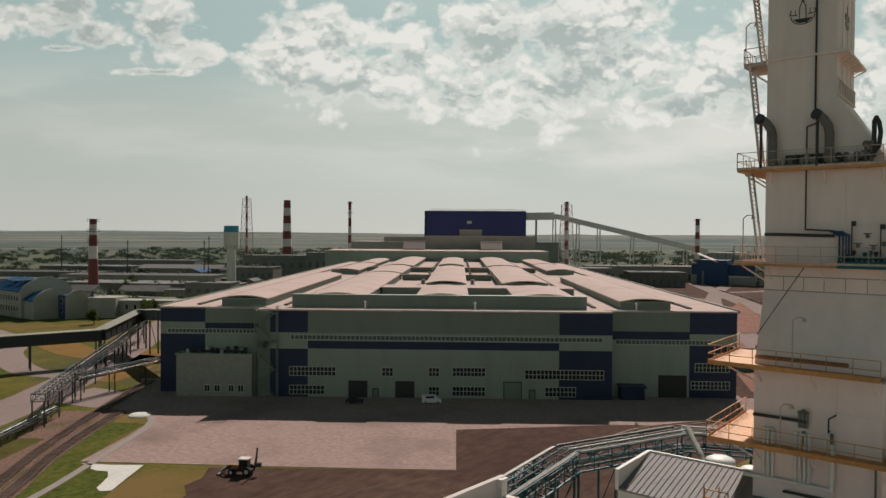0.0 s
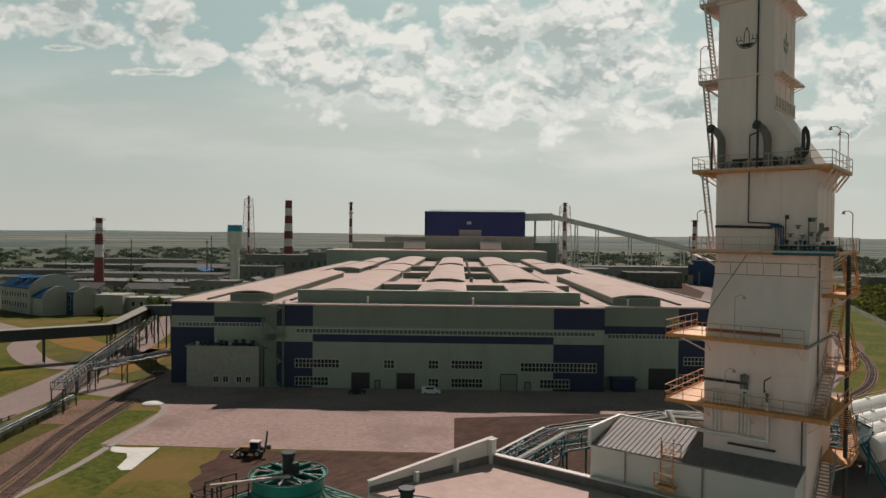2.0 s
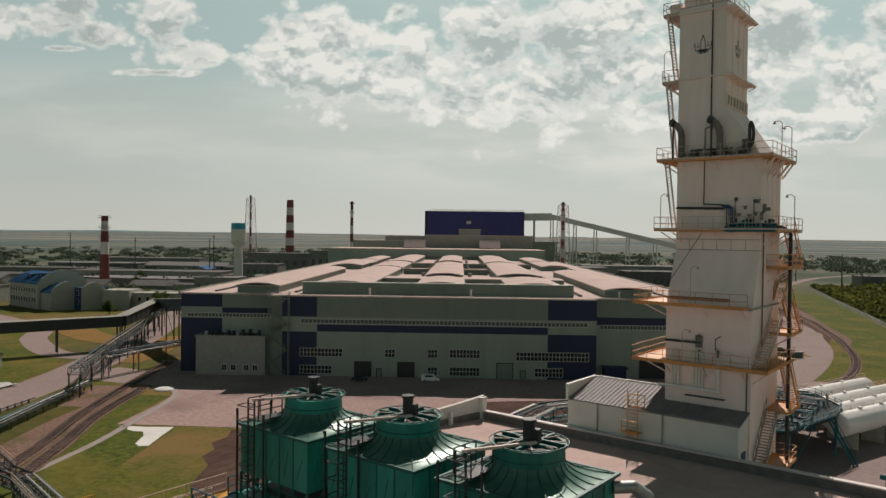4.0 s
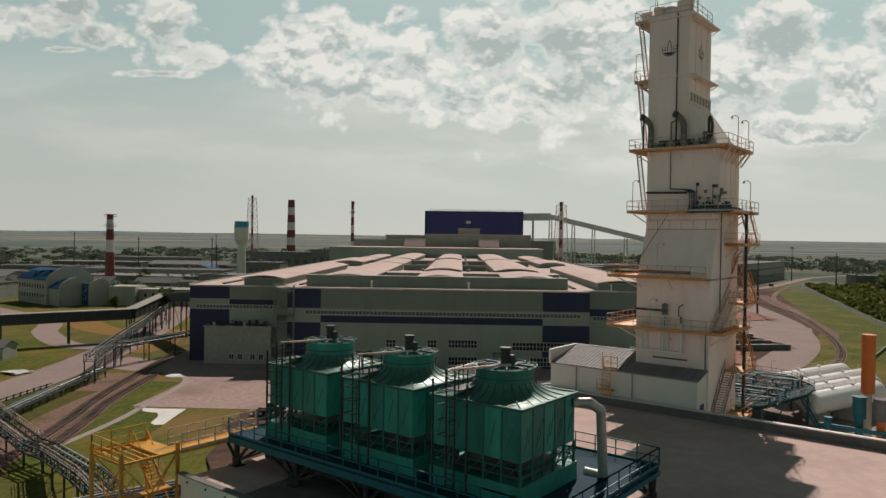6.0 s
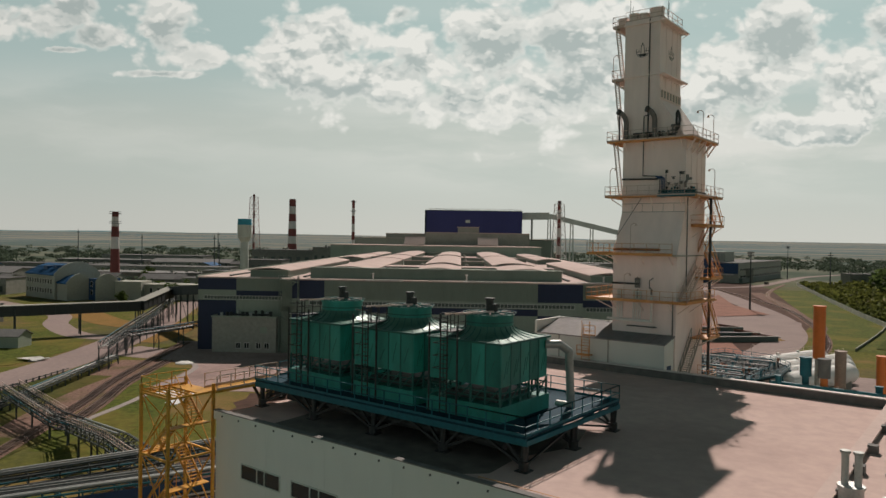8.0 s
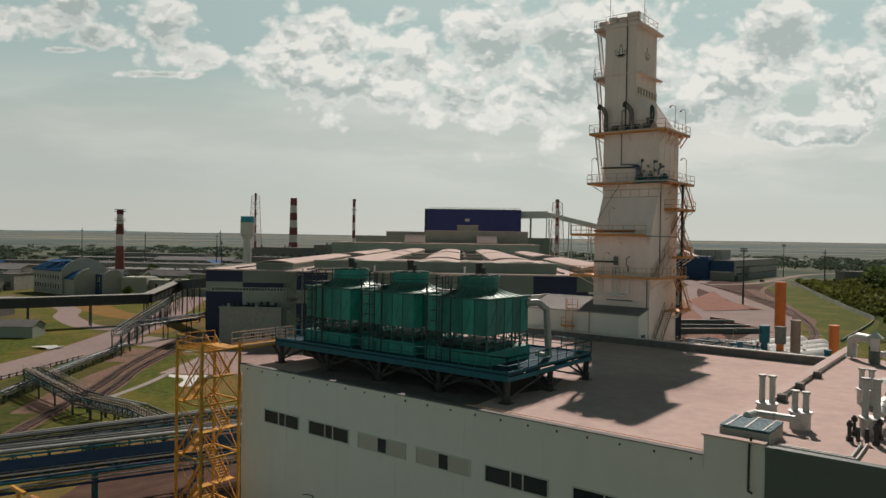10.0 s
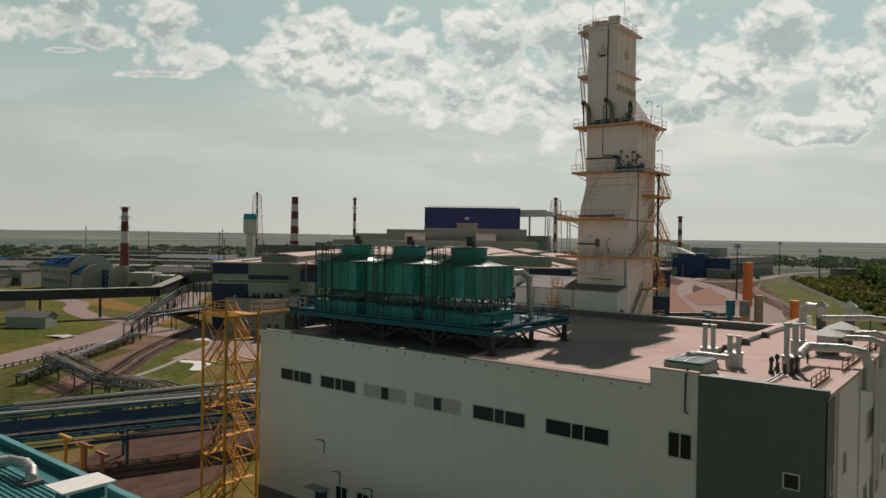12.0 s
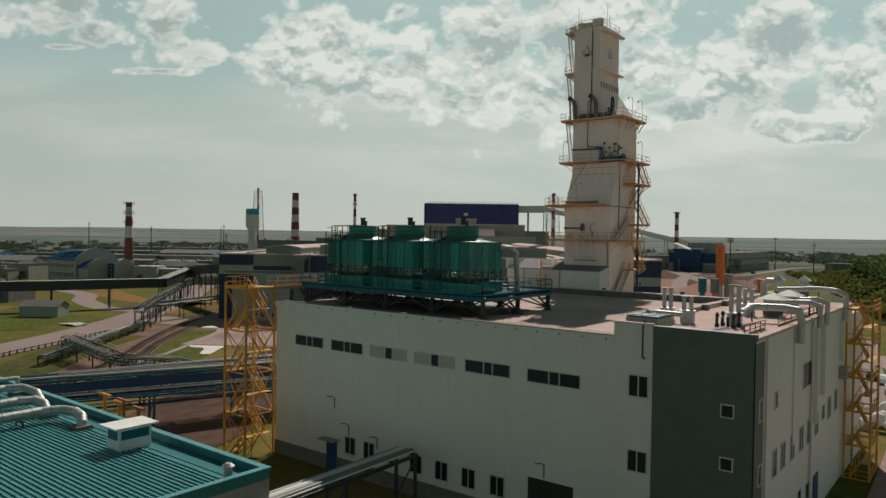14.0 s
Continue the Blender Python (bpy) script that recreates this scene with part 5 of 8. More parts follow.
def build_shed():
    t = thing("compressor_shed", (-8, 40, 5.2), "plain pale lean-to building at the tower's foot with a corrugated roof", "building")
    part("wall", M().box(-14.9, 38.1, 5.2, -0.2, 40.66, 24.8), WHITE_WALL, t, "pale wall panels")
    part("wall", M().box(-14.9, 40.66, 5.2, -7.06, 43.4, 24.8), WHITE_WALL, t, "pale wall panels")
    part("gable", M().prism([(38.1, 24.8), (40.66, 24.8), (40.66, 25.4)], -0.25, -0.2).xf(Matrix(((0, 0, 1, 0), (1, 0, 0, 0), (0, 1, 0, 0), (0, 0, 0, 1)))), WHITE_WALL, t)
    for xa, xb, yb in ((-14.8, -7.06, 43.3), (-7.06, -0.05, 40.64)):
        zb = 24.85 + (yb - 37.9) * 0.22
        part("roof", M().loft([[(xa, 37.9, 24.8), (xb, 37.9, 24.8), (xb, 37.9, 24.92), (xa, 37.9, 24.92)], [(xa, yb, zb - 0.05), (xb, yb, zb - 0.05), (xb, yb, zb + 0.07), (xa, yb, zb + 0.07)]]), SHED_ROOF, t, "grey corrugated metal roof")
    for i in range(38):
        x = -14.7 + 0.39 * i
        yb = 43.25 if x < -7.1 else 40.6
        part("roof_rib", M().beam((x, 37.9, 24.95), (x, yb, 24.95 + (yb - 37.9) * 0.22), 0.05, 0.06), SHED_ROOF, t)
    part("roof_rim", M().box(-15.05, 37.9, 24.8, -14.8, 43.5, 26.2).box(-14.8, 43.3, 24.8, -7.06, 43.5, 26.2), WHITE_WALL, t, "pale roof upstand")
    part("door", M().box(-0.22, 38.9, 20.2, -0.14, 39.9, 22.6), BLUE_PAINT, t, "blue steel door")
    for x in (-12, -6.2):
        part("downpipe", M().tube((x, 38.0, 21), (x, 38.0, 24.8), 0.06), CONC_WALL, t)
    lad = M()
    for k in (-0.45, 0.45):
        lad.beam((-8.6 + k, 37.6, 21), (-8.6 + k, 37.6, 26.6), 0.06)
    for z in np.arange(21.3, 26, 0.3):
        lad.beam((-9.05, 37.6, z), (-8.15, 37.6, z), 0.04)
    part("roof_ladder", lad, ORANGE_RAIL, t, "orange roof ladder")
    part("ladder_landing", M().box(-9.3, 37.0, 23.0, -7.9, 37.95, 23.08), ORANGE_RAIL, t)
    railing(t, [(-9.3, 37.0, 23.08), (-7.9, 37.0, 23.08)], ORANGE_RAIL, 1.0), railing(t, [(-9.2, 38.2, 25.0), (-7.8, 38.2, 25.0)], ORANGE_RAIL)


build_shed()

# ---- process building in front ----
BX0, BX1, BX2, BY1, BY2 = -20.0, 19.6, 29.6, 38.0, 38.0
GZ = 5.2


FRAME_DULL = material("weathered_frame", (0.50, 0.52, 0.47), 0.6, vary=0.08)


def framed_window(parent, x0, x1, z0, z1, cols, y=0.07, axis="x", mat=None, label="white-framed dark window"):
    """A window in the front wall (axis x) or the side wall (axis y)."""
    t, dep = 0.08, 0.07
    fr = M()

    def bar(a0, a1, c0, c1):
        if axis == "x":
            fr.box(a0, y - dep, c0, a1, y + 0.02, c1)
        else:
            fr.box(y - 0.02, a0, c0, y + dep, a1, c1)
    bar(x0 - t, x1 + t, z0 - t, z0), bar(x0 - t, x1 + t, z1, z1 + t), bar(x0 - t, x0, z0, z1), bar(x1, x1 + t, z0, z1)
    cuts = [x0 + (x1 - x0) * c for c in cols]
    for c in cuts[1:-1]:
        bar(c - t / 2, c + t / 2, z0, z1)
    w = part("window", fr, FRAME_DULL, parent, label)
    for k, (a, b) in enumerate(zip(cuts, cuts[1:])):
        glass = GLASS if k == 1 or not mat else mat
        a2, b2 = a + (t / 2 if a > x0 else 0), b - (t / 2 if b < x1 else 0)
        if axis == "x":
            part("pane", M().box(a2, y - 0.02, z0, b2, y + 0.01, z1), glass, w)
        else:
            part("pane", M().box(y - 0.01, a2, z0, y + 0.02, b2, z1), glass, w)
    return w


def build_process_building():
    t = thing("process_building", (0, 18, GZ), "large white-panelled process building with a flat pinkish roof and charcoal corner", "building")
    part("wall", M().box(BX0, 0.07, GZ - 0.5, BX1, BY1, 21.3), WHITE_WALL, t, "white wall panels")
    part("wall", M().box(BX1, 0.075, GZ - 0.5, BX2, BY2, 22.5), WHITE_WALL, t, "white wall panels")
    part("plinth", M().box(BX0 - 0.05, 0.0, GZ - 0.5, BX1 + 3, 0.07, 6.7), PLINTH, t, "dark grey plinth")
    part("charcoal_front", M().box(22.63, -0.03, GZ - 0.5, BX2 + 0.06, 0.08, 22.5), DARK_PANEL, t, "charcoal corner cladding")
    part("charcoal_side", M().box(BX2, -0.03, GZ - 0.5, BX2 + 0.06, 2.3, 22.3), DARK_PANEL, t, "charcoal corner cladding")
    for x in np.arange(BX0 + 6, 22, 6.0):
        part("panel_joint", M().box(x, 0.055, 6.7, x + 0.02, 0.07, 21.2), WHITE_WALL, t)
    # roofs
    part("roof", M().prism([(BX0, 0.3), (BX1, 0.3), (BX1, BY1), (-24.2, BY1), (-27.4, 26.0), (BX0, 26.0)], 21.3, 21.62), ROOF_FLAT, t, "flat pinkish roofing")
    part("wall", M().prism([(BX0, 26.0), (BX0, BY1), (-24.2, BY1), (-27.4, 26.0)], GZ - 0.5, 21.3), WHITE_WALL, t)
    part("roof", M().box(BX1 + 0.4, 0.4, 22.5, BX2 - 0.3, BY2 - 0.3, 22.66), ROOF_FLAT, t, "flat pinkish roofing")
    part("roof_edge", M().box(BX0 - 0.1, -0.08, 21.3, BX1, 0.3, 21.93), WHITE_WALL, t)
    part("coping", M().box(BX0 - 0.15, -0.12, 21.93, BX1, 0.36, 22.0), PLINTH, t, "dull metal coping")
    part("step_wall", M().box(BX1, 0.0, 21.3, 22.63, 0.4, 22.98).box(BX1, 0.4, 21.3, BX1 + 0.5, 45, 22.95), WHITE_WALL, t, "raised parapet")
    part("coping", M().box(BX1 - 0.1, -0.1, 22.98, 22.63, 0.45, 23.07).box(BX1 - 0.12, 0.45, 22.95, BX1 + 0.62, 45, 23.05), ROOF_PALE, t)
    part("coping", M().box(22.63, -0.1, 22.5, BX2 + 0.12, 0.4, 22.95), DARK_PANEL, t)
    part("coping", M().box(BX2 - 0.35, 0.4, 22.5, BX2 + 0.15, BY2, 22.72), ROOF_PALE, t)
    part("rear_parapet", M().box(-23.9, BY1 - 0.5, 21.6, BX1, BY1 - 0.15, 22.35), PLINTH, t, "dark rear parapet")
    part("coping", M().box(-24.1, BY1 - 0.6, 22.35, BX1, BY1 - 0.05, 22.45), CHALK, t, "pale coping")

    def screen(side0, side1, zb, z0, z1):
        ca, cb = Vector((-24.2, BY1, 0)), Vector((-27.4, 26.0, 0))
        n = Vector((12, -3.2, 0)).normalized()
        rows = []
        for c, z in ((ca, z0), (cb, z1)):
            p, q = c + n * side0, c + n * side1
            rows.append([(p.x, p.y, zb if zb else z - 0.1), (q.x, q.y, zb if zb else z - 0.1), (q.x, q.y, z), (p.x, p.y, z)])
        return M().loft(rows)
    part("screen_wall", screen(0.0, 0.25, 21.3, 23.7, 22.3), WHITE_WALL, t, "pale screen wall with a falling top edge")
    part("screen_foot", screen(0.25, 0.4, 21.5, 22.3, 21.95), PLINTH, t, "dark strip along the foot of the screen wall")
    part("coping", screen(-0.08, 0.33, 0, 23.8, 22.4), CHALK, t, "pale coping")
    part("end_post", M().box(-24.35, BY1 - 0.75, 21.6, -23.7, BY1 - 0.05, 23.62).box(-24.42, BY1 - 0.82, 23.62, -23.63, BY1, 23.72), WHITE_WALL, t, "capped corner post")
    for k in (0.36, 0.68):
        x, y = -24.2 - 3.2 * k + 0.4, BY1 - 12 * k
        part("buttress", M().box(x, y - 0.15, 21.6, x + 0.35, y + 0.15, 23.0 - 0.9 * k).box(x - 0.04, y - 0.2, 23.0 - 0.9 * k, x + 0.4, y + 0.2, 23.08 - 0.9 * k), WHITE_WALL, t, "small capped pier")
    part("wall", M().box(BX1, BY2, GZ - 0.5, BX2, 45, 21.6), WHITE_WALL, t)
    # shade below the deck is put into this patch's dark colour
    deck_shade = [(-14.6, 0.5), (-10, 0.6), (1.5, 0.55), (3.4, 2.4), (3.0, 6.0), (4.6, 10.5), (3.2, 14.8), (-4, 16.6), (-12, 15.8), (-15.6, 13.9), (-16.2, 8.4), (-14.9, 4.2)]
    part("stained_roofing", M().prism(deck_shade, 21.6, 21.628), SHADE_ROOF, t, "roofing below the cooling towers with the deck's shade put into its dark colour")
    # roof edge rail
    railing(t, [(x, 0.45, 21.62) for x in (4, 8, 12, 16, 19.4)], ORANGE_RAIL, 0.45, gap=2.0, r=0.015)
    for x in np.arange(BX0 + 1, BX1, 2.0):
        part("bracket", M().box(x - 0.04, -0.16, 21.58, x + 0.04, 0.0, 21.70), DARK_STEEL, t)
    # strip windows; two have a bright reflection put into their pane colour
    for x0, x1, g in ((-16.75, -12.5, 0), (-11.2, -6.8, 0), (-5.7, -1.1, 1), (0.0, 4.5, 1), (5.8, 10.35, 0), (12.1, 16.8, 0)):
        framed_window(t, x0, x1, 17.5, 18.5, (0, 0.42, 0.62, 1), mat=GLASS_SKY if g else GLASS)
    for z0 in (17.65, 12.1):
        framed_window(t, 20.85, 22.25, z0, z0 + 1.5, (0, 0.5, 1))
    for z0 in (17.22, 13.6):
        framed_window(t, 27.55, 28.3, z0, z0 + 0.78, (0, 1), y=-0.03)
    for x in (-9.0, -6.4, -0.4, 2.6, 5.6, 8.6):
        framed_window(t, x, x + 1.35, 7.4, 9.0, (0, 0.5, 1))
    part("gate", M().box(12.3, 0.02, GZ, 16.4, 0.06, 9.7), DARK_STEEL, t, "dark roller gate")
    part("door", M().box(-11.7, -0.02, GZ, -10.2, 0.06, 8.3), BLUE_PAINT, t, "blue steel door")
    part("canopy", M().box(-12.1, -1.0, 8.4, -9.8, 0.07, 8.5), CONC_WALL, t)
    for x, z in ((-10.6, 12.6), (13.8, 10.9), (-4.6, 9.6), (-8.5, 10.2)):
        part("wall_lamp", M().path([(x, 0.05, z), (x, -0.5, z + 0.3), (x - 0.4, -0.7, z + 0.25)], 0.04, 6).beam((x, -0.02, z), (x, -0.02, z - 1.0), 0.06), DARK_STEEL, t)
    part("conduit", M().path([(21.9, 0.2, 23.2), (21.9, -0.15, 22.8), (21.9, -0.15, 20.6), (22.1, -0.15, 20.5)], 0.06, 6), DARK_STEEL, t)
    # side wall
    for y, z0, h, w in ((1.0, 17.0, 1.4, 0.8), (1.0, 12.6, 1.3, 0.8), (5.5, 17.1, 1.1, 0.7), (14.5, 17.1, 2.0, 3.2), (22.5, 18.2, 1.0, 0.8), (5.2, 12.1, 1.9, 1.1), (7.6, 12.1, 1.9, 1.2), (10.6, 12.1, 1.9, 1.2), (13.7, 12.1, 1.9, 1.3), (16.6, 12.1, 1.9, 1.3), (19.7, 12.2, 1.9, 1.2), (25.3, 12.6, 1.9, 1.3), (28.6, 12.8, 1.9, 1.2), (22.6, 13.0, 1.2, 1.0), (10.5, 7.0, 1.8, 1.1), (13.5, 7.0, 1.8, 1.1), (16.4, 6.8, 1.8, 1.1)):
        framed_window(t, y, y + w, z0, z0 + h, (0, 0.5, 1) if w > 1.1 else (0, 1), y=BX2 + (0.06 if y < 2.3 else 0.0), axis="y")
    part("downpipe", M().tube((BX2 + 0.15, 2.6, GZ), (BX2 + 0.15, 2.6, 22.5), 0.08).tube((BX2 + 0.15, 17.4, GZ), (BX2 + 0.15, 17.4, 22.5), 0.1), CHALK, t)
    part("door", M().box(BX2, 19.4, GZ, BX2 + 0.08, 21.3, 8.6), BLUE_PAINT, t, "blue double door")
    part("air_conditioner", M().box(BX2, 30.5, 15.6, BX2 + 0.7, 31.6, 16.8), CONC_WALL, t)
    return t


# pale base colour in place of mirrored sky
GLASS_SKY = glass_material("sky_painted_glass", (0.42, 0.40, 0.35), 0.12)
build_process_building()

# ---- cooling towers on the roof ----


def build_cooling_tower(x0, y0):
    w = 5.6
    x1, y1 = x0 + w, y0 + w
    cx, cy = (x0 + x1) / 2, (y0 + y1) / 2
    t = thing("cooling_tower", (cx, cy, 23.75), "green sheet-metal cooling tower with a round fan cylinder", "cooling tower", "cooling towers on the roof")
    part("basin", M().box(x0 - 0.15, y0 - 0.15, 23.75, x1 + 0.15, y1 + 0.15, 24.75), GREEN_SHEET, t, "green water basin")
    part("fill", M().box(x0 + 0.8, y0 + 0.8, 24.75, x1 - 0.8, y1 - 0.8, 25.1), DARK_STEEL, t)
    fr = M()
    for x in np.linspace(x0, x1, 6):
        for y in np.linspace(y0, y1, 6):
            if x in (x0, x1) or y in (y0, y1):
                fr.beam((x, y, 24.7), (x, y, 25.95), 0.12)
    for z in (25.15, 25.55):
        for a, b in (((x0, y0), (x1, y0)), ((x1, y0), (x1, y1)), ((x1, y1), (x0, y1)), ((x0, y1), (x0, y0))):
            fr.beam((*a, z), (*b, z), 0.07)
            n = 5
            for i in range(n):
                p, q = Vector((*a, 24.75)).lerp(Vector((*b, 24.75)), i / n), Vector((*a, 25.9)).lerp(Vector((*b, 25.9)), (i + 1) / n)
                if z < 25.2:
                    fr.beam(p, q, 0.06)
    part("inlet_frame", fr, GREEN_DARK, t, "dark open inlet frame")
    part("casing_core", M().box(x0 + 0.06, y0 + 0.06, 25.9, x1 - 0.06, y1 - 0.06, 28.6), GREEN_DARK, t)
    n = 5
    s = w / n
    for i in range(n):
        for (ax, ay, bx, by) in ((x0 + s * i, y0, x0 + s * (i + 1), y0), (x1, y0 + s * i, x1, y0 + s * (i + 1)), (x0 + s * i, y1, x0 + s * (i + 1), y1), (x0, y0 + s * i, x0, y0 + s * (i + 1))):
            g = 0.025
            if ay == by:
                pan = part("casing_panel", M().box(ax + g, ay - 0.03, 25.92, bx - g, ay + 0.07, 28.58), GREEN_SHEET, t)
                if ay == y0:
                    part("pressed_rib", M().beam((ax + 0.3 + 0.1 * (i % 2), ay - 0.035, 26.5), (bx - 0.4, ay - 0.035, 27.9 - 0.3 * (i % 3)), 0.03), GREEN_DARK, pan)
                if i:
                    part("casing_batten", M().box(ax - 0.04, ay - 0.06, 25.9, ax + 0.04, ay + 0.06, 28.6), GREEN_DARK, t)
            else:
                pan = part("casing_panel", M().box(ax - 0.07 if ax == x1 else ax - 0.03, ay + g, 25.92, ax + 0.03 if ax == x1 else ax + 0.07, by - g, 28.58), GREEN_SHEET, t)
                if ax == x1:
                    for q in (0, 0.3):
                        part("pressed_rib", M().beam((ax + 0.035, ay + 0.35 + q, 26.4 + q), (ax + 0.035, ay + 0.65 + q, 27.5 + q), 0.03), GREEN_DARK, pan)
                if i:
                    part("casing_batten", M().box(ax - 0.06, ay - 0.04, 25.9, ax + 0.06, ay + 0.04, 28.6), GREEN_DARK, t)
    # curved lid from the square edge to the round stack
    k, r, rise = 48, 1.6, 0.8
    rings = []
    def lid_point(b, u, up=0.0):
        ca, sa, th = math.cos(b), math.sin(b), u * math.pi / 2
        sq = (w / 2 + 0.18) / max(abs(ca), abs(sa))
        rad = r + (sq - r) * (1 - math.sin(th)) ** 0.9
        return (cx + ca * rad, cy + sa * rad, 28.62 + up + 0.25 * u + (rise - 0.25) * (1 - math.cos(th)))
    for j in range(9):
        rings.append([lid_point(2 * math.pi * (i + 0.5) / k, j / 8) for i in range(k)])
    part("lid", M().loft(rings, caps=False, smooth=True), GREEN_TOP, t, "dark green curved sheet lid")
    part("lid_edge", M().box(x0 - 0.2, y0 - 0.2, 28.54, x1 + 0.2, y0 - 0.05, 28.68).box(x0 - 0.2, y1 + 0.05, 28.54, x1 + 0.2, y1 + 0.2, 28.68).box(x0 - 0.2, y0 - 0.05, 28.54, x0 - 0.05, y1 + 0.05, 28.68).box(x1 + 0.05, y0 - 0.05, 28.54, x1 + 0.2, y1 + 0.05, 28.68), GREEN_DARK, t)
    for i in range(24):
        b = 2 * math.pi * i / 24
        pts = [Vector(lid_point(b, j / 7, 0.015)) for j in range(8)]
        m = M()
        for p, q in zip(pts, pts[1:]):
            m.beam(p, q, 0.035, 0.05)
        part("lid_seam", m, GREEN_DARK, t)
    wall = M()
    ring = [(r, 29.35), (r, 30.05), (r + 0.07, 30.05), (r + 0.07, 30.15), (r - 0.06, 30.15), (r - 0.06, 29.2)]
    wall.loft([[(cx + a * math.cos(2 * math.pi * i / k), cy + a * math.sin(2 * math.pi * i / k), z) for i in range(k)] for a, z in ring], caps=False)
    st = part("fan_cylinder", wall, GREEN_SHEET, t, "round flared green fan cylinder")
    part("cylinder_band", M().tube((cx, cy, 29.6), (cx, cy, 29.67), r + 0.03, seg=48, caps=False), GREEN_DARK, st)
    part("ring_rail", M().loft([[(cx + a * math.cos(2 * math.pi * i / k), cy + a * math.sin(2 * math.pi * i / k), z) for i in range(k)] for a, z in ((r + 0.14, 30.2), (r + 0.18, 30.2), (r + 0.18, 30.25), (r + 0.14, 30.25), (r + 0.14, 30.2))], caps=False), GREEN_DARK, st, "thin dark guard ring")
    hub = part("fan_hub", M().tube((cx, cy, 29.3), (cx, cy, 29.8), 0.3), DARK_STEEL, t)
    for i in range(6):
        a = math.pi * i / 3
        d, s2 = Vector((math.cos(a), math.sin(a), 0)), Vector((-math.sin(a), math.cos(a), 0))
        c = Vector((cx, cy, 29.6))
        v = [c + d * u + s2 * sd * (0.18 + 0.1 * u) + Vector((0, 0, sd * 0.1 + h)) for h in (-0.02, 0.02) for u, sd in ((0.25, -1), (1.45, -1), (1.45, 1), (0.25, 1))]
        part("fan_blade", M().add(v, [(3, 2, 1, 0), (4, 5, 6, 7), (0, 1, 5, 4), (1, 2, 6, 5), (2, 3, 7, 6), (3, 0, 4, 7)]), DARK_STEEL, hub)
    part("stack_floor", M().tube((cx, cy, 29.1), (cx, cy, 29.2), r - 0.1, seg=32), DARK_STEEL, t)
    beams = M()
    for off in (-0.35, 0.35):
        beams.beam((cx - r, cy + off, 30.2), (cx + r, cy + off, 30.2), 0.12, 0.16)
        beams.beam((cx + off, cy - r, 30.2), (cx + off, cy + r, 30.2), 0.12, 0.16)
    part("support_beam", beams, GREEN_DARK, t)
    for a in (0.5, 1.1, 2.2, 2.8):
        part("guard_bar", M().beam((cx - r * math.cos(a), cy - r * math.sin(a), 30.24), (cx + r * math.cos(a), cy + r * math.sin(a), 30.24), 0.05), PALE_RAIL, t)
    part("motor", M().tube((cx, cy, 30.2), (cx, cy, 31.05), 0.27, seg=14).tube((cx, cy, 31.05), (cx, cy, 31.18), 0.33, seg=14).box(cx + 0.2, cy - 0.15, 30.3, cx + 0.55, cy + 0.15, 30.8), DARK_STEEL, t, "black fan motor")
    # access mast, ladder and catwalk on the near side
    lad = M()
    for kx in (1.2, 1.75):
        lad.beam((x0 + kx, y0 - 0.45, 23.8), (x0 + kx, y0 - 0.45, 30.2), 0.07)
    for z in np.arange(24, 30.2, 0.3):
        lad.beam((x0 + 1.2, y0 - 0.45, z), (x0 + 1.75, y0 - 0.45, z), 0.04)
    for z in np.arange(26, 30.2, 0.8):
        for a0, a1 in (((1.1, -0.45), (1.1, -1.1)), ((1.1, -1.1), (1.85, -1.1)), ((1.85, -1.1), (1.85, -0.45))):
            lad.beam((x0 + a0[0], y0 + a0[1], z), (x0 + a1[0], y0 + a1[1], z), 0.04)
    part("ladder", lad, DARK_STEEL, t, "dark caged ladder")
    part("catwalk", M().box(x0 + 1.0, y0 - 0.3, 29.05, x0 + 1.9, cy - r + 0.2, 29.11), DARK_STEEL, t)
    for kx in (1.0, 1.9):
        part("catwalk_rail", rail_mesh([(x0 + kx, y0 - 0.3, 29.11), (x0 + kx, cy - r + 0.1, 29.11)], 1.1, 0.9, 0.025), DARK_STEEL, t)
    part("access_beam", M().beam((x0 + 1.5, y0 - 0.4, 30.2), (cx + 0.6, cy - 0.4, 30.32), 0.14, 0.12), PALE_RAIL, t, "pale access beam to the fan")
    for kx in (0.3, 2.6):
        part("mast", M().beam((x0 + kx, y0 - 0.5, 23.8), (x0 + kx, y0 - 0.5, 29.6), 0.09), DARK_STEEL, t, "dark upright pipe mast")
    return t


first = build_cooling_tower(2.15 - 5.6, 5.2)
for k in (1, 2):
    copy_thing(first, Matrix.Translation(first.location + Vector((-7.1 * k, 0, 0))))

# ---- cooling tower deck ----


DECK_BLUE = material("dark_blue_grating", (0.014, 0.045, 0.065), 0.8, vary=0.4, grain=4, spec=0.1)


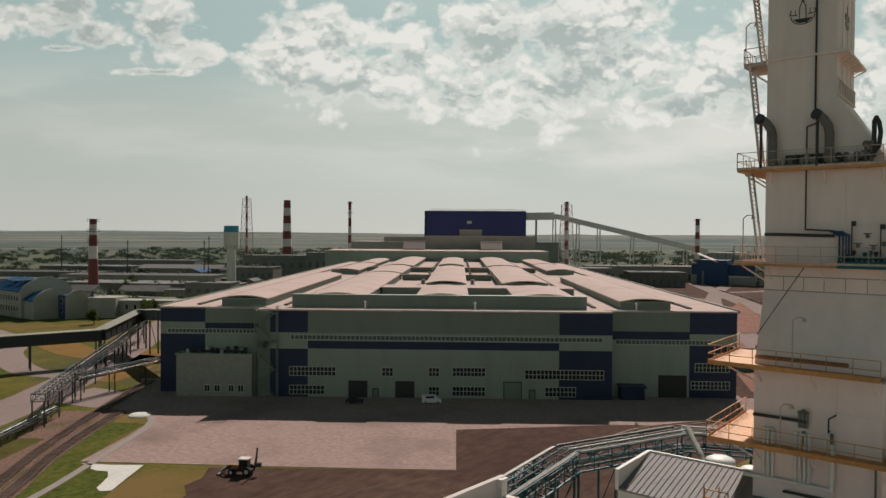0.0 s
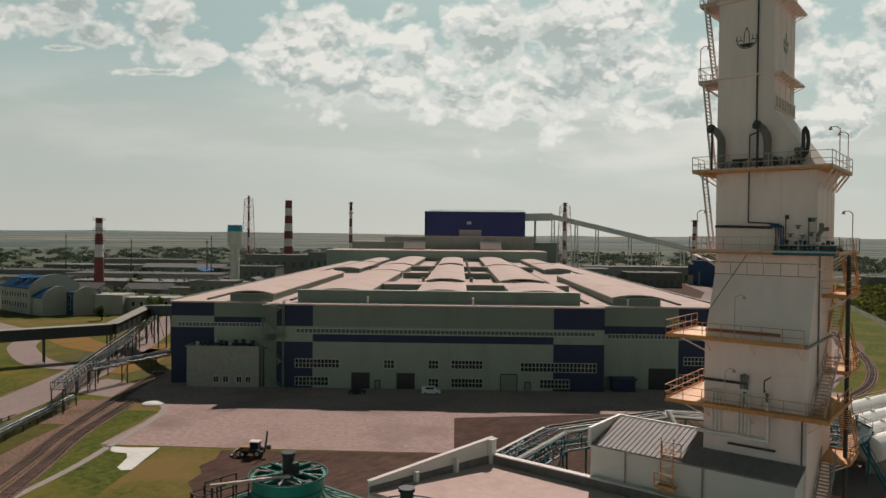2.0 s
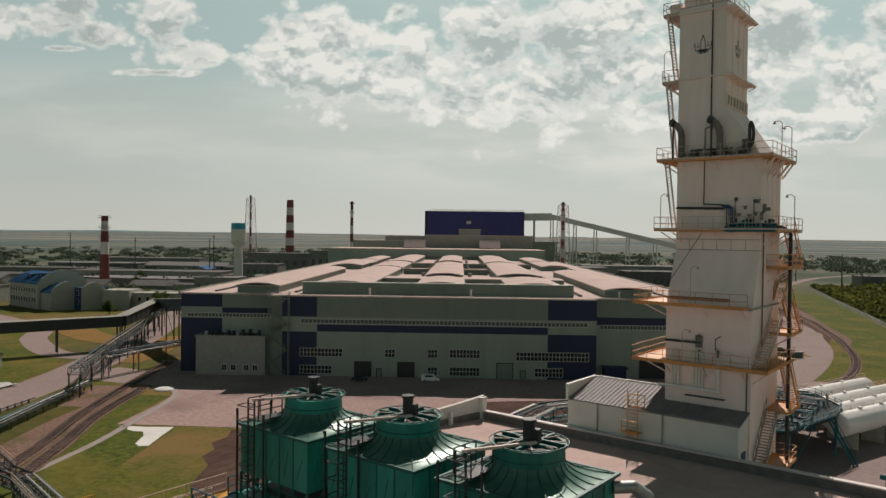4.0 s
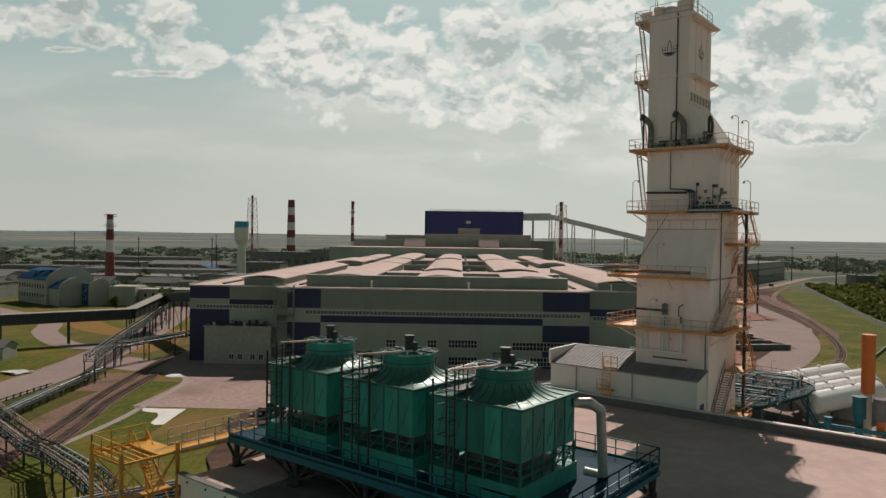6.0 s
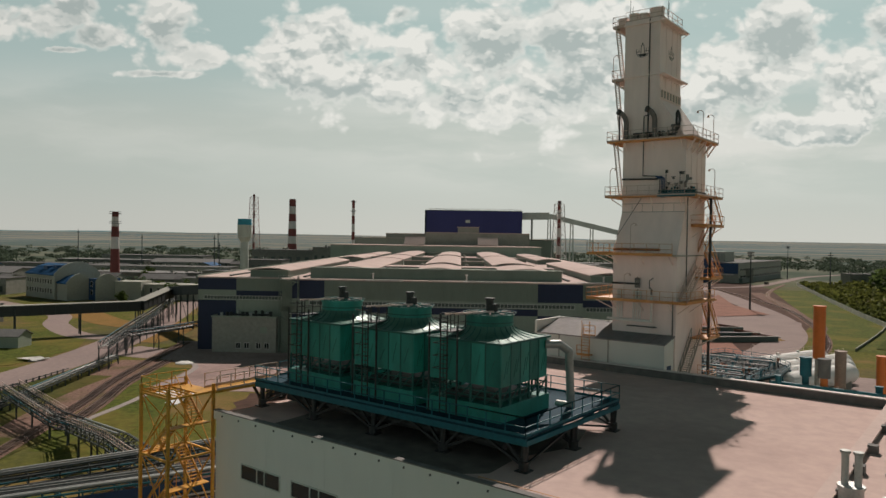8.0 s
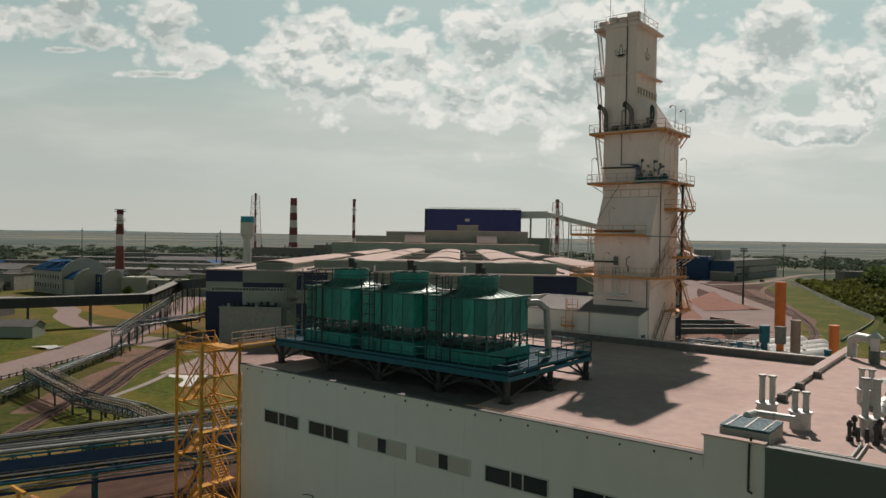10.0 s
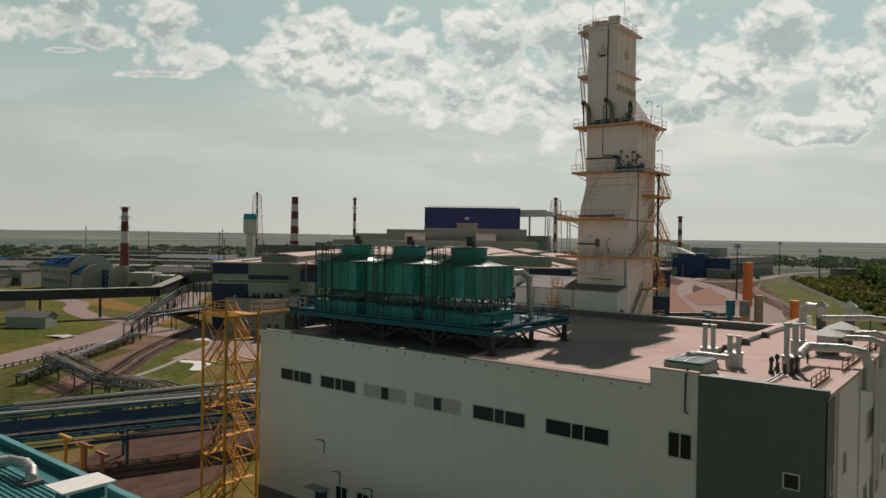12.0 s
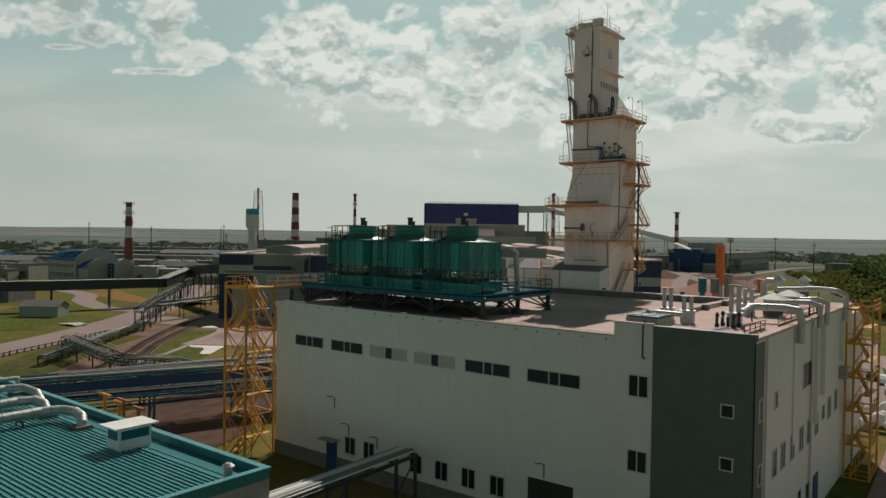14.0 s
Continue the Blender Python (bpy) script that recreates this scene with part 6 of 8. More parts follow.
def build_deck():
    t = thing("steel_deck", (-7.5, 9.5, 21.62), "dark teal steel deck on legs carrying the cooling towers", "platform")
    part("grating", M().box(-20, 3.6, 23.6, 5.0, 16.2, 23.75), DECK_BLUE, t, "dark blue floor grating")
    fr = M()
    for y in (3.7, 8.0, 12.2, 16.1):
        fr.beam((-20, y, 23.4), (5, y, 23.4), 0.25, 0.4)
    for x in np.arange(-20, 5.1, 3.57):
        fr.beam((x, 3.6, 23.35), (x, 16.2, 23.35), 0.2, 0.3)
    part("deck_frame", fr, TEAL, t)
    for x in (-19.6, -13.5, -7.4, -1.3, 4.7):
        for y in (4.0, 10, 15.9):
            m = M().tube((x, y, 21.62), (x, y, 23.3), 0.2).tube((x, y, 21.62), (x, y, 22.2), 0.32).box(x - 0.4, y - 0.4, 21.6, x + 0.4, y + 0.4, 21.7)
            leg = part("leg", m, DARK_STEEL, t)
            part("brace", M().beam((x - 0.1, y, 22.0), (x - 1.4, y, 23.3), 0.16).beam((x + 0.1, y, 22.0), (x + 1.4 if x < 4 else x + 0.2, y, 23.3), 0.16), DARK_STEEL, leg)
    for y in (4.0, 10, 15.9):
        for xa, xb in ((-19.6, -13.5), (-13.5, -7.4), (-7.4, -1.3), (-1.3, 4.7)):
            part("brace", M().beam((xa, y, 21.9), ((xa + xb) / 2, y, 23.2), 0.14), DARK_STEEL, t)
            part("brace", M().beam((xb, y, 21.9), ((xa + xb) / 2, y, 23.2), 0.14), DARK_STEEL, t)
    for x in (-19.6, -13.5, -7.4, -1.3, 4.7):
        part("brace", M().beam((x, 4, 21.9), (x, 10, 23.2), 0.12), DARK_STEEL, t)
        part("brace", M().beam((x, 10, 23.2), (x, 15.9, 21.9), 0.12), DARK_STEEL, t)
    for pts in ([(-20, 3.6, 23.75), (5, 3.6, 23.75)], [(5, 3.6, 23.75), (5, 16.2, 23.75)], [(5, 16.2, 23.75), (-20, 16.2, 23.75)], [(-20, 16.2, 23.75), (-20, 6, 23.75)]):
        railing(t, pts, TEAL, 1.1)
    # sunlight along the top rail is put into its pale colour
    part("handrail", M().beam((1, 3.6, 24.85), (5, 3.6, 24.85), 0.06).beam((5, 3.6, 24.85), (5, 16.2, 24.85), 0.06), PALE_RAIL, t, "handrail with sunlight put into its pale colour")
    part("outlet_pipe", M().path([(2.2, 12.2, 23.8), (3.3, 12.2, 23.8), (3.3, 11.8, 27.6), (2.9, 11.2, 28.1), (2.2, 10.5, 28.1)], 0.28, 12), PIPE, t, "pale vertical pipe")
    part("return_pipe", M().path([(-17, 4.6, 22.7), (3, 4.6, 22.7)], 0.3, 12), DARK_STEEL, t)


build_deck()


def lattice_stair(t, x0, y0, x1, y1, z0, z1, levels, mat, braced=True):
    """A braced stair tower: posts, braces, landings and flights as parts."""
    for x in (x0, x1):
        for y in (y0, y1):
            part("post", M().beam((x, y, z0), (x, y, z1 + 0.6), 0.2), mat, t)
    h = (z1 - z0) / levels
    for i in range(levels):
        a, b = z0 + h * i, z0 + h * (i + 1)
        for p, q in (((x0, y0), (x1, y0)), ((x1, y0), (x1, y1)), ((x1, y1), (x0, y1)), ((x0, y1), (x0, y0))):
            part("ring_beam", M().beam((*p, b), (*q, b), 0.14), mat, t)
            if braced:
                part("brace", M().beam((*p, a), (*q, b), 0.07), mat, t)
                part("brace", M().beam((*q, a), (*p, b), 0.07), mat, t)
        st = M()
        w = (x1 - x0)
        stair_flight(st, (x0 + 0.5, y0 + 0.8, a), (x1 - 0.9, y0 + 0.8, a + h / 2), 0.9, (0, 1, 0), 0.19)
        st.box(x1 - 0.9, y0 + 0.2, a + h / 2 - 0.06, x1 - 0.1, y1 - 0.2, a + h / 2)
        stair_flight(st, (x1 - 0.9, y1 - 0.8, a + h / 2), (x0 + 0.5, y1 - 0.8, b), 0.9, (0, 1, 0), 0.19)
        st.box(x0 + 0.1, y0 + 0.2, b - 0.06, x0 + 0.6, y1 - 0.2, b)
        part("flight", st, mat, t)


def build_yellow_stair():
    t = thing("stair_tower", (-22.1, -1.8, GZ), "yellow steel lattice stair tower at the building's corner", "stair tower")
    lattice_stair(t, -24.0, -3.7, -20.3, 0.0, GZ, 23.3, 4, YELLOW)
    part("top_landing", M().box(-24.1, -1.3, 23.3, -20.2, 0.1, 23.4), YELLOW, t)
    for y in (-3.3, -2.8, -2.3, -1.8):
        part("landing_bar", M().beam((-24.0, y, 23.35), (-20.3, y, 23.35), 0.08), YELLOW, t)
    railing(t, [(-20.2, -3.7, 23.4), (-24, -3.7, 23.4), (-24, 0, 23.4)], YELLOW)
    part("bridge", M().box(-21.6, 0.1, 23.2, -20.0, 7.0, 23.4), YELLOW, t, "yellow gangway")
    railing(t, [(-21.6, 0.1, 23.4), (-21.6, 7.0, 23.4)], PALE_RAIL), railing(t, [(-20.0, 0.1, 23.4), (-20.0, 5.0, 23.4)], PALE_RAIL)


build_yellow_stair()


def build_side_stair():
    t = thing("fire_escape", (31.6, 36.5, GZ), "yellow steel fire escape on the building's side wall", "stair tower")
    lattice_stair(t, 29.9, 32.6, 32.2, 37.6, GZ, 22.4, 5, YELLOW, False)
    for i in range(6):
        z = GZ + 3.44 * i
        railing(t, [(29.9, 32.6, z), (32.2, 32.6, z), (32.2, 37.6, z)], YELLOW, 1.0)


build_side_stair()

# ---- plant on the upper roof ----
RZ = 22.66
HOOD_CAP = material("grey_green_cap", (0.42, 0.46, 0.41), 0.6, vary=0.1, grain=3, stain=0.3)


def vent_pair(x, y, h, label):
    t = thing("roof_vent", (x, y, RZ), label, "roof vent", "roof vents")
    part("drum", M().tube((x, y, RZ), (x, y, RZ + 0.9), 0.55, seg=18).tube((x, y, RZ + 0.9), (x, y, RZ + 1.0), 0.62, seg=18), FOIL, t)
    for k in (-0.28, 0.28):
        p = part("stub_pipe", M().tube((x + k, y, RZ + 0.9), (x + k, y, RZ + h), 0.17, seg=12), FOIL, t, "foil-wrapped pipe")
        part("cap", M().tube((x + k, y, RZ + h), (x + k, y, RZ + h + 0.12), 0.24, seg=12), PIPE, p)
    return t


def hood(x, y, w, h):
    t = thing("roof_hood", (x, y, RZ), "square white roof ventilator with a pyramid cap", "roof vent", "roof hoods")
    part("curb", M().tube((x, y, RZ), (x, y, RZ + h * 0.5), w * 0.42, w * 0.46, 20), DARK_PANEL, t, "dark round base")
    part("louvre", M().box(x - w * 0.33, y - w * 0.33, RZ + h * 0.5, x + w * 0.33, y + w * 0.33, RZ + h), FOIL, t)
    q = w * 0.62
    part("pyramid_cap", M().loft([[(x - q, y - q, RZ + h), (x + q, y - q, RZ + h), (x + q, y + q, RZ + h), (x - q, y + q, RZ + h)], [(x - 0.06, y - 0.06, RZ + h + 0.55), (x + 0.06, y - 0.06, RZ + h + 0.55), (x + 0.06, y + 0.06, RZ + h + 0.55), (x - 0.06, y + 0.06, RZ + h + 0.55)]]), HOOD_CAP, t, "pale pyramid cap")
    return t


def roof_duct(pts, r, label):
    t = thing("roof_duct", (pts[0][0], pts[0][1], RZ), label, "duct", "roof ducts")
    part("pipe", M().path(pts, r, 14), FOIL, t)
    run = Vector((0, 0, 0))
    for p, q in zip(pts, pts[1:]):
        p, q = Vector(p), Vector(q)
        n = int((q - p).length / 0.9)
        for i in range(1, n):
            c = p.lerp(q, i / n)
            d = (q - p).normalized() * 0.05
            part("band", M().tube(c - d, c + d, r + 0.03, seg=14), PIPE, t)
    for p in pts[1:-1:2]:
        if p[2] > RZ + 0.3 and p[0] < BX2:
            part("stand", M().beam((p[0], p[1], RZ), (p[0], p[1], p[2] - r), 0.1), DARK_STEEL, t)
    return t


def build_roof_plant():
    t = thing("condenser_unit", (21.2, 2.0, RZ), "low grey unit with a teal slatted top", "air conditioner")
    part("case", M().box(20.15, 0.8, RZ, 22.6, 3.6, RZ + 0.7), CONC_WALL, t)
    for i in range(14):
        y = 0.85 + 0.2 * i
        part("slat", M().box(20.15, y, RZ + 0.75, 22.65, y + 0.12, RZ + 0.83), TEAL, t)
    for x in (20.5, 21.4, 22.3):
        part("slat_bar", M().box(x - 0.03, 0.8, RZ + 0.83, x + 0.03, 3.6, RZ + 0.87), PIPE, t)
    vent_pair(20.9, 7.2, 2.5, "foil-wrapped drum with twin stub pipes")
    vent_pair(22.9, 6.2, 2.0, "pair of foil-wrapped vent stubs on a drum")
    vent_pair(26.2, 7.2, 3.0, "tall foil-wrapped twin vents in a steel stand")
    vent_pair(24.8, 16, 2.2, "pair of foil-wrapped vent stubs on a drum")
    hood(26.6, 17.0, 1.9, 1.5), hood(26.6, 22.7, 1.9, 1.5), hood(22.9, 34.8, 1.0, 2.3), hood(25.1, 36.4, 1.1, 2.3)
    roof_duct([(20.8, 3.4, RZ + 0.9), (20.8, 5.0, RZ + 0.75), (22.9, 5.0, RZ + 0.75)], 0.2, "foil-wrapped duct beside the unit")
    roof_duct([(26.4, 8.4, RZ + 0.9), (26.4, 11.2, RZ + 1.2), (28.6, 11.6, RZ + 1.25), (29.8, 11.6, RZ + 1.1), (30.0, 11.6, RZ + 0.3), (30.0, 11.6, 21.2)], 0.3, "thick foil-wrapped duct bending down the wall")
    roof_duct([(27.4, 18.5, RZ + 1.2), (29.2, 18.5, RZ + 1.3), (30.05, 18.5, RZ + 1.0), (30.0, 18.5, 21.8)], 0.22, "foil-wrapped duct bending down the wall")
    roof_duct([(27.4, 21.6, RZ + 1.2), (29.2, 21.6, RZ + 1.4), (30.05, 21.6, RZ + 1.1), (30.0, 21.6, 21.8)], 0.22, "foil-wrapped duct bending down the wall")
    roof_duct([(24.0, 29.3, RZ + 1.6), (27.6, 30.8, RZ + 1.8), (29.3, 30.8, RZ + 1.7), (30.1, 30.8, RZ + 1.2), (30.0, 30.8, 21.4)], 0.26, "foil-wrapped duct bending over the roof edge")
    roof_duct([(20.8, 37, RZ + 0.2), (20.8, 37, RZ + 1.7), (21.4, 36.4, RZ + 2.1), (22.4, 35.4, RZ + 2.1), (22.9, 34.8, RZ + 1.6)], 0.38, "arched foil-wrapped duct on the roof")
    for y, w, z0, z1 in ((11.6, 1.3, 13.2, 21.3), (18.5, 0.35, 13.5, 21.9), (21.6, 0.35, 15.5, 21.9), (30.8, 0.4, 17.5, 21.5)):
        c = thing("wall_chase", (BX2, y, z0), "flat white duct chase fixed to the wall", "duct", "wall chases")
        part("casing", M().box(BX2, y - w / 2, z0, BX2 + 0.12 + 0.3 * (w < 1), y + w / 2, z1), WHITE_WALL, c)
    t = thing("pipe_stand", (25.9, 5.6, RZ), "dark steel stand with small valves", "pipe stand")
    for x, y in ((25.5, 5.2), (26.7, 5.2), (25.5, 6.6), (26.7, 6.6)):
        part("leg", M().tube((x, y, RZ), (x, y, RZ + 0.25), 0.18, seg=10).tube((x, y, RZ + 0.25), (x, y, RZ + 1.1), 0.09, seg=10).tube((x, y, RZ + 0.8), (x, y, RZ + 1.0), 0.16, seg=10), DARK_STEEL, t, "black valve post")
    for i in range(4):
        part("counterweight", M().tube((25.5 + 0.4 * i, 5.1, RZ + 0.05), (25.5 + 0.4 * i, 5.1, RZ + 0.8), 0.1), DARK_STEEL, t)
    t = thing("pipe_run", (23.5, 2.0, RZ), "pair of thin pipes lying along the roof", "pipe")
    for k in (0, 0.25):
        part("pipe", M().path([(22.8, 1.2 + k, RZ + 0.12), (26.4 - k, 1.2 + k, RZ + 0.12), (26.4 - k, 4.6, RZ + 0.12)], 0.06, 6), PIPE, t)
    t = thing("guard_rail", (28.4, 3, RZ), "rusty low guard rail on the roof edge", "railing")
    railing(t, [(28.6, 1.2, RZ), (28.6, 6.4, RZ)], RUST, 0.7), railing(t, [(28.9, 9, RZ), (28.9, 26, RZ)], RUST, 0.7, gap=2)
    for y in (3, 8, 13, 18, 24):
        b = thing("concrete_block", (20.5, y, RZ), "small dark block against the parapet", "block", "roof blocks")
        part("body", M().box(20.15, y - 0.3, RZ, 20.7, y + 0.3, RZ + 0.5), PLINTH, b)


build_roof_plant()


# ---- vents and tanks behind the building ----
def stack(x, y, r, z0, z1, mat, label, foot=None):
    t = thing("vent_stack", (x, y, GZ), label, "vent stack", "vent stacks")
    part("shell", M().tube((x, y, z0), (x, y, z1), r, seg=20), mat, t)
    part("rim", M().tube((x, y, z1 - 0.12), (x, y, z1 + 0.02), r + 0.06, seg=20), mat, t)
    part("foot", M().tube((x, y, GZ), (x, y, z0), r * 0.62, seg=16), foot or mat, t)
    return t


stack(10.9, 53.2, 0.60, 23.0, 28.6, ORANGE, "bright orange vent stack", PIPE)
stack(11.5, 44.0, 0.52, 22.5, 24.3, TEAL, "teal silencer drum on a pipe", TEAL)
stack(13.1, 44.0, 0.55, 22.5, 24.3, PLINTH, "grey-green silencer drum on an orange pipe", ORANGE)
stack(14.1, 46.2, 0.50, 20, 24.9, material("tan_paint", (0.30, 0.22, 0.175), 0.7), "tan silencer on a pipe")
stack(17.0, 50.8, 0.5, 16, 24.2, ORANGE, "short orange vent stack", ORANGE)
stack(9.4, 42.5, 0.28, 19, 22.5, TEAL, "slim teal painted vent post")
stack(17.6, 44.0, 0.3, 19, 22.3, TEAL, "slim teal painted vent post")
beam = thing("pipe_beam", (13, 43.4, GZ), "teal steel beam carrying the silencers", "beam")
part("girder", M().beam((8.6, 43.3, 21.6), (18.2, 43.3, 21.6), 0.25, 0.35), TEAL, beam)
for x in (9.1, 13.5, 17.6):
    part("post", M().beam((x, 43.3, GZ), (x, 43.3, 21.5), 0.25), TEAL, beam)
part("brace", M().beam((11.4, 43.3, 19.0), (13.6, 43.3, 21.4), 0.12).beam((13.6, 43.3, 19.0), (11.4, 43.3, 21.4), 0.12), TEAL, beam)


def storage_tank(ex, ey, length, r=1.95, zc=9.4):
    d = Vector((0.32, 0.947, 0)).normalized()
    a, b = Vector((ex, ey, zc)) - d * length, Vector((ex, ey, zc))
    t = thing("storage_tank", ((a.x + b.x) / 2, (a.y + b.y) / 2, GZ), "long white horizontal storage tank on saddles", "tank", "storage tanks")
    part("shell", M().tube(a, b, r, seg=28), WHITE_PAINT, t)
    for p, s in ((a, -1), (b, 1)):
        side = Vector((d.y, -d.x, 0))
        rings = []
        for j in range(6):
            u = j / 5 * math.pi / 2
            c = p + d * s * 0.9 * math.sin(u)
            rings.append([tuple(c + (side * math.cos(k * math.pi / 12) + Vector((0, 0, 1)) * math.sin(k * math.pi / 12)) * r * max(0.02, math.cos(u))) for k in range(24)])
        part("domed_end", M().loft(rings, smooth=True), WHITE_PAINT, t)
    for k in (0.12, 0.5, 0.88):
        c = a.lerp(b, k)
        part("saddle", M().box(c.x - 1.7, c.y - 0.3, GZ, c.x + 1.7, c.y + 0.3, zc - 1.2), CONC_WALL, t)
    for k in (0.3, 0.62):
        c = a.lerp(b, k)
        part("manhole", M().tube(c + Vector((0, 0, r - 0.1)), c + Vector((0, 0, r + 0.35)), 0.35, seg=14), WHITE_PAINT, t)
    part("top_rail", rail_mesh([a + Vector((0, 0, r)), b + Vector((0, 0, r))], 0.9, 3.5, 0.02), PALE_RAIL, t)
    return t


for ex, ey, ln in ((-6.8, 150.7, 24), (-1.6, 148, 26), (0.2, 140, 24), (1.8, 132.7, 22)):
    storage_tank(ex, ey, ln)


GRATING = material("dark_grating", (0.02, 0.035, 0.035), 0.8, vary=0.4, grain=5, spec=0.1)


def build_tank_decks():
    rnd = random.Random(12)
    z = 11.6
    t = thing("process_platform", (-12, 108, GZ), "teal steel platform crowded with pipes and valves", "platform")
    outline = [(-16, 88), (-8.5, 93), (-5, 108), (-5.5, 116), (-11, 124), (-21, 127), (-26, 112)]
    part("deck", M().prism(outline, z - 0.35, z), GRATING, t, "dark deck grating")
    for p, q in zip(outline, outline[1:] + outline[:1]):
        part("railing", rail_mesh([(*p, z), (*q, z)], 1.1, 2.2, 0.035, toe=0.25), TEAL, t)
        part("post", M().beam((*p, ground_height(*p) - 0.3), (*p, z - 0.3), 0.3), TEAL, t)
        c = ((p[0] + q[0]) / 2, (p[1] + q[1]) / 2)
        part("brace", M().beam((*p, ground_height(*p) + 0.3), (*c, z - 0.4), 0.14), TEAL, t)
    for i in range(26):
        y = 92 + 1.25 * i
        x0, x1 = -20 + rnd.uniform(-2, 4), -7.5 + rnd.uniform(-2, 1) - max(0, (y - 114) * 0.4)
        h = z + rnd.choice([0.35, 0.7, 1.1, 1.5])
        r = rnd.uniform(0.05, 0.16)
        part("pipe", M().path([(x0, y, z), (x0, y, h), (x1, y + rnd.uniform(-1, 1), h), (x1, y, z)], r, 8), rnd.choice([RACK_PIPE, TEAL, DARK_STEEL, TEAL, DARK_STEEL, TEAL]), t)
    for i in range(11):
        x = -19 + 1.1 * i
        part("pipe", M().path([(x, 96 + rnd.uniform(-2, 2), z + 0.55), (x + rnd.uniform(-1, 1), 120 - rnd.uniform(0, 8), z + 0.55)], rnd.uniform(0.06, 0.15), 8), rnd.choice([RACK_PIPE, TEAL, DARK_STEEL]), t)
    for i in range(34):
        x, y = rnd.uniform(-19, -7.5), rnd.uniform(96, 118)
        h = rnd.uniform(0.5, 1.5)
        part("valve", M().tube((x, y, z), (x, y, z + h), 0.09).ball((x, y, z + h), 0.24, 5, 8).tube((x - 0.3, y, z + h + 0.2), (x + 0.3, y, z + h + 0.2), 0.05), rnd.choice([TEAL, RACK_PIPE, RUST, DARK_STEEL, TEAL]), t)
    for x, y in ((-17, 100), (-9, 98), (-7, 112), (-14, 121)):
        goose_lamp(t, x, y, z, 3.0, 1)
    st = M()
    stair_flight(st, (-1.5, 104, GZ), (-5.6, 106, z), 0.9, (0.4, 1, 0))
    part("stair", st, TEAL, t, "steep teal stair")


build_tank_decks()


# ---- pipe bridges ----
def pipe_bridge(pts, width, depth, pipes, mat, label, leg_gap=9.0, trough=False, name="pipe_bridge", skins=None):
    """A truss on legs along a line of points at deck height, with pipes in it."""
    p0 = Vector(pts[0])
    t = thing(name, (p0.x, p0.y, ground_height(p0.x, p0.y)), label, "pipe bridge", "pipe bridges")
    rnd = random.Random(int(abs(p0.x * 7 + p0.y)))
    for p, q in zip(pts, pts[1:]):
        p, q = Vector(p), Vector(q)
        L = (q - p).length
        d = (q - p).normalized()
        s = Vector((d.y, -d.x, 0)).normalized()
        n = max(2, round(L / 3.0))
        for side in (-0.5, 0.5):
            o = s * width * side
            fr = M().beam(p + o, q + o, 0.22).beam(p + o + Vector((0, 0, depth)), q + o + Vector((0, 0, depth)), 0.18)
            for i in range(n):
                a, b = p.lerp(q, i / n) + o, p.lerp(q, (i + 1) / n) + o
                fr.beam(a, a + Vector((0, 0, depth)), 0.12)
                up = Vector((0, 0, depth))
                fr.beam(a + (up if i % 2 else Vector()), b + (Vector() if i % 2 else up), 0.1)
            part("truss", fr, mat, t)
        for i in range(n + 1):
            c = p.lerp(q, i / n)
            part("cross_beam", M().beam(c - s * width / 2, c + s * width / 2, 0.16), mat, t)
            part("cross_beam", M().beam(c - s * width / 2 + Vector((0, 0, depth)), c + s * width / 2 + Vector((0, 0, depth)), 0.12), mat, t)
        if trough:
            for side in (-0.55, 0.55):
                o = s * width * side
                part("side_sheet", M().beam(p + o + Vector((0, 0, depth / 2)), q + o + Vector((0, 0, depth / 2)), 0.06, depth), mat, t)
        for i in range(pipes):
            off = s * width * (-0.42 + 0.84 * (i + 0.5) / pipes)
            r = 0.06 + 0.10 * rnd.random()
            z = Vector((0, 0, (0.25 if i % 3 else depth + 0.1) + r))
            part("pipe", M().tube(p + off + z, q + off + z, r, seg=10), rnd.choice(skins or [PIPE, GREY_STEEL, RACK_PIPE, DARK_STEEL, TEAL]), t)
        k = max(1, round(L / leg_gap))
        for i in range(k + 1):
            c = p.lerp(q, i / k)
            g = ground_height(c.x, c.y)
            if c.z - g > 0.8:
                leg = M()
                for side in (-0.42, 0.42):
                    o = s * width * side
                    leg.beam((c.x + o.x, c.y + o.y, g - 0.2), c + o, 0.24)
                leg.beam((c.x - s.x * width * 0.42, c.y - s.y * width * 0.42, g + 0.4), c + s * width * 0.42 - Vector((0, 0, 0.3)), 0.1)
                part("trestle", leg, mat, t)
    return t


GREY_STEEL = material("grey_steelwork", (0.055, 0.065, 0.065), 0.6, 0.2, vary=0.25, grain=3)
pipe_bridge([(-120, 17, 1.6), (-135, 33, 1.6), (-148, 47.5, 1.7), (-163, 65, 1.8)], 2.2, 0.5, 6, GREY_STEEL, "low grey pipe rack beside the road with pale pipes", 6)
pipe_bridge([(-157, 59, 5.6), (-184, 80, 5.8), (-220, 109, 6.2), (-262, 142, 7.0)], 2.8, 1.6, 6, GREY_STEEL, "raised grey pipe bridge over the road", 12)
pipe_bridge([(-176, 76, 5.2), (-184, 106, 5.4)], 2.4, 1.2, 4, GREY_STEEL, "short grey pipe bridge to the hall", 10)
pipe_bridge([(-128, 26, 3.4), (-101, 23.6, 2.4), (-95, 24, 2.4), (-69, 17.5, 6.0), (-52, 13, 7.4)], 3.2, 1.4, 8, GREY_STEEL, "long grey pipe bridge with railings crossing the tracks", 9)
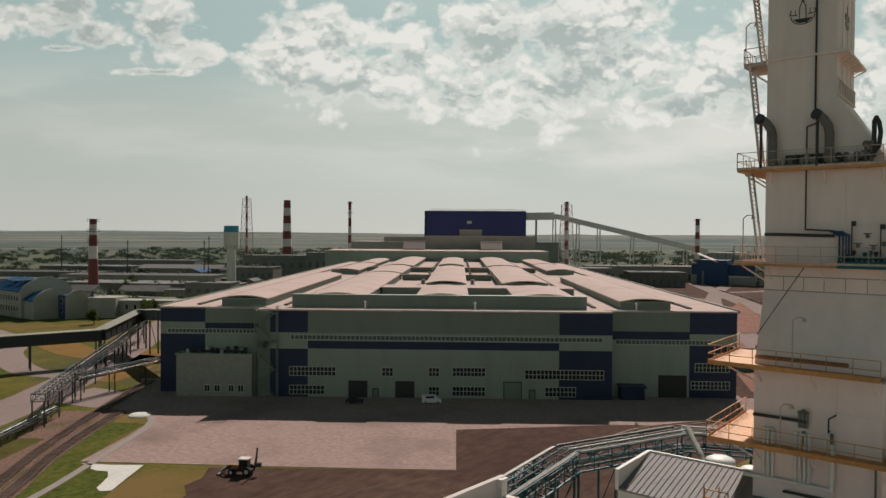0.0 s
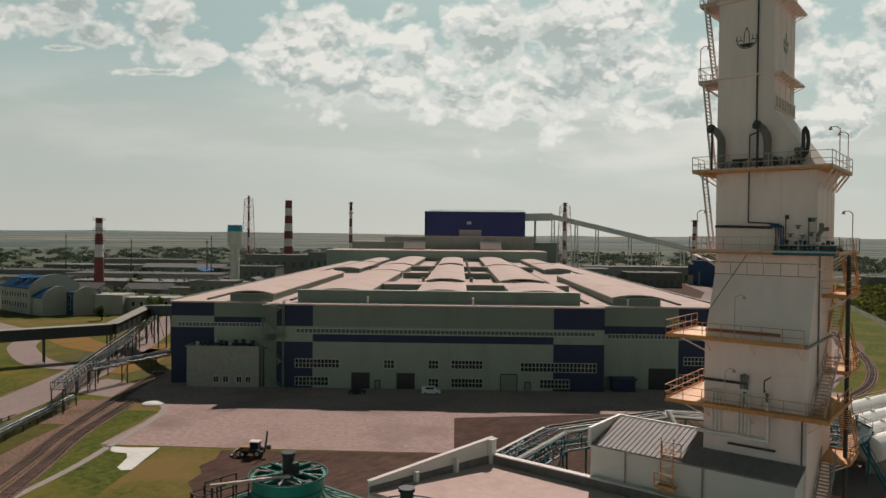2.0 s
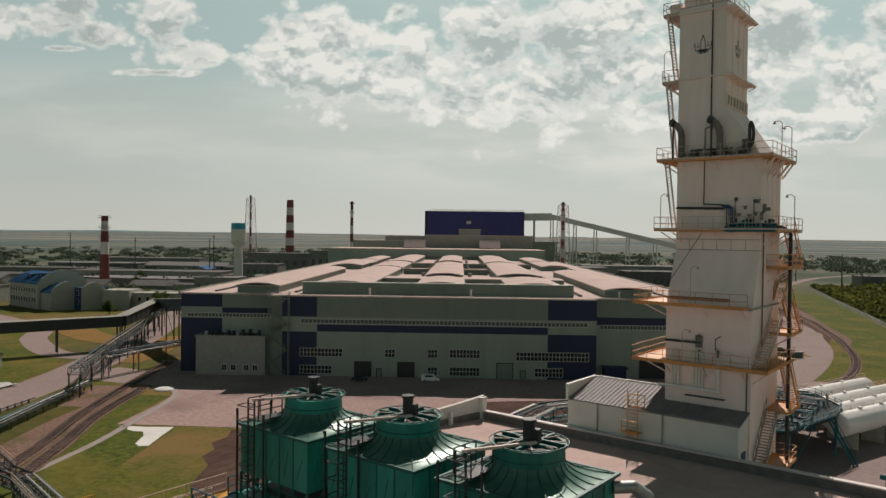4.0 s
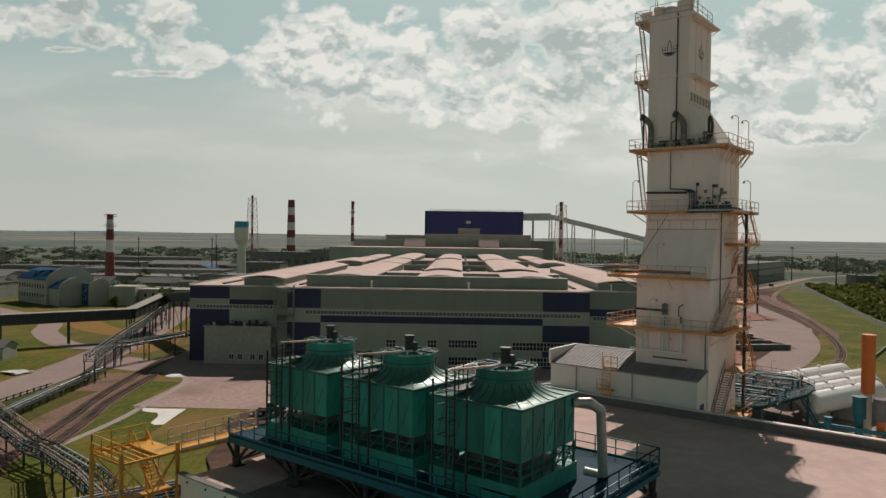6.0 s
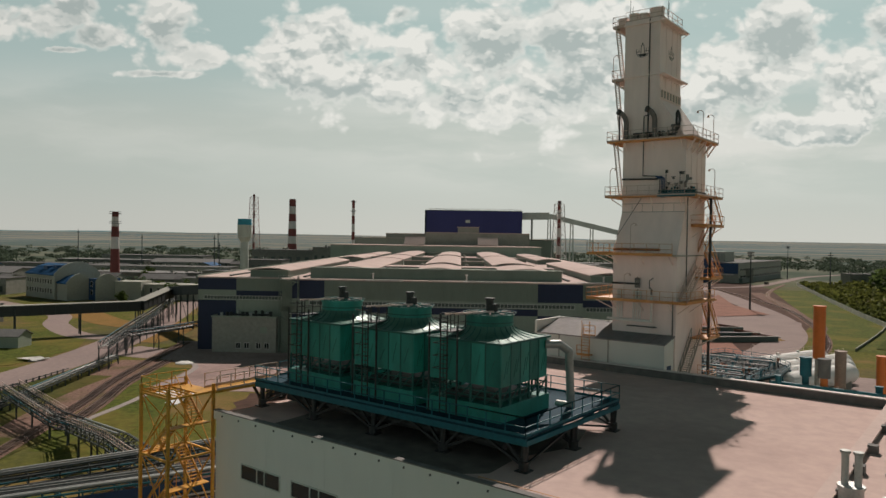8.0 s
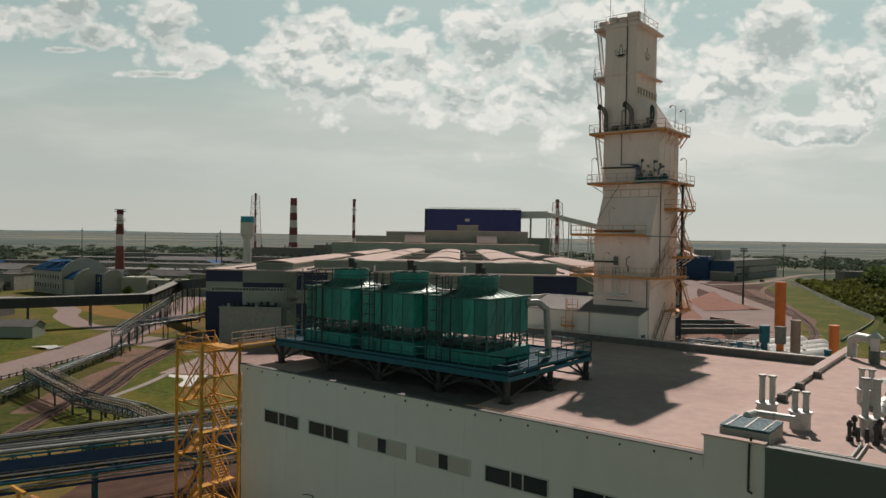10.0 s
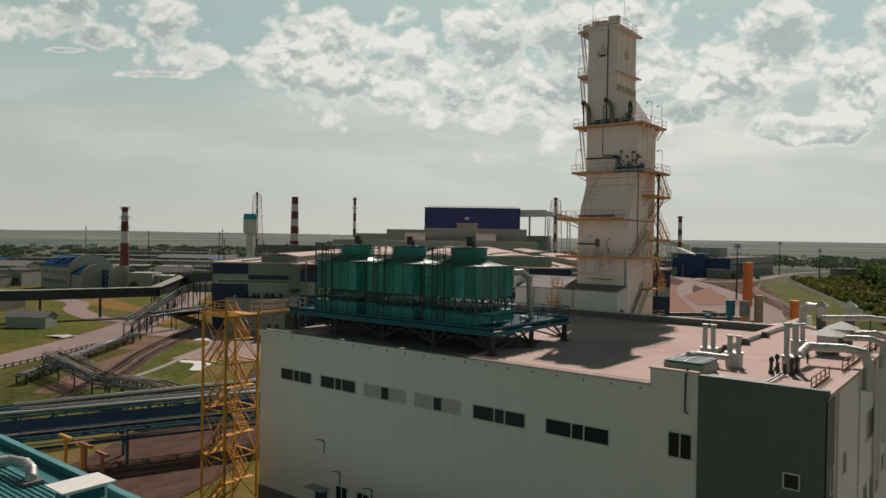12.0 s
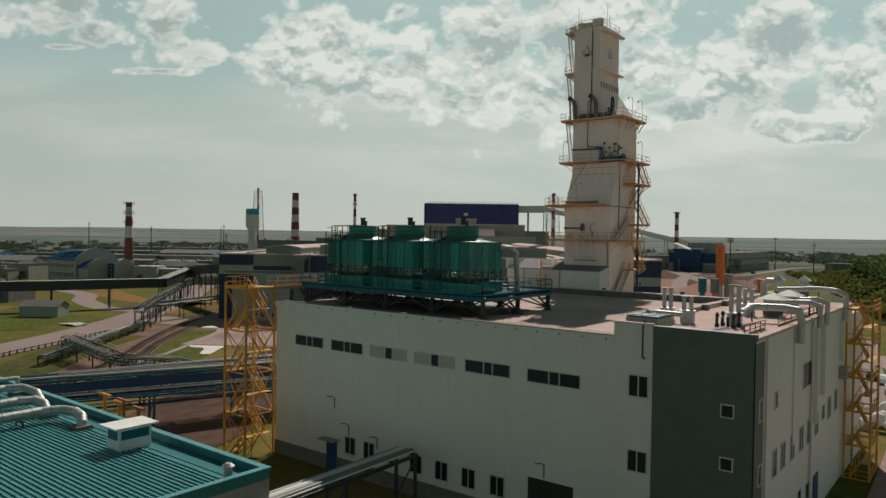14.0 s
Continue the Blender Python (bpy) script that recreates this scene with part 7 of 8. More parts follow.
for pts in ([(-128, 24.4, 4.8), (-101, 22, 3.8)], [(-95, 22.3, 3.8), (-69, 15.8, 7.4), (-52, 11.3, 8.8)], [(-128, 27.6, 4.8), (-101, 25.2, 3.8)]):
    r = thing("walkway_railing", pts[0], "pale railing along the pipe bridge", "railing")
    railing(r, pts, PALE_RAIL)
pipe_bridge([(-76, -60, 8.6), (-57, -8, 8.8), (-48, 26, 8.6), (-42, 60, 8.4), (-44, 78, 10)], 3.0, 0.9, 9, GREY_STEEL, "grey pipe bridge with a bundle of pipes", 11)
pipe_bridge([(-66, -62, 9.2), (-45, -12, 9.2), (-34, 17, 9.0), (-27, 40, 9.0)], 4.2, 2.6, 16, TEAL, "teal pipe bridge with rows of dull pipes", 10, False, skins=[TEAL, RACK_PIPE, DARK_STEEL])
clad = thing("bridge_cladding", (-45, -12, 9.2), "dark blue side sheeting and bright pipes along the teal bridge", "cladding")
for p, q in (((-66, -62, 9.2), (-45, -12, 9.2)), ((-45, -12, 9.2), (-34, 17, 9.0)), ((-34, 17, 9.0), (-27, 40, 9.0))):
    p, q = Vector(p), Vector(q)
    o = Vector(((q - p).y, -(q - p).x, 0)).normalized()
    part("side_sheet", M().beam(p + o * 2.25 + Vector((0, 0, 1.75)), q + o * 2.25 + Vector((0, 0, 1.75)), 0.06, 1.1), BLUE_PAINT, clad, "dark blue sheeting")
    for k, (off, h, r, skin) in enumerate(((1.7, 2.95, 0.16, PIPE), (1.1, 2.9, 0.12, PIPE), (2.4, 0.9, 0.09, CHALK), (2.45, 0.35, 0.12, BLUE_PAINT), (2.5, -0.4, 0.1, RACK_PIPE), (2.3, -0.9, 0.14, BLUE_PAINT))):
        part("pipe", M().tube(p + o * off + Vector((0, 0, h)), q + o * off + Vector((0, 0, h)), r, seg=10), skin, clad)
pipe_bridge([(-40, 56, 9.4), (-42.4, 81.7, 9.4), (-33.5, 102, 9.4), (-21, 107, 9.4)], 4.4, 2.6, 10, TEAL, "teal pipe bridge behind the screen wall", 8)
pipe_bridge([(1.6, -19.5, 9.9), (1.0, -2.2, 9.9)], 2.6, 0.1, 9, GREY_STEEL, "bundle of pale pipes on a grey bridge to the wall", 8, False, skins=[CHALK, WHITE_PAINT, WHITE_PAINT, RACK_PIPE])
part("elbow", M().path([(-31, 97.5, 13.6), (-27.4, 92.6, 11.6), (-26.6, 91.4, 10.6), (-26.6, 91.4, GZ)], 0.4, 12), CONC_WALL, thing("vapour_pipe", (-26.6, 91.4, GZ), "thick white bent vapour pipe", "pipe"))
for x, y, r, h in ((-24.0, 90, 1.9, 7.0), (-20.6, 92, 1.4, 6.0), (-19.0, 85, 1.8, 5.2)):
    tk = thing("upright_tank", (x, y, GZ), "upright white tank with a domed lid", "tank", "upright tanks")
    part("shell", M().tube((x, y, GZ), (x, y, GZ + h), r, seg=24), WHITE_PAINT, tk)
    part("lid", M().ball((x, y, GZ + h), r, 8, 24, 0.35), WHITE_PAINT, tk)


# ---- blue-roofed building ----
def build_blue_roof():
    t = thing("blue_roofed_hall", (-30, -40, GZ), "low hall with a ribbed blue-green sheet roof and parapet", "building")
    x0, x1, y0, y1, z = -62, 1.8, -68, -17.8, 11.75
    part("wall", M().box(x0, y0, GZ - 0.5, x1, y1, z), CONC_WALL, t)
    part("roof", M().box(x0, y0, z, x1 - 0.3, y1 - 0.3, z + 0.15), BLUE_ROOF, t, "blue-green sheet roof")
    for y in np.arange(y1 - 2.6, -46, -0.42):
        part("roof_rib", M().box(-45, y - 0.05, z + 0.15, x1 - 2.2, y + 0.05, z + 0.24), BLUE_RIB, t)
    part("parapet", M().box(x0, y1 - 0.35, z, x1, y1, z + 0.75).box(x1 - 0.35, y0, z, x1, y1 - 0.35, z + 0.75), BLUE_ROOF, t)
    part("parapet_coping", M().box(x0, y1 - 0.45, z + 0.75, x1 + 0.1, y1 + 0.1, z + 0.85).box(x1 - 0.45, y0, z + 0.75, x1 + 0.1, y1 - 0.45, z + 0.85), BLUE_RIB, t)
    part("gutter", M().box(-45, y1 - 2.0, z + 0.15, x1 - 0.4, y1 - 0.5, z + 0.2), BLUE_ROOF, t)
    c = thing("roof_cabin", (-10.8, -20.5, z + 0.15), "small pale rooftop cabin with louvred sides", "roof cabin")
    part("wall", M().box(-13.2, -22.0, z + 0.15, -11.4, -19.3, z + 2.0), WHITE_PAINT, c)
    part("louvre", M().box(-13.0, -22.06, z + 1.05, -11.6, -21.98, z + 1.75).box(-11.42, -21.8, z + 1.05, -11.35, -19.5, z + 1.75), TEAL, c)
    part("roof", M().box(-13.6, -22.5, z + 2.0, -10.95, -18.9, z + 2.12), WHITE_PAINT, c)
    v = thing("roof_vent", (1.0, -20.6, z + 0.15), "round galvanised roof vent with rusty skirt", "roof vent")
    part("pipe", M().tube((0.6, -20.4, z), (0.6, -20.4, z + 1.3), 0.3, seg=16), PIPE, v)
    part("cap", M().tube((0.6, -20.4, z + 1.3), (0.6, -20.4, z + 1.5), 0.45, 0.2, 16), PIPE, v)
    part("skirt", M().tube((0.6, -20.4, z + 0.15), (0.6, -20.4, z + 0.5), 0.9, 0.4, 16), RUST, v)
    d = thing("roof_duct", (-20, -19, z + 0.15), "thick foil-wrapped ducts winding over the roof", "duct")
    for r, way in ((0.42, ((-24.3, -40, 1.2), (-24.9, -22.2, 1.2), (-24.3, -20.7, 1.2), (-22.6, -20.2, 1.2), (-21.0, -20.4, 1.1), (-20.5, -20.6, 0.7), (-20.4, -20.7, 0.1))),
                   (0.42, ((-28.6, -44, 1.5), (-29.1, -22.6, 1.5), (-28.6, -21.2, 1.5), (-27.4, -20.9, 1.3), (-26.8, -20.9, 0.7), (-26.7, -20.9, 0.1))),
                   (0.36, ((-33.5, -44, 2.0), (-33.5, -22, 2.0), (-32.6, -20.6, 2.0), (-30.4, -20.3, 1.8), (-28.6, -20.6, 1.2), (-28.2, -20.6, 0.1))),
                   (0.2, ((-39.4, -34, 1.9), (-38.6, -18.9, 1.9), (-38.6, -18.9, 0.1)))):
        pts = [Vector((a, b, z + h)) for a, b, h in way]
        pipe = part("pipe", M().path(pts, r, 14), FOIL, d, "foil-wrapped pipe")
        for p, q in zip(pts, pts[1:]):
            n = max(1, int((q - p).length / 0.8))
            for i in range(1, n):
                c, w = p.lerp(q, i / n), (q - p).normalized() * 0.04
                part("band", M().tube(c - w, c + w, r + 0.025, seg=14), PIPE, pipe)
        part("collar", M().box(pts[-1].x - 0.7, pts[-1].y - 0.7, z + 0.1, pts[-1].x + 0.7, pts[-1].y + 0.7, z + 0.5), PLINTH, d)
    for x, y in ((-24.6, -30), (-24.8, -24), (-28.9, -27), (-33.5, -26), (-39, -24)):
        part("stand", M().beam((x - 0.7, y, z + 0.1), (x - 0.7, y, z + 0.75), 0.12).beam((x + 0.7, y, z + 0.1), (x + 0.7, y, z + 0.75), 0.12).beam((x - 0.8, y, z + 0.75), (x + 0.8, y, z + 0.75), 0.14), DARK_STEEL, d)
    for x, paint in ((-21.8, YELLOW), (-18.0, RUST)):
        p = thing("stub_post", (x - 8, -14, GZ), "T-headed steel post with worn yellow and rusty paint", "post", "steel posts")
        part("post", M().beam((x - 8, -14, GZ), (x - 8, -14, 12.4), 0.25).beam((x - 9.2, -14, 12.4), (x - 6.8, -14, 12.4), 0.25).beam((x - 7, -13, GZ), (x - 7, -13, 11.6), 0.25).beam((x - 8.0, -13, 11.6), (x - 6, -13, 11.6), 0.25), paint, p)


BLUE_RIB = material("blue_roof_rib", (0.09, 0.27, 0.28), 0.4, 0.1)
build_blue_roof()

cover = thing("tray_cover", (-42, 80, 12), "pale sheet covers along the pipe bridge's top", "cover")
for p, q in (((-40, 56, 12.2), (-42.4, 81.7, 12.2)), ((-42.4, 81.7, 12.2), (-33.5, 102, 12.2)), ((-33.5, 102, 12.2), (-21, 107, 12.2))):
    for off in (-1.9, 1.9):
        d = (Vector(q) - Vector(p)).normalized()
        o = Vector((d.y, -d.x, 0)) * off
        part("sheet", M().beam(Vector(p) + o, Vector(q) + o, 0.45, 0.08), RACK_PIPE if off < 0 else CONC_WALL, cover)


# ---- elevated conveyor gallery on the far side of the road ----
def build_gallery():
    pts = [Vector(p) for p in ((-262, -10, 9.2), (-232, 66, 9.2), (-222, 104, 9.2), (-236, 118, 10.5), (-262, 148, 16), (-176.5 - 92, 150, 16.5))][:5]
    t = thing("belt_gallery", (-228, 84, 0), "long dark enclosed belt gallery on thin steel legs", "conveyor")
    end = HALL @ Vector((-74.5, 30, 17))
    pts[3:] = [Vector((-240, 128, 12.5)), end]
    for p, q in zip(pts, pts[1:]):
        d = (q - p).normalized()
        part("housing", M().beam(p, q, 3.6, 3.4), GALLERY, t, "dark sheet-clad housing")
        part("roof", M().beam(p + Vector((0, 0, 1.78)), q + Vector((0, 0, 1.78)), 4.0, 0.14), CONC_WALL, t, "pale sheet roof")
        part("roof", M().beam(p + Vector((0, 0, 1.8)), q + Vector((0, 0, 1.8)), 4.2, 0.2), CONC_WALL, t, "grey roof sheet")
        s = Vector((d.y, -d.x, 0)).normalized()
        n = max(1, round((q - p).length / 16))
        for i in range(n + 1):
            c = p.lerp(q, i / n)
            leg = M()
            for k in (-1.4, 1.4):
                leg.beam((c.x + s.x * k, c.y + s.y * k, 0), (c.x + s.x * k, c.y + s.y * k, c.z - 1.6), 0.35)
            leg.beam((c.x - s.x * 1.4, c.y - s.y * 1.4, 1), (c.x + s.x * 1.4, c.y + s.y * 1.4, c.z - 2), 0.15)
            part("leg", leg, GREY_STEEL, t)
        n = max(2, round((q - p).length / 4))
        for i in range(n + 1):
            c = p.lerp(q, i / n)
            part("wall_rib", M().beam(c + s * 1.84 + Vector((0, 0, -1.6)), c + s * 1.84 + Vector((0, 0, 1.6)), 0.12), GREY_STEEL, t)
    return t


GALLERY = material("dark_gallery_sheet", (0.045, 0.05, 0.05), 0.7, vary=0.15, grain=2)
build_gallery()


CREAM = material("cream_render", (0.36, 0.35, 0.30), 0.85, vary=0.08, grain=1, stain=0.3)
BLUE_TIN = material("blue_tin", (0.02, 0.085, 0.19), 0.75, vary=0.25, grain=0.8, stain=0.4, spec=0.1)


def frame_at(x, y, deg, z=0.0):
    return Matrix.Translation((x, y, z)) @ Matrix.Rotation(radians(deg), 4, "Z")


def gable_house(x, y, deg, w, d, h, rise, wall, roof, label, name="works_building", win=0, storeys=1):
    """A gabled block: walls, two roof slopes and rows of windows on the side that faces the works."""
    fr = frame_at(x, y, deg, ground_height(x, y))
    t = thing(name, fr.translation, label, "building")
    prof = [(-d / 2, 0), (d / 2, 0), (d / 2, h), (0, h + rise), (-d / 2, h)]
    part("wall", M().loft([[(-w / 2, a, b) for a, b in prof], [(w / 2, a, b) for a, b in prof]]).xf(fr), wall, t)
    for s in (-1, 1):
        e = [(s * (d / 2 + 0.5), h - 0.3 * rise / max(d / 2, 1)), (0, h + rise + 0.02), (0, h + rise + 0.3), (s * (d / 2 + 0.5), h + 0.02)]
        part("roof", M().loft([[(-w / 2 - 0.4, a, b) for a, b in e], [(w / 2 + 0.4, a, b) for a, b in e]]).xf(fr), roof, t)
    for k in range(storeys if win else 0):
        z = 1.2 + k * (h - 0.6) / storeys
        for i in range(win):
            s = -w / 2 + w * (i + 0.5) / win
            part("window", M().box(s - w / win * 0.28, -d / 2 - 0.08, z, s + w / win * 0.28, -d / 2 + 0.05, z + min(2.2, h / storeys * 0.55)).xf(fr), GLASS, t)
    return t


def flat_block(x, y, deg, w, d, h, wall, roof, label, win=0, storeys=1, name="works_building"):
    fr = frame_at(x, y, deg, ground_height(x, y))
    t = thing(name, fr.translation, label, "building")
    part("wall", M().box(-w / 2, -d / 2, -0.5, w / 2, d / 2, h).xf(fr), wall, t)
    part("roof", M().box(-w / 2 - 0.3, -d / 2 - 0.3, h, w / 2 + 0.3, d / 2 + 0.3, h + 0.35).xf(fr), roof, t)
    for k in range(storeys if win else 0):
        z = 1.0 + k * h / storeys
        for i in range(win):
            s = -w / 2 + w * (i + 0.5) / win
            part("window", M().box(s - w / win * 0.22, -d / 2 - 0.08, z + 0.6, s + w / win * 0.22, -d / 2 + 0.05, z + h / storeys * 0.42).xf(fr), GLASS_PALE, t)
    rnd = random.Random(int(abs(x) + abs(y)))
    for i in range(3 if w > 14 else 0):
        s, e = rnd.uniform(-w / 2.4, w / 2.4), rnd.uniform(-d / 3, d / 3)
        part("roof_box", M().box(s - 1, e - 0.8, h + 0.3, s + 1, e + 0.8, h + 1.2 + rnd.random()).xf(fr), CONC_WALL, t)
    return t


def build_arched_office():
    fr = frame_at(-372, 138, 1)
    t = thing("office_building", fr.translation, "cream office and workshop building with curved gables and blue roofs", "building")

    def arch(d0, d1, h, rise):
        return [(d0, 0), (d1, 0), (d1, h)] + [(d1 + (d0 - d1) * i / 12, h + rise * math.sin(math.pi * i / 12) ** 0.75) for i in range(1, 12)] + [(d0, h)]

    def hall(s0, s1, d0, d1, h, rise):
        part("wall", M().box(s0, d0, 0, s1, d1, h).xf(fr), CREAM, t, "cream rendered wall")
        part("gable_wall", M().loft([[(s, a, b) for a, b in arch(d0 - 0.3, d1 + 0.3, h + 0.6, rise)] for s in (s1, s1 + 1.0)]).xf(fr), CREAM, t, "cream wall with a curved gable")
        slope = [(d0 - 0.6, h + 0.2), (d0 + (d1 - d0) * 0.28, h + rise * 0.62), ((d0 + d1) / 2, h + rise * 0.85), (d1 + 0.4, h + 0.2)]
        part("blue_roof", M().loft([[(s, a, b) for a, b in slope] + [(s, a, b - 0.5) for a, b in reversed(slope)] for s in (s0 - 0.6, s1)]).xf(fr), BLUE_TIN, t, "blue tin roof")
        for i in range(int((s1 - s0) / 2.2)):
            s = s0 + 1 + 2.2 * i
            part("roof_seam", M().beam(fr @ Vector((s, slope[0][0], slope[0][1] + 0.15)), fr @ Vector((s, slope[1][0], slope[1][1] + 0.15)), 0.15), BLUE_PAINT, t)

    hall(-34, 0, 0, 24, 13, 6.5)
    hall(0.5, 12, 1, 17, 9.0, 5.0)
    for s0, s1, d0, z0 in ((-22, -17, 4, 14), (-12, -8, 5, 14.5)):
        part("dormer", M().box(s0, d0, z0, s1, 9, z0 + 3.5).xf(fr), BLUE_PAINT, t, "blue roof dormer")
    part("stair_block", M().box(13, 12, 0, 20, 26, 11.5).xf(fr), BLUE_PAINT, t, "blue stair block")
    part("fin_wall", M().loft([[(s, a, b) for a, b in arch(12, 24, 10.5, 3.6)] for s in (20, 21.2)]).xf(fr), CREAM, t, "pale curved fin wall")
    wing = frame_at(-350, 160, 38)
    part("east_wing", M().box(0, 0, 0, 14, 14, 10).xf(wing), CREAM, t, "cream side wing")
    part("long_wing", M().box(14, 4, 0, 70, 14, 8).box(13.8, 3.7, 8, 70.2, 14.3, 8.5).xf(wing), CREAM, t, "long low cream wing")
    for fm, s0, z, n, w, sp, d in ((fr, -32, 8.2, 10, 1.2, 3.1, 0), (fr, -32, 3.2, 10, 1.2, 3.1, 0), (fr, 2, 4.6, 3, 1.2, 3.0, 3), (fr, 15.5, 7.5, 1, 1.8, 3, 12), (fr, 15.5, 3, 1, 1.8, 3, 12), (wing, 17, 4.0, 12, 1.4, 4.2, 4)):
        for i in range(n):
            s = s0 + sp * i
            w2 = part("window", M().box(s - 0.15, d - 0.1, z - 0.15, s + w + 0.15, d + 0.02, z + 2.6).xf(fm), CHALK, t)
            part("pane", M().box(s, d - 0.14, z, s + w, d - 0.02, z + 2.4).xf(fm), GLASS, w2)


build_arched_office()
gable_house(-216, 57, 38, 13, 7, 3.6, 1.6, WALL_LIGHT, FAR_ROOF, "small grey-green metal hut on the grass", "metal_hut")
sheet = thing("plastic_sheet", (-183, 52, 0.1), "crumpled white sheeting lying on the grass bank", "sheeting")
rnd = random.Random(5)
vs = [(-187.5 + 1.1 * i, 49.5 + 1.2 * j + 0.3 * i, 0.25 + 0.5 * rnd.random()) for j in range(5) for i in range(7)]
part("cover", M().add(vs, [(j * 7 + i, j * 7 + i + 1, (j + 1) * 7 + i + 1, (j + 1) * 7 + i) for j in range(4) for i in range(6)]).add([(v[0], v[1], 0.05) for v in vs], [((j + 1) * 7 + i, (j + 1) * 7 + i + 1, j * 7 + i + 1, j * 7 + i) for j in range(4) for i in range(6)]), WHITE_SHEET, sheet)
pile = thing("sand_heap", (-150, 78, 0), "low heap of pale sand at the path's end", "heap")
part("mound", M().ball((-150.3, 78.2, 0), 2.6, 10, 20, 0.22), WHITE_SHEET, pile)

# works and town on the plain
for a in ((-455, 120, 36, 70, 20, 9, 10, 1), (-410, 268, 36, 46, 18, 9, 8, 1), (-352, 232, 36, 26, 16, 14, 5, 2), (-440, 330, 37, 30, 26, 17, 6, 2), (-470, 250, 30, 90, 30, 8, 14, 1),
          (-520, 285, 36, 120, 30, 10, 12, 1), (-560, 200, 30, 90, 24, 9, 12, 1), (-600, 120, 36, 70, 40, 12, 8, 1), (-640, 260, 36, 110, 26, 9, 10, 1), (-500, 60, 36, 80, 26, 12, 10, 2), (-300, 60, 36, 50, 18, 7, 8, 1),
          (-300, 560, 37, 70, 26, 14, 10, 2), (-232, 585, 37, 46, 26, 12, 8, 1), (-270, 650, 37, 110, 30, 14, 12, 1), (-190, 660, 37, 60, 24, 12, 8, 1), (-480, 385, 37, 60, 24, 24, 8, 2), (-430, 395, 37, 36, 20, 27, 6, 2),
          (-380, 60, 36, 40, 16, 7, 6, 1), (-420, 20, 30, 60, 20, 8, 8, 1), (-700, 330, 36, 90, 30, 10, 10, 1), (-760, 420, 36, 120, 30, 12, 10, 1), (-60, 700, 30, 60, 20, 9, 8, 1)):
    x, y, deg, w, d, h, n, st = a
    flat_block(x, y, deg, w, d, h, FAR_WALL, FAR_ROOF, "long low works building with a dull roof", n, st)
for x, y, deg, w, d, h in ((-540, 160, 36, 60, 22, 8), (-350, 30, 36, 44, 18, 6), (-450, 190, 36, 50, 18, 7), (-620, 380, 36, 80, 26, 9), (-420, 230, 36, 30, 14, 6), (-680, 180, 36, 80, 26, 9)):
    gable_house(x, y, deg, w, d, h, 3, FAR_WALL, FAR_ROOF, "low gabled works shed", win=8)

rnd = random.Random(21)
for i in range(46):
    x, y = rnd.uniform(-660, -300), rnd.uniform(70, 430)
    hs, hd = (x + 107.96) * 0.7986 + (y - 136.3) * 0.6018, -(x + 107.96) * 0.6018 + (y - 136.3) * 0.7986
    if hs > -120 or hd < 150 or math.hypot(x + 370, y - 257) < 18:
        continue
    w, d, h = rnd.uniform(8, 34), rnd.uniform(7, 16), rnd.uniform(4, 9)
    roof = rnd.choice([FAR_ROOF, FAR_ROOF, ROOF_PALE, BLUE_TIN, FAR_ROOF])
    if rnd.random() < 0.5:
        gable_house(x, y, 36 + rnd.choice([0, 90]), w, d, h, d * 0.18, FAR_WALL, roof, "small gabled works shed", win=int(w / 5))
    else:
        flat_block(x, y, 36 + rnd.choice([0, 90]), w, d, h, FAR_WALL, roof, "small flat-roofed works block", int(w / 4), 1)
for k, pts in enumerate(([(-420, 176), (-372, 196), (-330, 214), (-280, 232)], [(-520, 240), (-440, 262), (-400, 300)], [(-300, 172), (-262, 192), (-236, 208)])):
    t = thing("overhead_pipe", (*pts[0], 0), "pale overhead pipeline on posts", "pipeline", "overhead pipelines")
    for p, q in zip(pts, pts[1:]):
        part("pipe", M().tube((*p, 6.5), (*q, 6.5), 0.8, seg=10), TANK_CONCRETE, t)
        for j in range(5):
            c = Vector(p).lerp(Vector(q), j / 5)
            part("post", M().beam((c.x, c.y, 0), (c.x, c.y, 6.0), 0.5), GREY_STEEL, t)


def build_far_plant():
    fr = frame_at(-164, 640, 91)
    t = thing("sorting_plant", fr.translation, "long grey and blue plant building with a tall silo block", "factory")
    part("wall", M().box(0, 0, 0, 165, 55, 18).xf(fr), CONC_WALL, t)
    part("roof", M().box(-0.5, -0.5, 18, 165.5, 55.5, 18.6).xf(fr), FAR_ROOF, t)
    part("blue_end", M().box(-0.3, 0.5, 8.5, 0.2, 54.5, 17.8).xf(fr), BLUE_PAINT, t, "blue end wall")
    part("white_band", M().box(-0.4, 4, 7.2, 0.2, 40, 8.3).xf(fr), CHALK, t)
    for z0, z1 in ((5.0, 6.6), (11.5, 13.0)):
        for i in range(16):
            part("window", M().box(6 + 10 * i, -0.15, z0, 13 + 10 * i, 0.1, z1).xf(fr), GLASS, t)
    part("lower_wall", M().box(2, -3, 0, 150, 0, 4.5).xf(fr), DARK_PANEL, t, "dark lower lean-to")
    part("head_house", M().box(-6, 22, 0, 10, 48, 22).xf(fr), BLUE_PAINT, t)
    part("hood", M().loft([[(-8, 30, 20), (4, 30, 20), (4, 30, 20.6), (-8, 30, 20.6)], [(-2, 50, 27), (8, 50, 27), (8, 50, 27.6), (-2, 50, 27.6)]]).xf(fr), CHALK, t, "pale sloping loading hood")
    part("silo_block", M().box(22, 18, 0, 52, 44, 28).xf(fr), CONC_WALL, t)
    for d in (24, 31, 38):
        part("silo_joint", M().box(21.8, d - 0.3, 18, 22.1, d + 0.3, 28).xf(fr), PLINTH, t)


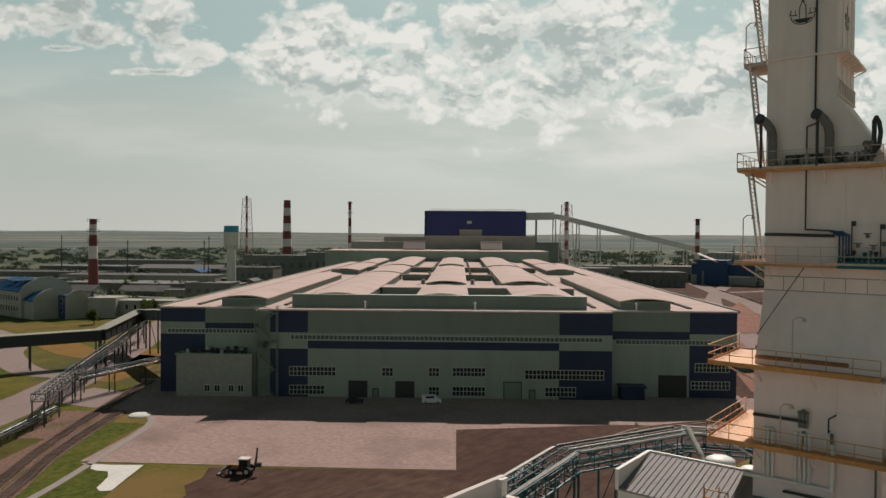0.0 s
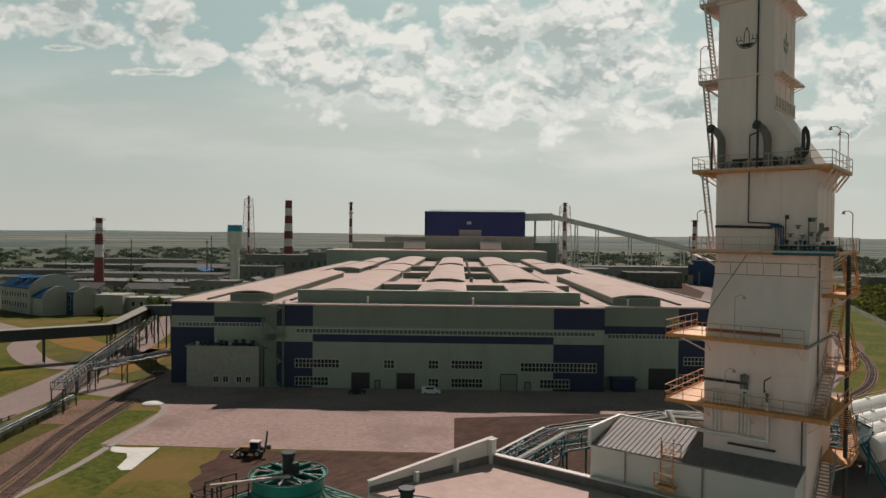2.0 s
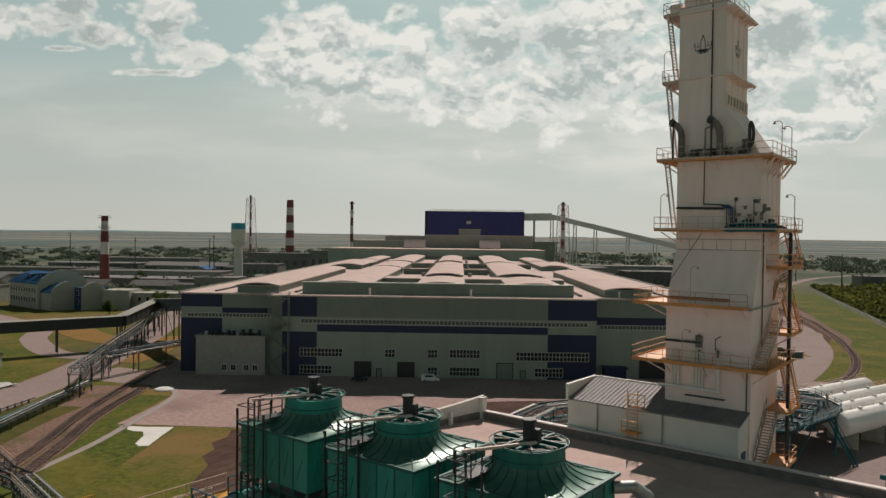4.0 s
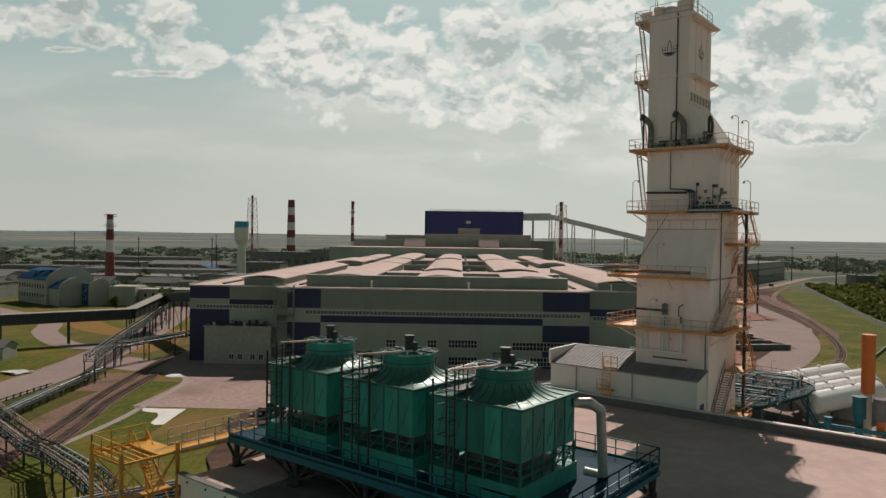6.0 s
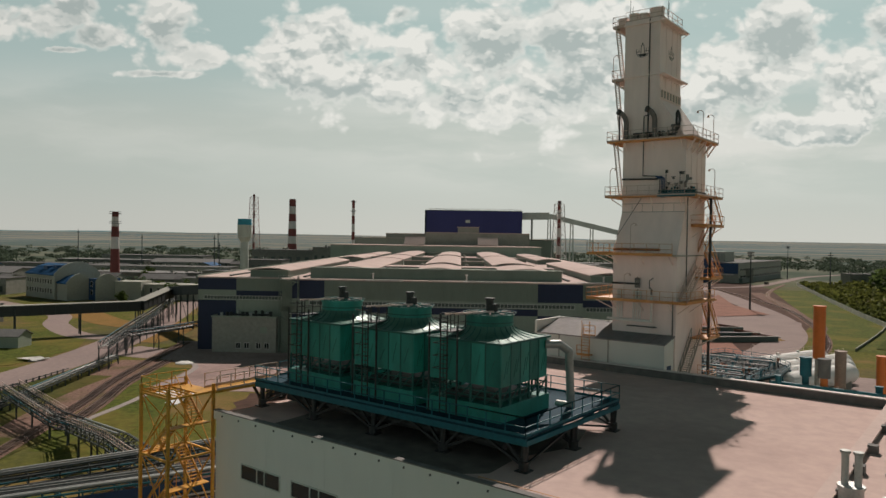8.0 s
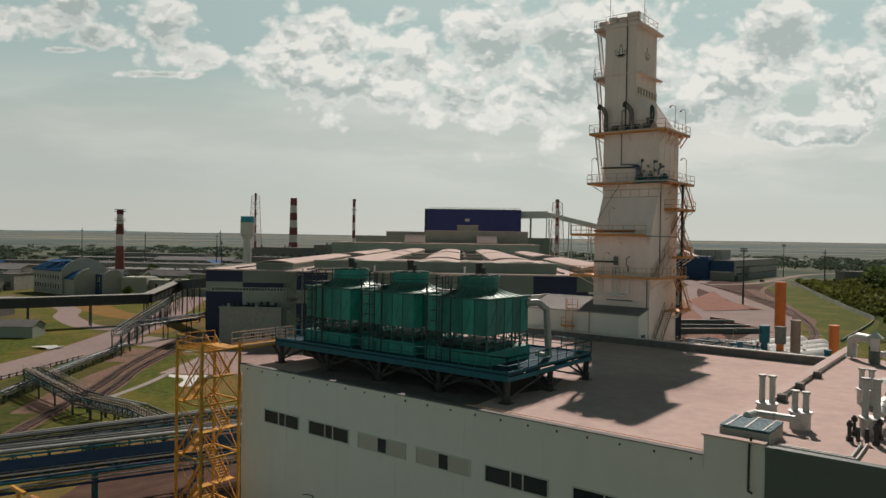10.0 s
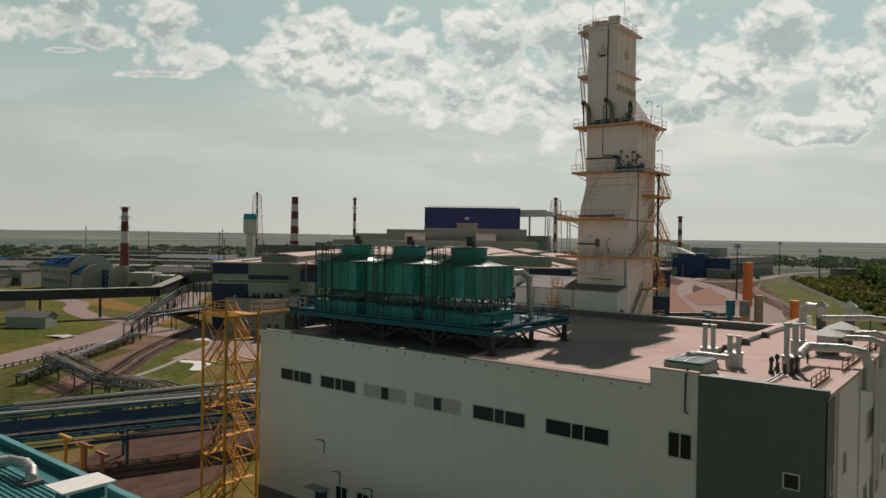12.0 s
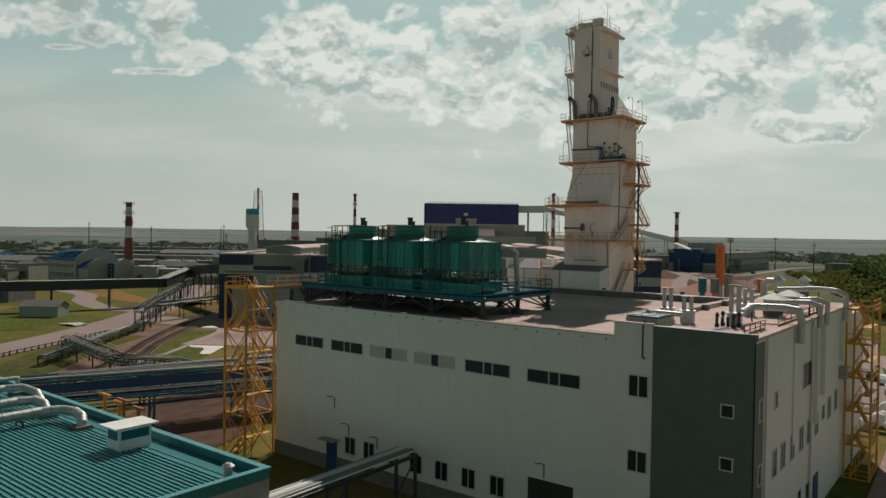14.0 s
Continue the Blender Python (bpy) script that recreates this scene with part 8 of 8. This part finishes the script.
build_far_plant()


# ---- open bunkers beside the wide road ----
for (xa, ya), (xb, yb) in (((-66, 257), (-56, 267)), ((-61, 239), (-46, 253)), ((-57, 226), (-38, 246))):
    b = thing("storage_bunker", ((xa + xb) / 2, (ya + yb) / 2, 0), "low dark open bunker with a pale coping", "bunker", "open bunkers")
    d = Vector((xb - xa, yb - ya, 0)).normalized()
    back = Vector((-d.y, d.x, 0)) * 12 + d * -4
    a0, b0 = Vector((xa, ya, 0)) - d * 14, Vector((xb, yb, 0))
    part("wall", M().beam(a0 + Vector((0, 0, 1)), b0 + Vector((0, 0, 1)), 0.4, 2.0), DARK_PANEL, b, "dark stained wall")
    part("wall", M().beam(b0 + Vector((0, 0, 1)), b0 + back + Vector((0, 0, 1)), 0.4, 2.0), PINK_SOIL, b, "dusty end wall")
    part("coping", M().beam(a0 + Vector((0, 0, 2.08)), b0 + Vector((0, 0, 2.08)), 0.6, 0.16), CHALK, b, "pale coping")
    part("fill", M().prism([(a0.x, a0.y), (b0.x, b0.y), ((b0 + back).x, (b0 + back).y), ((a0 + back).x, (a0 + back).y)], -0.2, 0.9), DARK_HEAP, b, "black stored material")


# ---- fence, lamps, poles ----
def build_fence():
    pts = [(-14, 329), (-31, 377), (-67, 489), (-118, 652)]
    t = thing("concrete_fence", (-14, 329, ground_height(-14, 329)), "long pale concrete panel fence below the wood", "fence")
    panel = solid("fence_panel", M().box(-1.45, -0.06, 0, 1.45, 0.06, 2.3).box(-1.3, -0.1, 0.3, 1.3, -0.05, 1.0).box(-1.3, -0.1, 1.2, 1.3, -0.05, 2.0), FENCE)
    post = solid("fence_post", M().box(-0.11, -0.13, 0, 0.11, 0.13, 2.5), FENCE)
    for p, q in zip(pts, pts[1:]):
        p, q = Vector(p), Vector(q)
        n = int((q - p).length / 3.1)
        ang = math.atan2((q - p).y, (q - p).x)
        for i in range(n):
            c = p.lerp(q, (i + 0.5) / n)
            z = ground_height(c.x, c.y)
            piece("fence_panel", panel, t, Matrix.Translation((c.x, c.y, z)) @ Matrix.Rotation(ang, 4, "Z"))
            e = p.lerp(q, i / n)
            piece("fence_post", post, t, Matrix.Translation((e.x, e.y, ground_height(e.x, e.y))) @ Matrix.Rotation(ang, 4, "Z"))


def build_road_guard():
    t = thing("road_guard", (-150, 40, 0), "row of short dark guard posts with a rail beside the road", "guard rail")
    post = solid("guard_post", M().box(-0.12, -0.12, 0, 0.12, 0.12, 0.9).box(-0.3, -0.3, 0, 0.3, 0.3, 0.15), GREY_STEEL)
    line = [Vector(p) for p in ((-112, -14, 0), (-128, 2, 0), (-140, 18, 0), (-149.5, 34.6, 0), (-161, 52, 0))]
    for p, q in zip(line, line[1:]):
        n = int((q - p).length / 2.2)
        for i in range(n):
            c = p.lerp(q, i / n)
            piece("guard_post", post, t, (c.x, c.y, ground_height(c.x, c.y) + 0.1))
        up = Vector((0, 0, 0.75))
        part("rail", M().beam(p + up + Vector((0, 0, ground_height(p.x, p.y))), q + up + Vector((0, 0, ground_height(q.x, q.y))), 0.06, 0.2), GREY_STEEL, t)


build_road_guard()


def build_retaining_wall():
    t = thing("retaining_wall", (-12, 270, ground_height(-12, 270)), "low dark retaining wall with a pale coping", "wall")
    for (xa, ya), (xb, yb) in (((-14, 327), (-13, 311)), ((-13, 311), (-12.5, 280)), ((-12.5, 280), (-12.5, 240))):
        za, zb = ground_height(xa, ya), ground_height(xb, yb)
        part("wall", M().beam((xa, ya, za + 0.4), (xb, yb, zb + 0.4), 0.35, 1.2), DARK_PANEL, t)
        part("coping", M().beam((xa, ya, za + 1.06), (xb, yb, zb + 1.04), 0.3, 0.08), CONC_WALL, t, "pale coping")


build_retaining_wall()
FENCE = material("fence_concrete", (0.62, 0.59, 0.54), 0.9, vary=0.12, grain=2, stain=0.3, each=0.12)
build_fence()
strip("embankment", [(-15, 240), (-16, 272), (-20, 312), (-36, 356), (-56, 416), (-80, 490), (-106, 570)], 27, GRASS, "bright green grass bank beside the railway", "grass", 0.1)
strip("lawn", [(-100, 20), (-114, 33), (-128, 47), (-142, 62), (-148, 72)], 13, GRASS, "green lawn between path and railway", "grass", 0.04)
strip("lawn", [(-92, 20), (-104, 36), (-113, 48), (-120, 57)], 11, GRASS, "green lawn beside the yard", "grass", 0.035)
strip("track_bank", [(-104, 8), (-118, 24), (-130, 38), (-141, 49.5), (-153, 62), (-163, 73)], 12, TRACK_EARTH, "rough bare earth beside the railway", "soil", 0.05)
strip("lawn", [(-96, -8), (-118, 12), (-134, 28), (-145, 41), (-153, 52)], 15, ROUGH_GRASS, "rough olive grass between road and railway", "grass", 0.07)
strip("lawn", [(-66, -40), (-86, -18), (-100, -2), (-112, 14)], 26, ROUGH_GRASS, "rough olive grass below the pipe bridges", "grass", 0.085)
strip("lawn", [(-196, 90), (-205, 104), (-235, 132)], 12, DRY, "dry grass strip beside the hall", "grass", 0.05)
strip("lawn", [(-215, 118), (-252, 110), (-300, 120)], 14, DRY, "dry grass below the gallery", "grass", 0.05)


def lamp_mast(x, y, h, label):
    g = ground_height(x, y)
    t = thing("lamp_mast", (x, y, g), label, "lamp mast", "lamp masts")
    part("mast", M().tube((x, y, g), (x, y, g + h), 0.55, 0.25, 10), GREY_STEEL, t)
    head = M()
    for i in range(3):
        head.box(x - 1.8, y - 0.3, g + h - 0.2 - i * 0.9, x + 1.8, y + 0.3, g + h + 0.3 - i * 0.9)
    part("lamp_head", head, DARK_STEEL, t, "row of floodlights")


lamp_mast(-82, 373, 31, "tall floodlight mast beside the road")
lamp_mast(-150, 760, 34, "tall floodlight mast far off")
for x, y, h in ((-611, 318, 36), (-578, 374, 36), (-700, 300, 40), (-640, 420, 40), (-520, 340, 30), (-90, 640, 30)):
    t = thing("pylon", (x, y, 0), "thin dark mast on the plain", "mast", "far masts")
    part("mast", M().tube((x, y, 0), (x, y, h), 0.6, 0.3, 8).box(x - 2, y - 0.2, h - 3, x + 2, y + 0.2, h - 2.4), GREY_STEEL, t)


# ---- trees ----
def leaf_cloud(m, c, rx, rz, n, size, rnd):
    """Small leaf clumps scattered through a lumpy crown."""
    lobes = [(rnd.uniform(-0.55, 0.55) * rx, rnd.uniform(-0.55, 0.55) * rx, rnd.uniform(-0.45, 0.5) * rz, rnd.uniform(0.45, 0.7)) for _ in range(5)]
    for _ in range(n):
        lx, ly, lz, k = rnd.choice(lobes)
        d = Vector((rnd.gauss(0, 1), rnd.gauss(0, 1), rnd.gauss(0, 1))).normalized() * (rnd.random() ** 0.4) * k
        p = Vector((c[0] + lx + d.x * rx, c[1] + ly + d.y * rx, c[2] + lz + d.z * rz))
        u = Vector((rnd.gauss(0, 1), rnd.gauss(0, 1), rnd.gauss(0, 0.7))).normalized()
        w = u.cross(Vector((rnd.gauss(0, 1), rnd.gauss(0, 1), rnd.gauss(0, 1)))).normalized()
        s = size * rnd.uniform(0.6, 1.3)
        m.add([p + u * s, p + w * s * 0.7, p - u * s, p - w * s * 0.7 + u * s * 0.2], [(0, 1, 2, 3)])


def tree(x, y, h, r, seed, label="leafy green tree with an uneven crown"):
    rnd = random.Random(seed)
    g = ground_height(x, y)
    t = thing("tree", (x, y, g), label, "tree", "trees of the works")
    tr = M().tube((x, y, g - 0.2), (x, y, g + h * 0.55), 0.32, 0.16, 8)
    for i in range(5):
        a = rnd.uniform(0, 6.28)
        z = g + h * rnd.uniform(0.3, 0.55)
        tr.tube((x, y, z), (x + math.cos(a) * r * 0.6, y + math.sin(a) * r * 0.6, z + h * 0.25), 0.12, 0.04, 6)
    part("trunk", tr, BARK, t)
    cr = M()
    leaf_cloud(cr, (x, y, g + h * 0.6), r, h * 0.44, 620, 0.5, rnd)
    part("crown", cr, LEAF, t)


rnd = random.Random(3)
for i in range(44):
    k = rnd.random()
    x, y = (-372 + rnd.uniform(-30, 60), 178 + rnd.uniform(-35, 40)) if i < 9 else ((-470 + rnd.uniform(-60, 60), 300 + rnd.uniform(-70, 70)) if i < 17 else ((-330 + rnd.uniform(-60, 40), 70 + rnd.uniform(-30, 25)) if i < 26 else (-400 + rnd.uniform(-110, 60), 225 + rnd.uniform(-50, 50))))
    tree(x, y, rnd.uniform(6, 12), rnd.uniform(2.6, 4.6), i)


def build_wood():
    draped_sheet("wood_floor", [(-8, 250), (-9, 300), (-12, 330), (-29, 378), (-65, 489), (-104, 618), (-60, 690), (60, 720), (230, 600), (230, 250)], SCRUB, "green scrub and undergrowth of the wood", "scrub", 0.3, 12.0)
    rnd = random.Random(8)
    m, bush = M(), M()
    count = 0
    while count < 2600:
        y = 245 + 430 * rnd.random() ** 1.2
        off = 5 + 200 * rnd.random() ** 1.2
        x = (-31 - (y - 377) * 0.318 if y > 377 else -31 + (377 - y) * 0.28) + off
        low = off < 40 + max(0, y - 560) * 0.3 or rnd.random() < 0.14
        h = rnd.uniform(2.0, 4.5) if low else rnd.uniform(8, 15)
        r = h * rnd.uniform(0.4, 0.62)
        near = y < 480
        leaf_cloud(bush if low else m, (x, y, ground_height(x, y) + h * 0.5), r, h * 0.5, 70 if near else 46, (1.0 if near else 1.6) * (0.7 if low else 1), rnd)
        count += 1
    tagged(new("scrub", solid("scrub", bush, SCRUB_LEAF)), "yellowish green bushes between fence and wood", "bushes", kind="stuff")
    tagged(new("wood", solid("wood", m, LEAF)), "dense green wood and scrub behind the fence", "trees", kind="stuff")
    m = M()
    for i in range(1700):
        a = radians(rnd.uniform(80, 176))
        d = rnd.uniform(600, 1900) if i > 300 else rnd.uniform(480, 800)
        x, y = 20 + d * math.cos(a), -20 + d * math.sin(a)
        hx = (x + 107.96) * 0.7986 + (y - 136.3) * 0.6018
        hd = -(x + 107.96) * 0.6018 + (y - 136.3) * 0.7986
        if -110 < hx < 130 and -20 < hd < 700 or radians(92) < a < radians(126) and d < 1050:
            continue
        h = rnd.uniform(5, 11)
        for k in range(rnd.randint(2, 6)):
            leaf_cloud(m, (x + k * rnd.uniform(3, 9), y + rnd.uniform(-6, 6), ground_height(x, y) + h * 0.5), h * 0.9, h * 0.45, 24, 1.5, rnd)
    tagged(new("far_trees", solid("far_trees", m, LEAF_FAR)), "scattered dark trees and hedges on the plain", "trees", kind="stuff")


LEAF_FAR = leaf_material("far_leaves", (0.07, 0.092, 0.062), (0.055, 0.075, 0.055), 0.35)
build_wood()


# ---- vehicles ----
def wheel(parent, x, y, z, r, w, ax):
    a = Vector(ax) * w / 2
    ty = part("wheel", M().tube(Vector((x, y, z)) - a, Vector((x, y, z)) + a, r, seg=18), RUBBER, parent, "black tyre")
    part("rim", M().tube(Vector((x, y, z)) - a * 1.05, Vector((x, y, z)) + a * 1.05, r * 0.5, seg=14), CHALK, ty)


def backhoe(x, y, deg):
    fr = frame_at(x, y, deg, ground_height(x, y) + 0.05)
    t = thing("backhoe_loader", fr.translation, "dark wheeled backhoe loader with a pale cab roof and raised arm", "digger")
    P = lambda *p: fr @ Vector(p)
    ax = fr.to_3x3() @ Vector((0, 1, 0))
    for px, r, w in ((-1.3, 0.75, 0.5), (1.5, 0.55, 0.4)):
        for s in (-0.95, 0.95):
            c = P(px, s, r)
            wheel(t, c.x, c.y, c.z, r, w, ax)
    part("chassis", M().box(-2.2, -0.5, 0.55, 2.2, 0.5, 1.0).xf(fr), DARK_STEEL, t)
    part("bonnet", M().box(0.3, -0.5, 1.0, 2.3, 0.5, 1.7).xf(fr), YELLOW_DULL, t)
    cab = part("cab", M().box(-1.4, -0.75, 1.0, 0.3, 0.75, 1.5).box(-1.35, -0.7, 1.5, -1.25, 0.7, 2.7).box(0.15, -0.7, 1.5, 0.25, 0.7, 2.7).xf(fr), DARK_STEEL, t)
    part("cab_roof", M().box(-1.5, -0.8, 2.7, 0.4, 0.8, 2.85).xf(fr), CHALK, cab, "pale cab roof")
    part("glass", M().box(-1.3, -0.68, 1.5, 0.2, 0.68, 2.7).xf(fr), GLASS, cab)
    part("loader_arm", M().beam((1.6, 0.6, 1.5), (3.3, 0.6, 0.7), 0.16, 0.25).beam((1.6, -0.6, 1.5), (3.3, -0.6, 0.7), 0.16, 0.25).xf(fr), DARK_STEEL, t)
    part("bucket", M().loft([[(3.2, -1.1, 0.1), (4.1, -1.1, 0.1), (3.9, -1.1, 0.25), (3.35, -1.1, 0.3), (3.3, -1.1, 0.95), (3.15, -1.1, 0.95)], [(3.2, 1.1, 0.1), (4.1, 1.1, 0.1), (3.9, 1.1, 0.25), (3.35, 1.1, 0.3), (3.3, 1.1, 0.95), (3.15, 1.1, 0.95)]]).xf(fr), CONC_WALL, t, "worn steel bucket")
    part("boom", M().beam((-2.3, 0, 0.9), (-2.7, 0, 3.0), 0.3).beam((-2.7, 0, 3.0), (-2.85, 0, 4.7), 0.26).xf(fr), DARK_STEEL, t, "raised folded boom")
    part("hind_bucket", M().box(-3.5, -0.35, 1.4, -2.8, 0.35, 2.1).xf(fr), DARK_STEEL, t)


YELLOW_DULL = material("dull_yellow_paint", (0.30, 0.18, 0.08), 0.6)
backhoe(-98.5, 68.5, 212)


def car(x, y, deg, paint, label, L=4.4, H=1.45, van=False, z=None):
    fr = frame_at(x, y, deg, (ground_height(x, y) if z is None else z) + 0.08)
    t = thing("van" if van else "car", fr.translation, label, "van" if van else "car", "parked vehicles")
    w = 0.88
    if van:
        prof = [(-L / 2, 0.3), (L / 2, 0.3), (L / 2, 0.95), (L / 2 - 0.9, 1.2), (L / 2 - 1.5, H), (-L / 2, H)]
    else:
        prof = [(-L / 2, 0.3), (L / 2, 0.3), (L / 2, 0.7), (L / 2 - 1.1, 0.9), (L / 2 - 1.8, H), (-L / 2 + 1.0, H), (-L / 2 + 0.2, 0.95)]
    part("body", M().loft([[(a, -w, b) for a, b in prof], [(a, -w * 0.96, b + 0.02) for a, b in prof], [(a, w * 0.96, b + 0.02) for a, b in prof], [(a, w, b) for a, b in prof]]).xf(fr), paint, t)
    part("side_glass", M().box(-L / 2 + 1.0, -w - 0.01, H * 0.68, L / 2 - 1.75, w + 0.01, H - 0.15).xf(fr), GLASS, t)
    ax = fr.to_3x3() @ Vector((0, 1, 0))
    for px in (-L * 0.31, L * 0.31):
        for s in (-0.8, 0.8):
            c = fr @ Vector((px, s, 0.32))
            wheel(t, c.x, c.y, c.z, 0.32, 0.22, ax)


car(-106.5, 130.5, 40, CAR_WHITE, "white delivery van parked before the hall", 4.9, 2.0, True)
car(-121, 118, 38, CAR_DARK, "dark car parked in the hall's shade")
for i, (x, y) in enumerate(((24.5, 96), (26.6, 93), (28.8, 90.5), (31, 88), (28.5, 84), (31.5, 79))):
    car(x, y, 90 + i * 2, CAR_WHITE if i % 3 else CAR_DARK, "car parked beside the building" if i else "dark car parked beside the building")
car(-140, 640, 80, CAR_DARK, "dark truck far along the road", 6, 2.4, True)
bag = thing("white_sacks", (30, 61, GZ), "stack of large white bulk sacks", "sacks")
for i in range(16):
    part("sack", M().ball((28.6 + 1.4 * (i % 3), 56 + 2.1 * (i // 3) + 0.5 * (i % 3), GZ + 0.7 + (0.9 if i % 4 == 1 else 0)), 0.8, 8, 12, 0.9), WHITE_SHEET, bag)


# ---- far hills ----
# Air haze is put into the ridge colours, and a weak glow lifts them.
def haze_material(name, color, glow):
    m = bpy.data.materials.new(name)
    m.use_nodes = True
    nt = m.node_tree
    b = nt.nodes["Principled BSDF"]
    b.inputs["Roughness"].default_value, b.inputs["Specular IOR Level"].default_value = 1.0, 0.0
    geo = nt.nodes.new("ShaderNodeNewGeometry")
    mp = nt.nodes.new("ShaderNodeMapping")
    mp.inputs["Scale"].default_value = (1, 1, 6)
    nt.links.new(geo.outputs["Position"], mp.inputs["Vector"])
    n = nt.nodes.new("ShaderNodeTexNoise")
    n.inputs["Scale"].default_value, n.inputs["Detail"].default_value = 0.0022, 6
    nt.links.new(mp.outputs[0], n.inputs["Vector"])
    r = nt.nodes.new("ShaderNodeValToRGB")
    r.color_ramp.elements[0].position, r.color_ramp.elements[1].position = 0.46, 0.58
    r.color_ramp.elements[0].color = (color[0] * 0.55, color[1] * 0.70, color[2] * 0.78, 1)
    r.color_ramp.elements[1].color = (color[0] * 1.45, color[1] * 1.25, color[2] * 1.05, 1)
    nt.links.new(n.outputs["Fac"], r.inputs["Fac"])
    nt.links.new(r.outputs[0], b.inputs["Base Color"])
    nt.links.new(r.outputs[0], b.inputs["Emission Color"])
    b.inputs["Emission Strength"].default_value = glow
    return m


def build_hills():
    # farther ridges get paler, bluer colours in place of hazy air
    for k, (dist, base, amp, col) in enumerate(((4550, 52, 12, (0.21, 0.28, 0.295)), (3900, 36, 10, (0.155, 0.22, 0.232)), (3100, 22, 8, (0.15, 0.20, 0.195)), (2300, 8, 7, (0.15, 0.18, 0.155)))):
        rows = []
        for i in range(161):
            a = radians(70 + 120 * i / 160)
            x, y = dist * math.cos(a), dist * math.sin(a)
            h = base + amp * noise.noise(Vector((i * 0.05, k * 7.3, 1))) + amp * 0.5 * noise.noise(Vector((i * 0.21, k * 3.1, 5)))
            f = 1 + 0.12
            rows.append([(x, y, -30), (x, y, h), (x * f, y * f, h - 6), (x * f, y * f, -30)] if dist < 4400 else [(x, y, -30), (x, y, h), (x * 1.01, y * 1.01, h), (x * 1.01, y * 1.01, -30)])
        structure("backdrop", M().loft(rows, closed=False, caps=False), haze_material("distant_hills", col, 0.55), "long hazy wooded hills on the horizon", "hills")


build_hills()
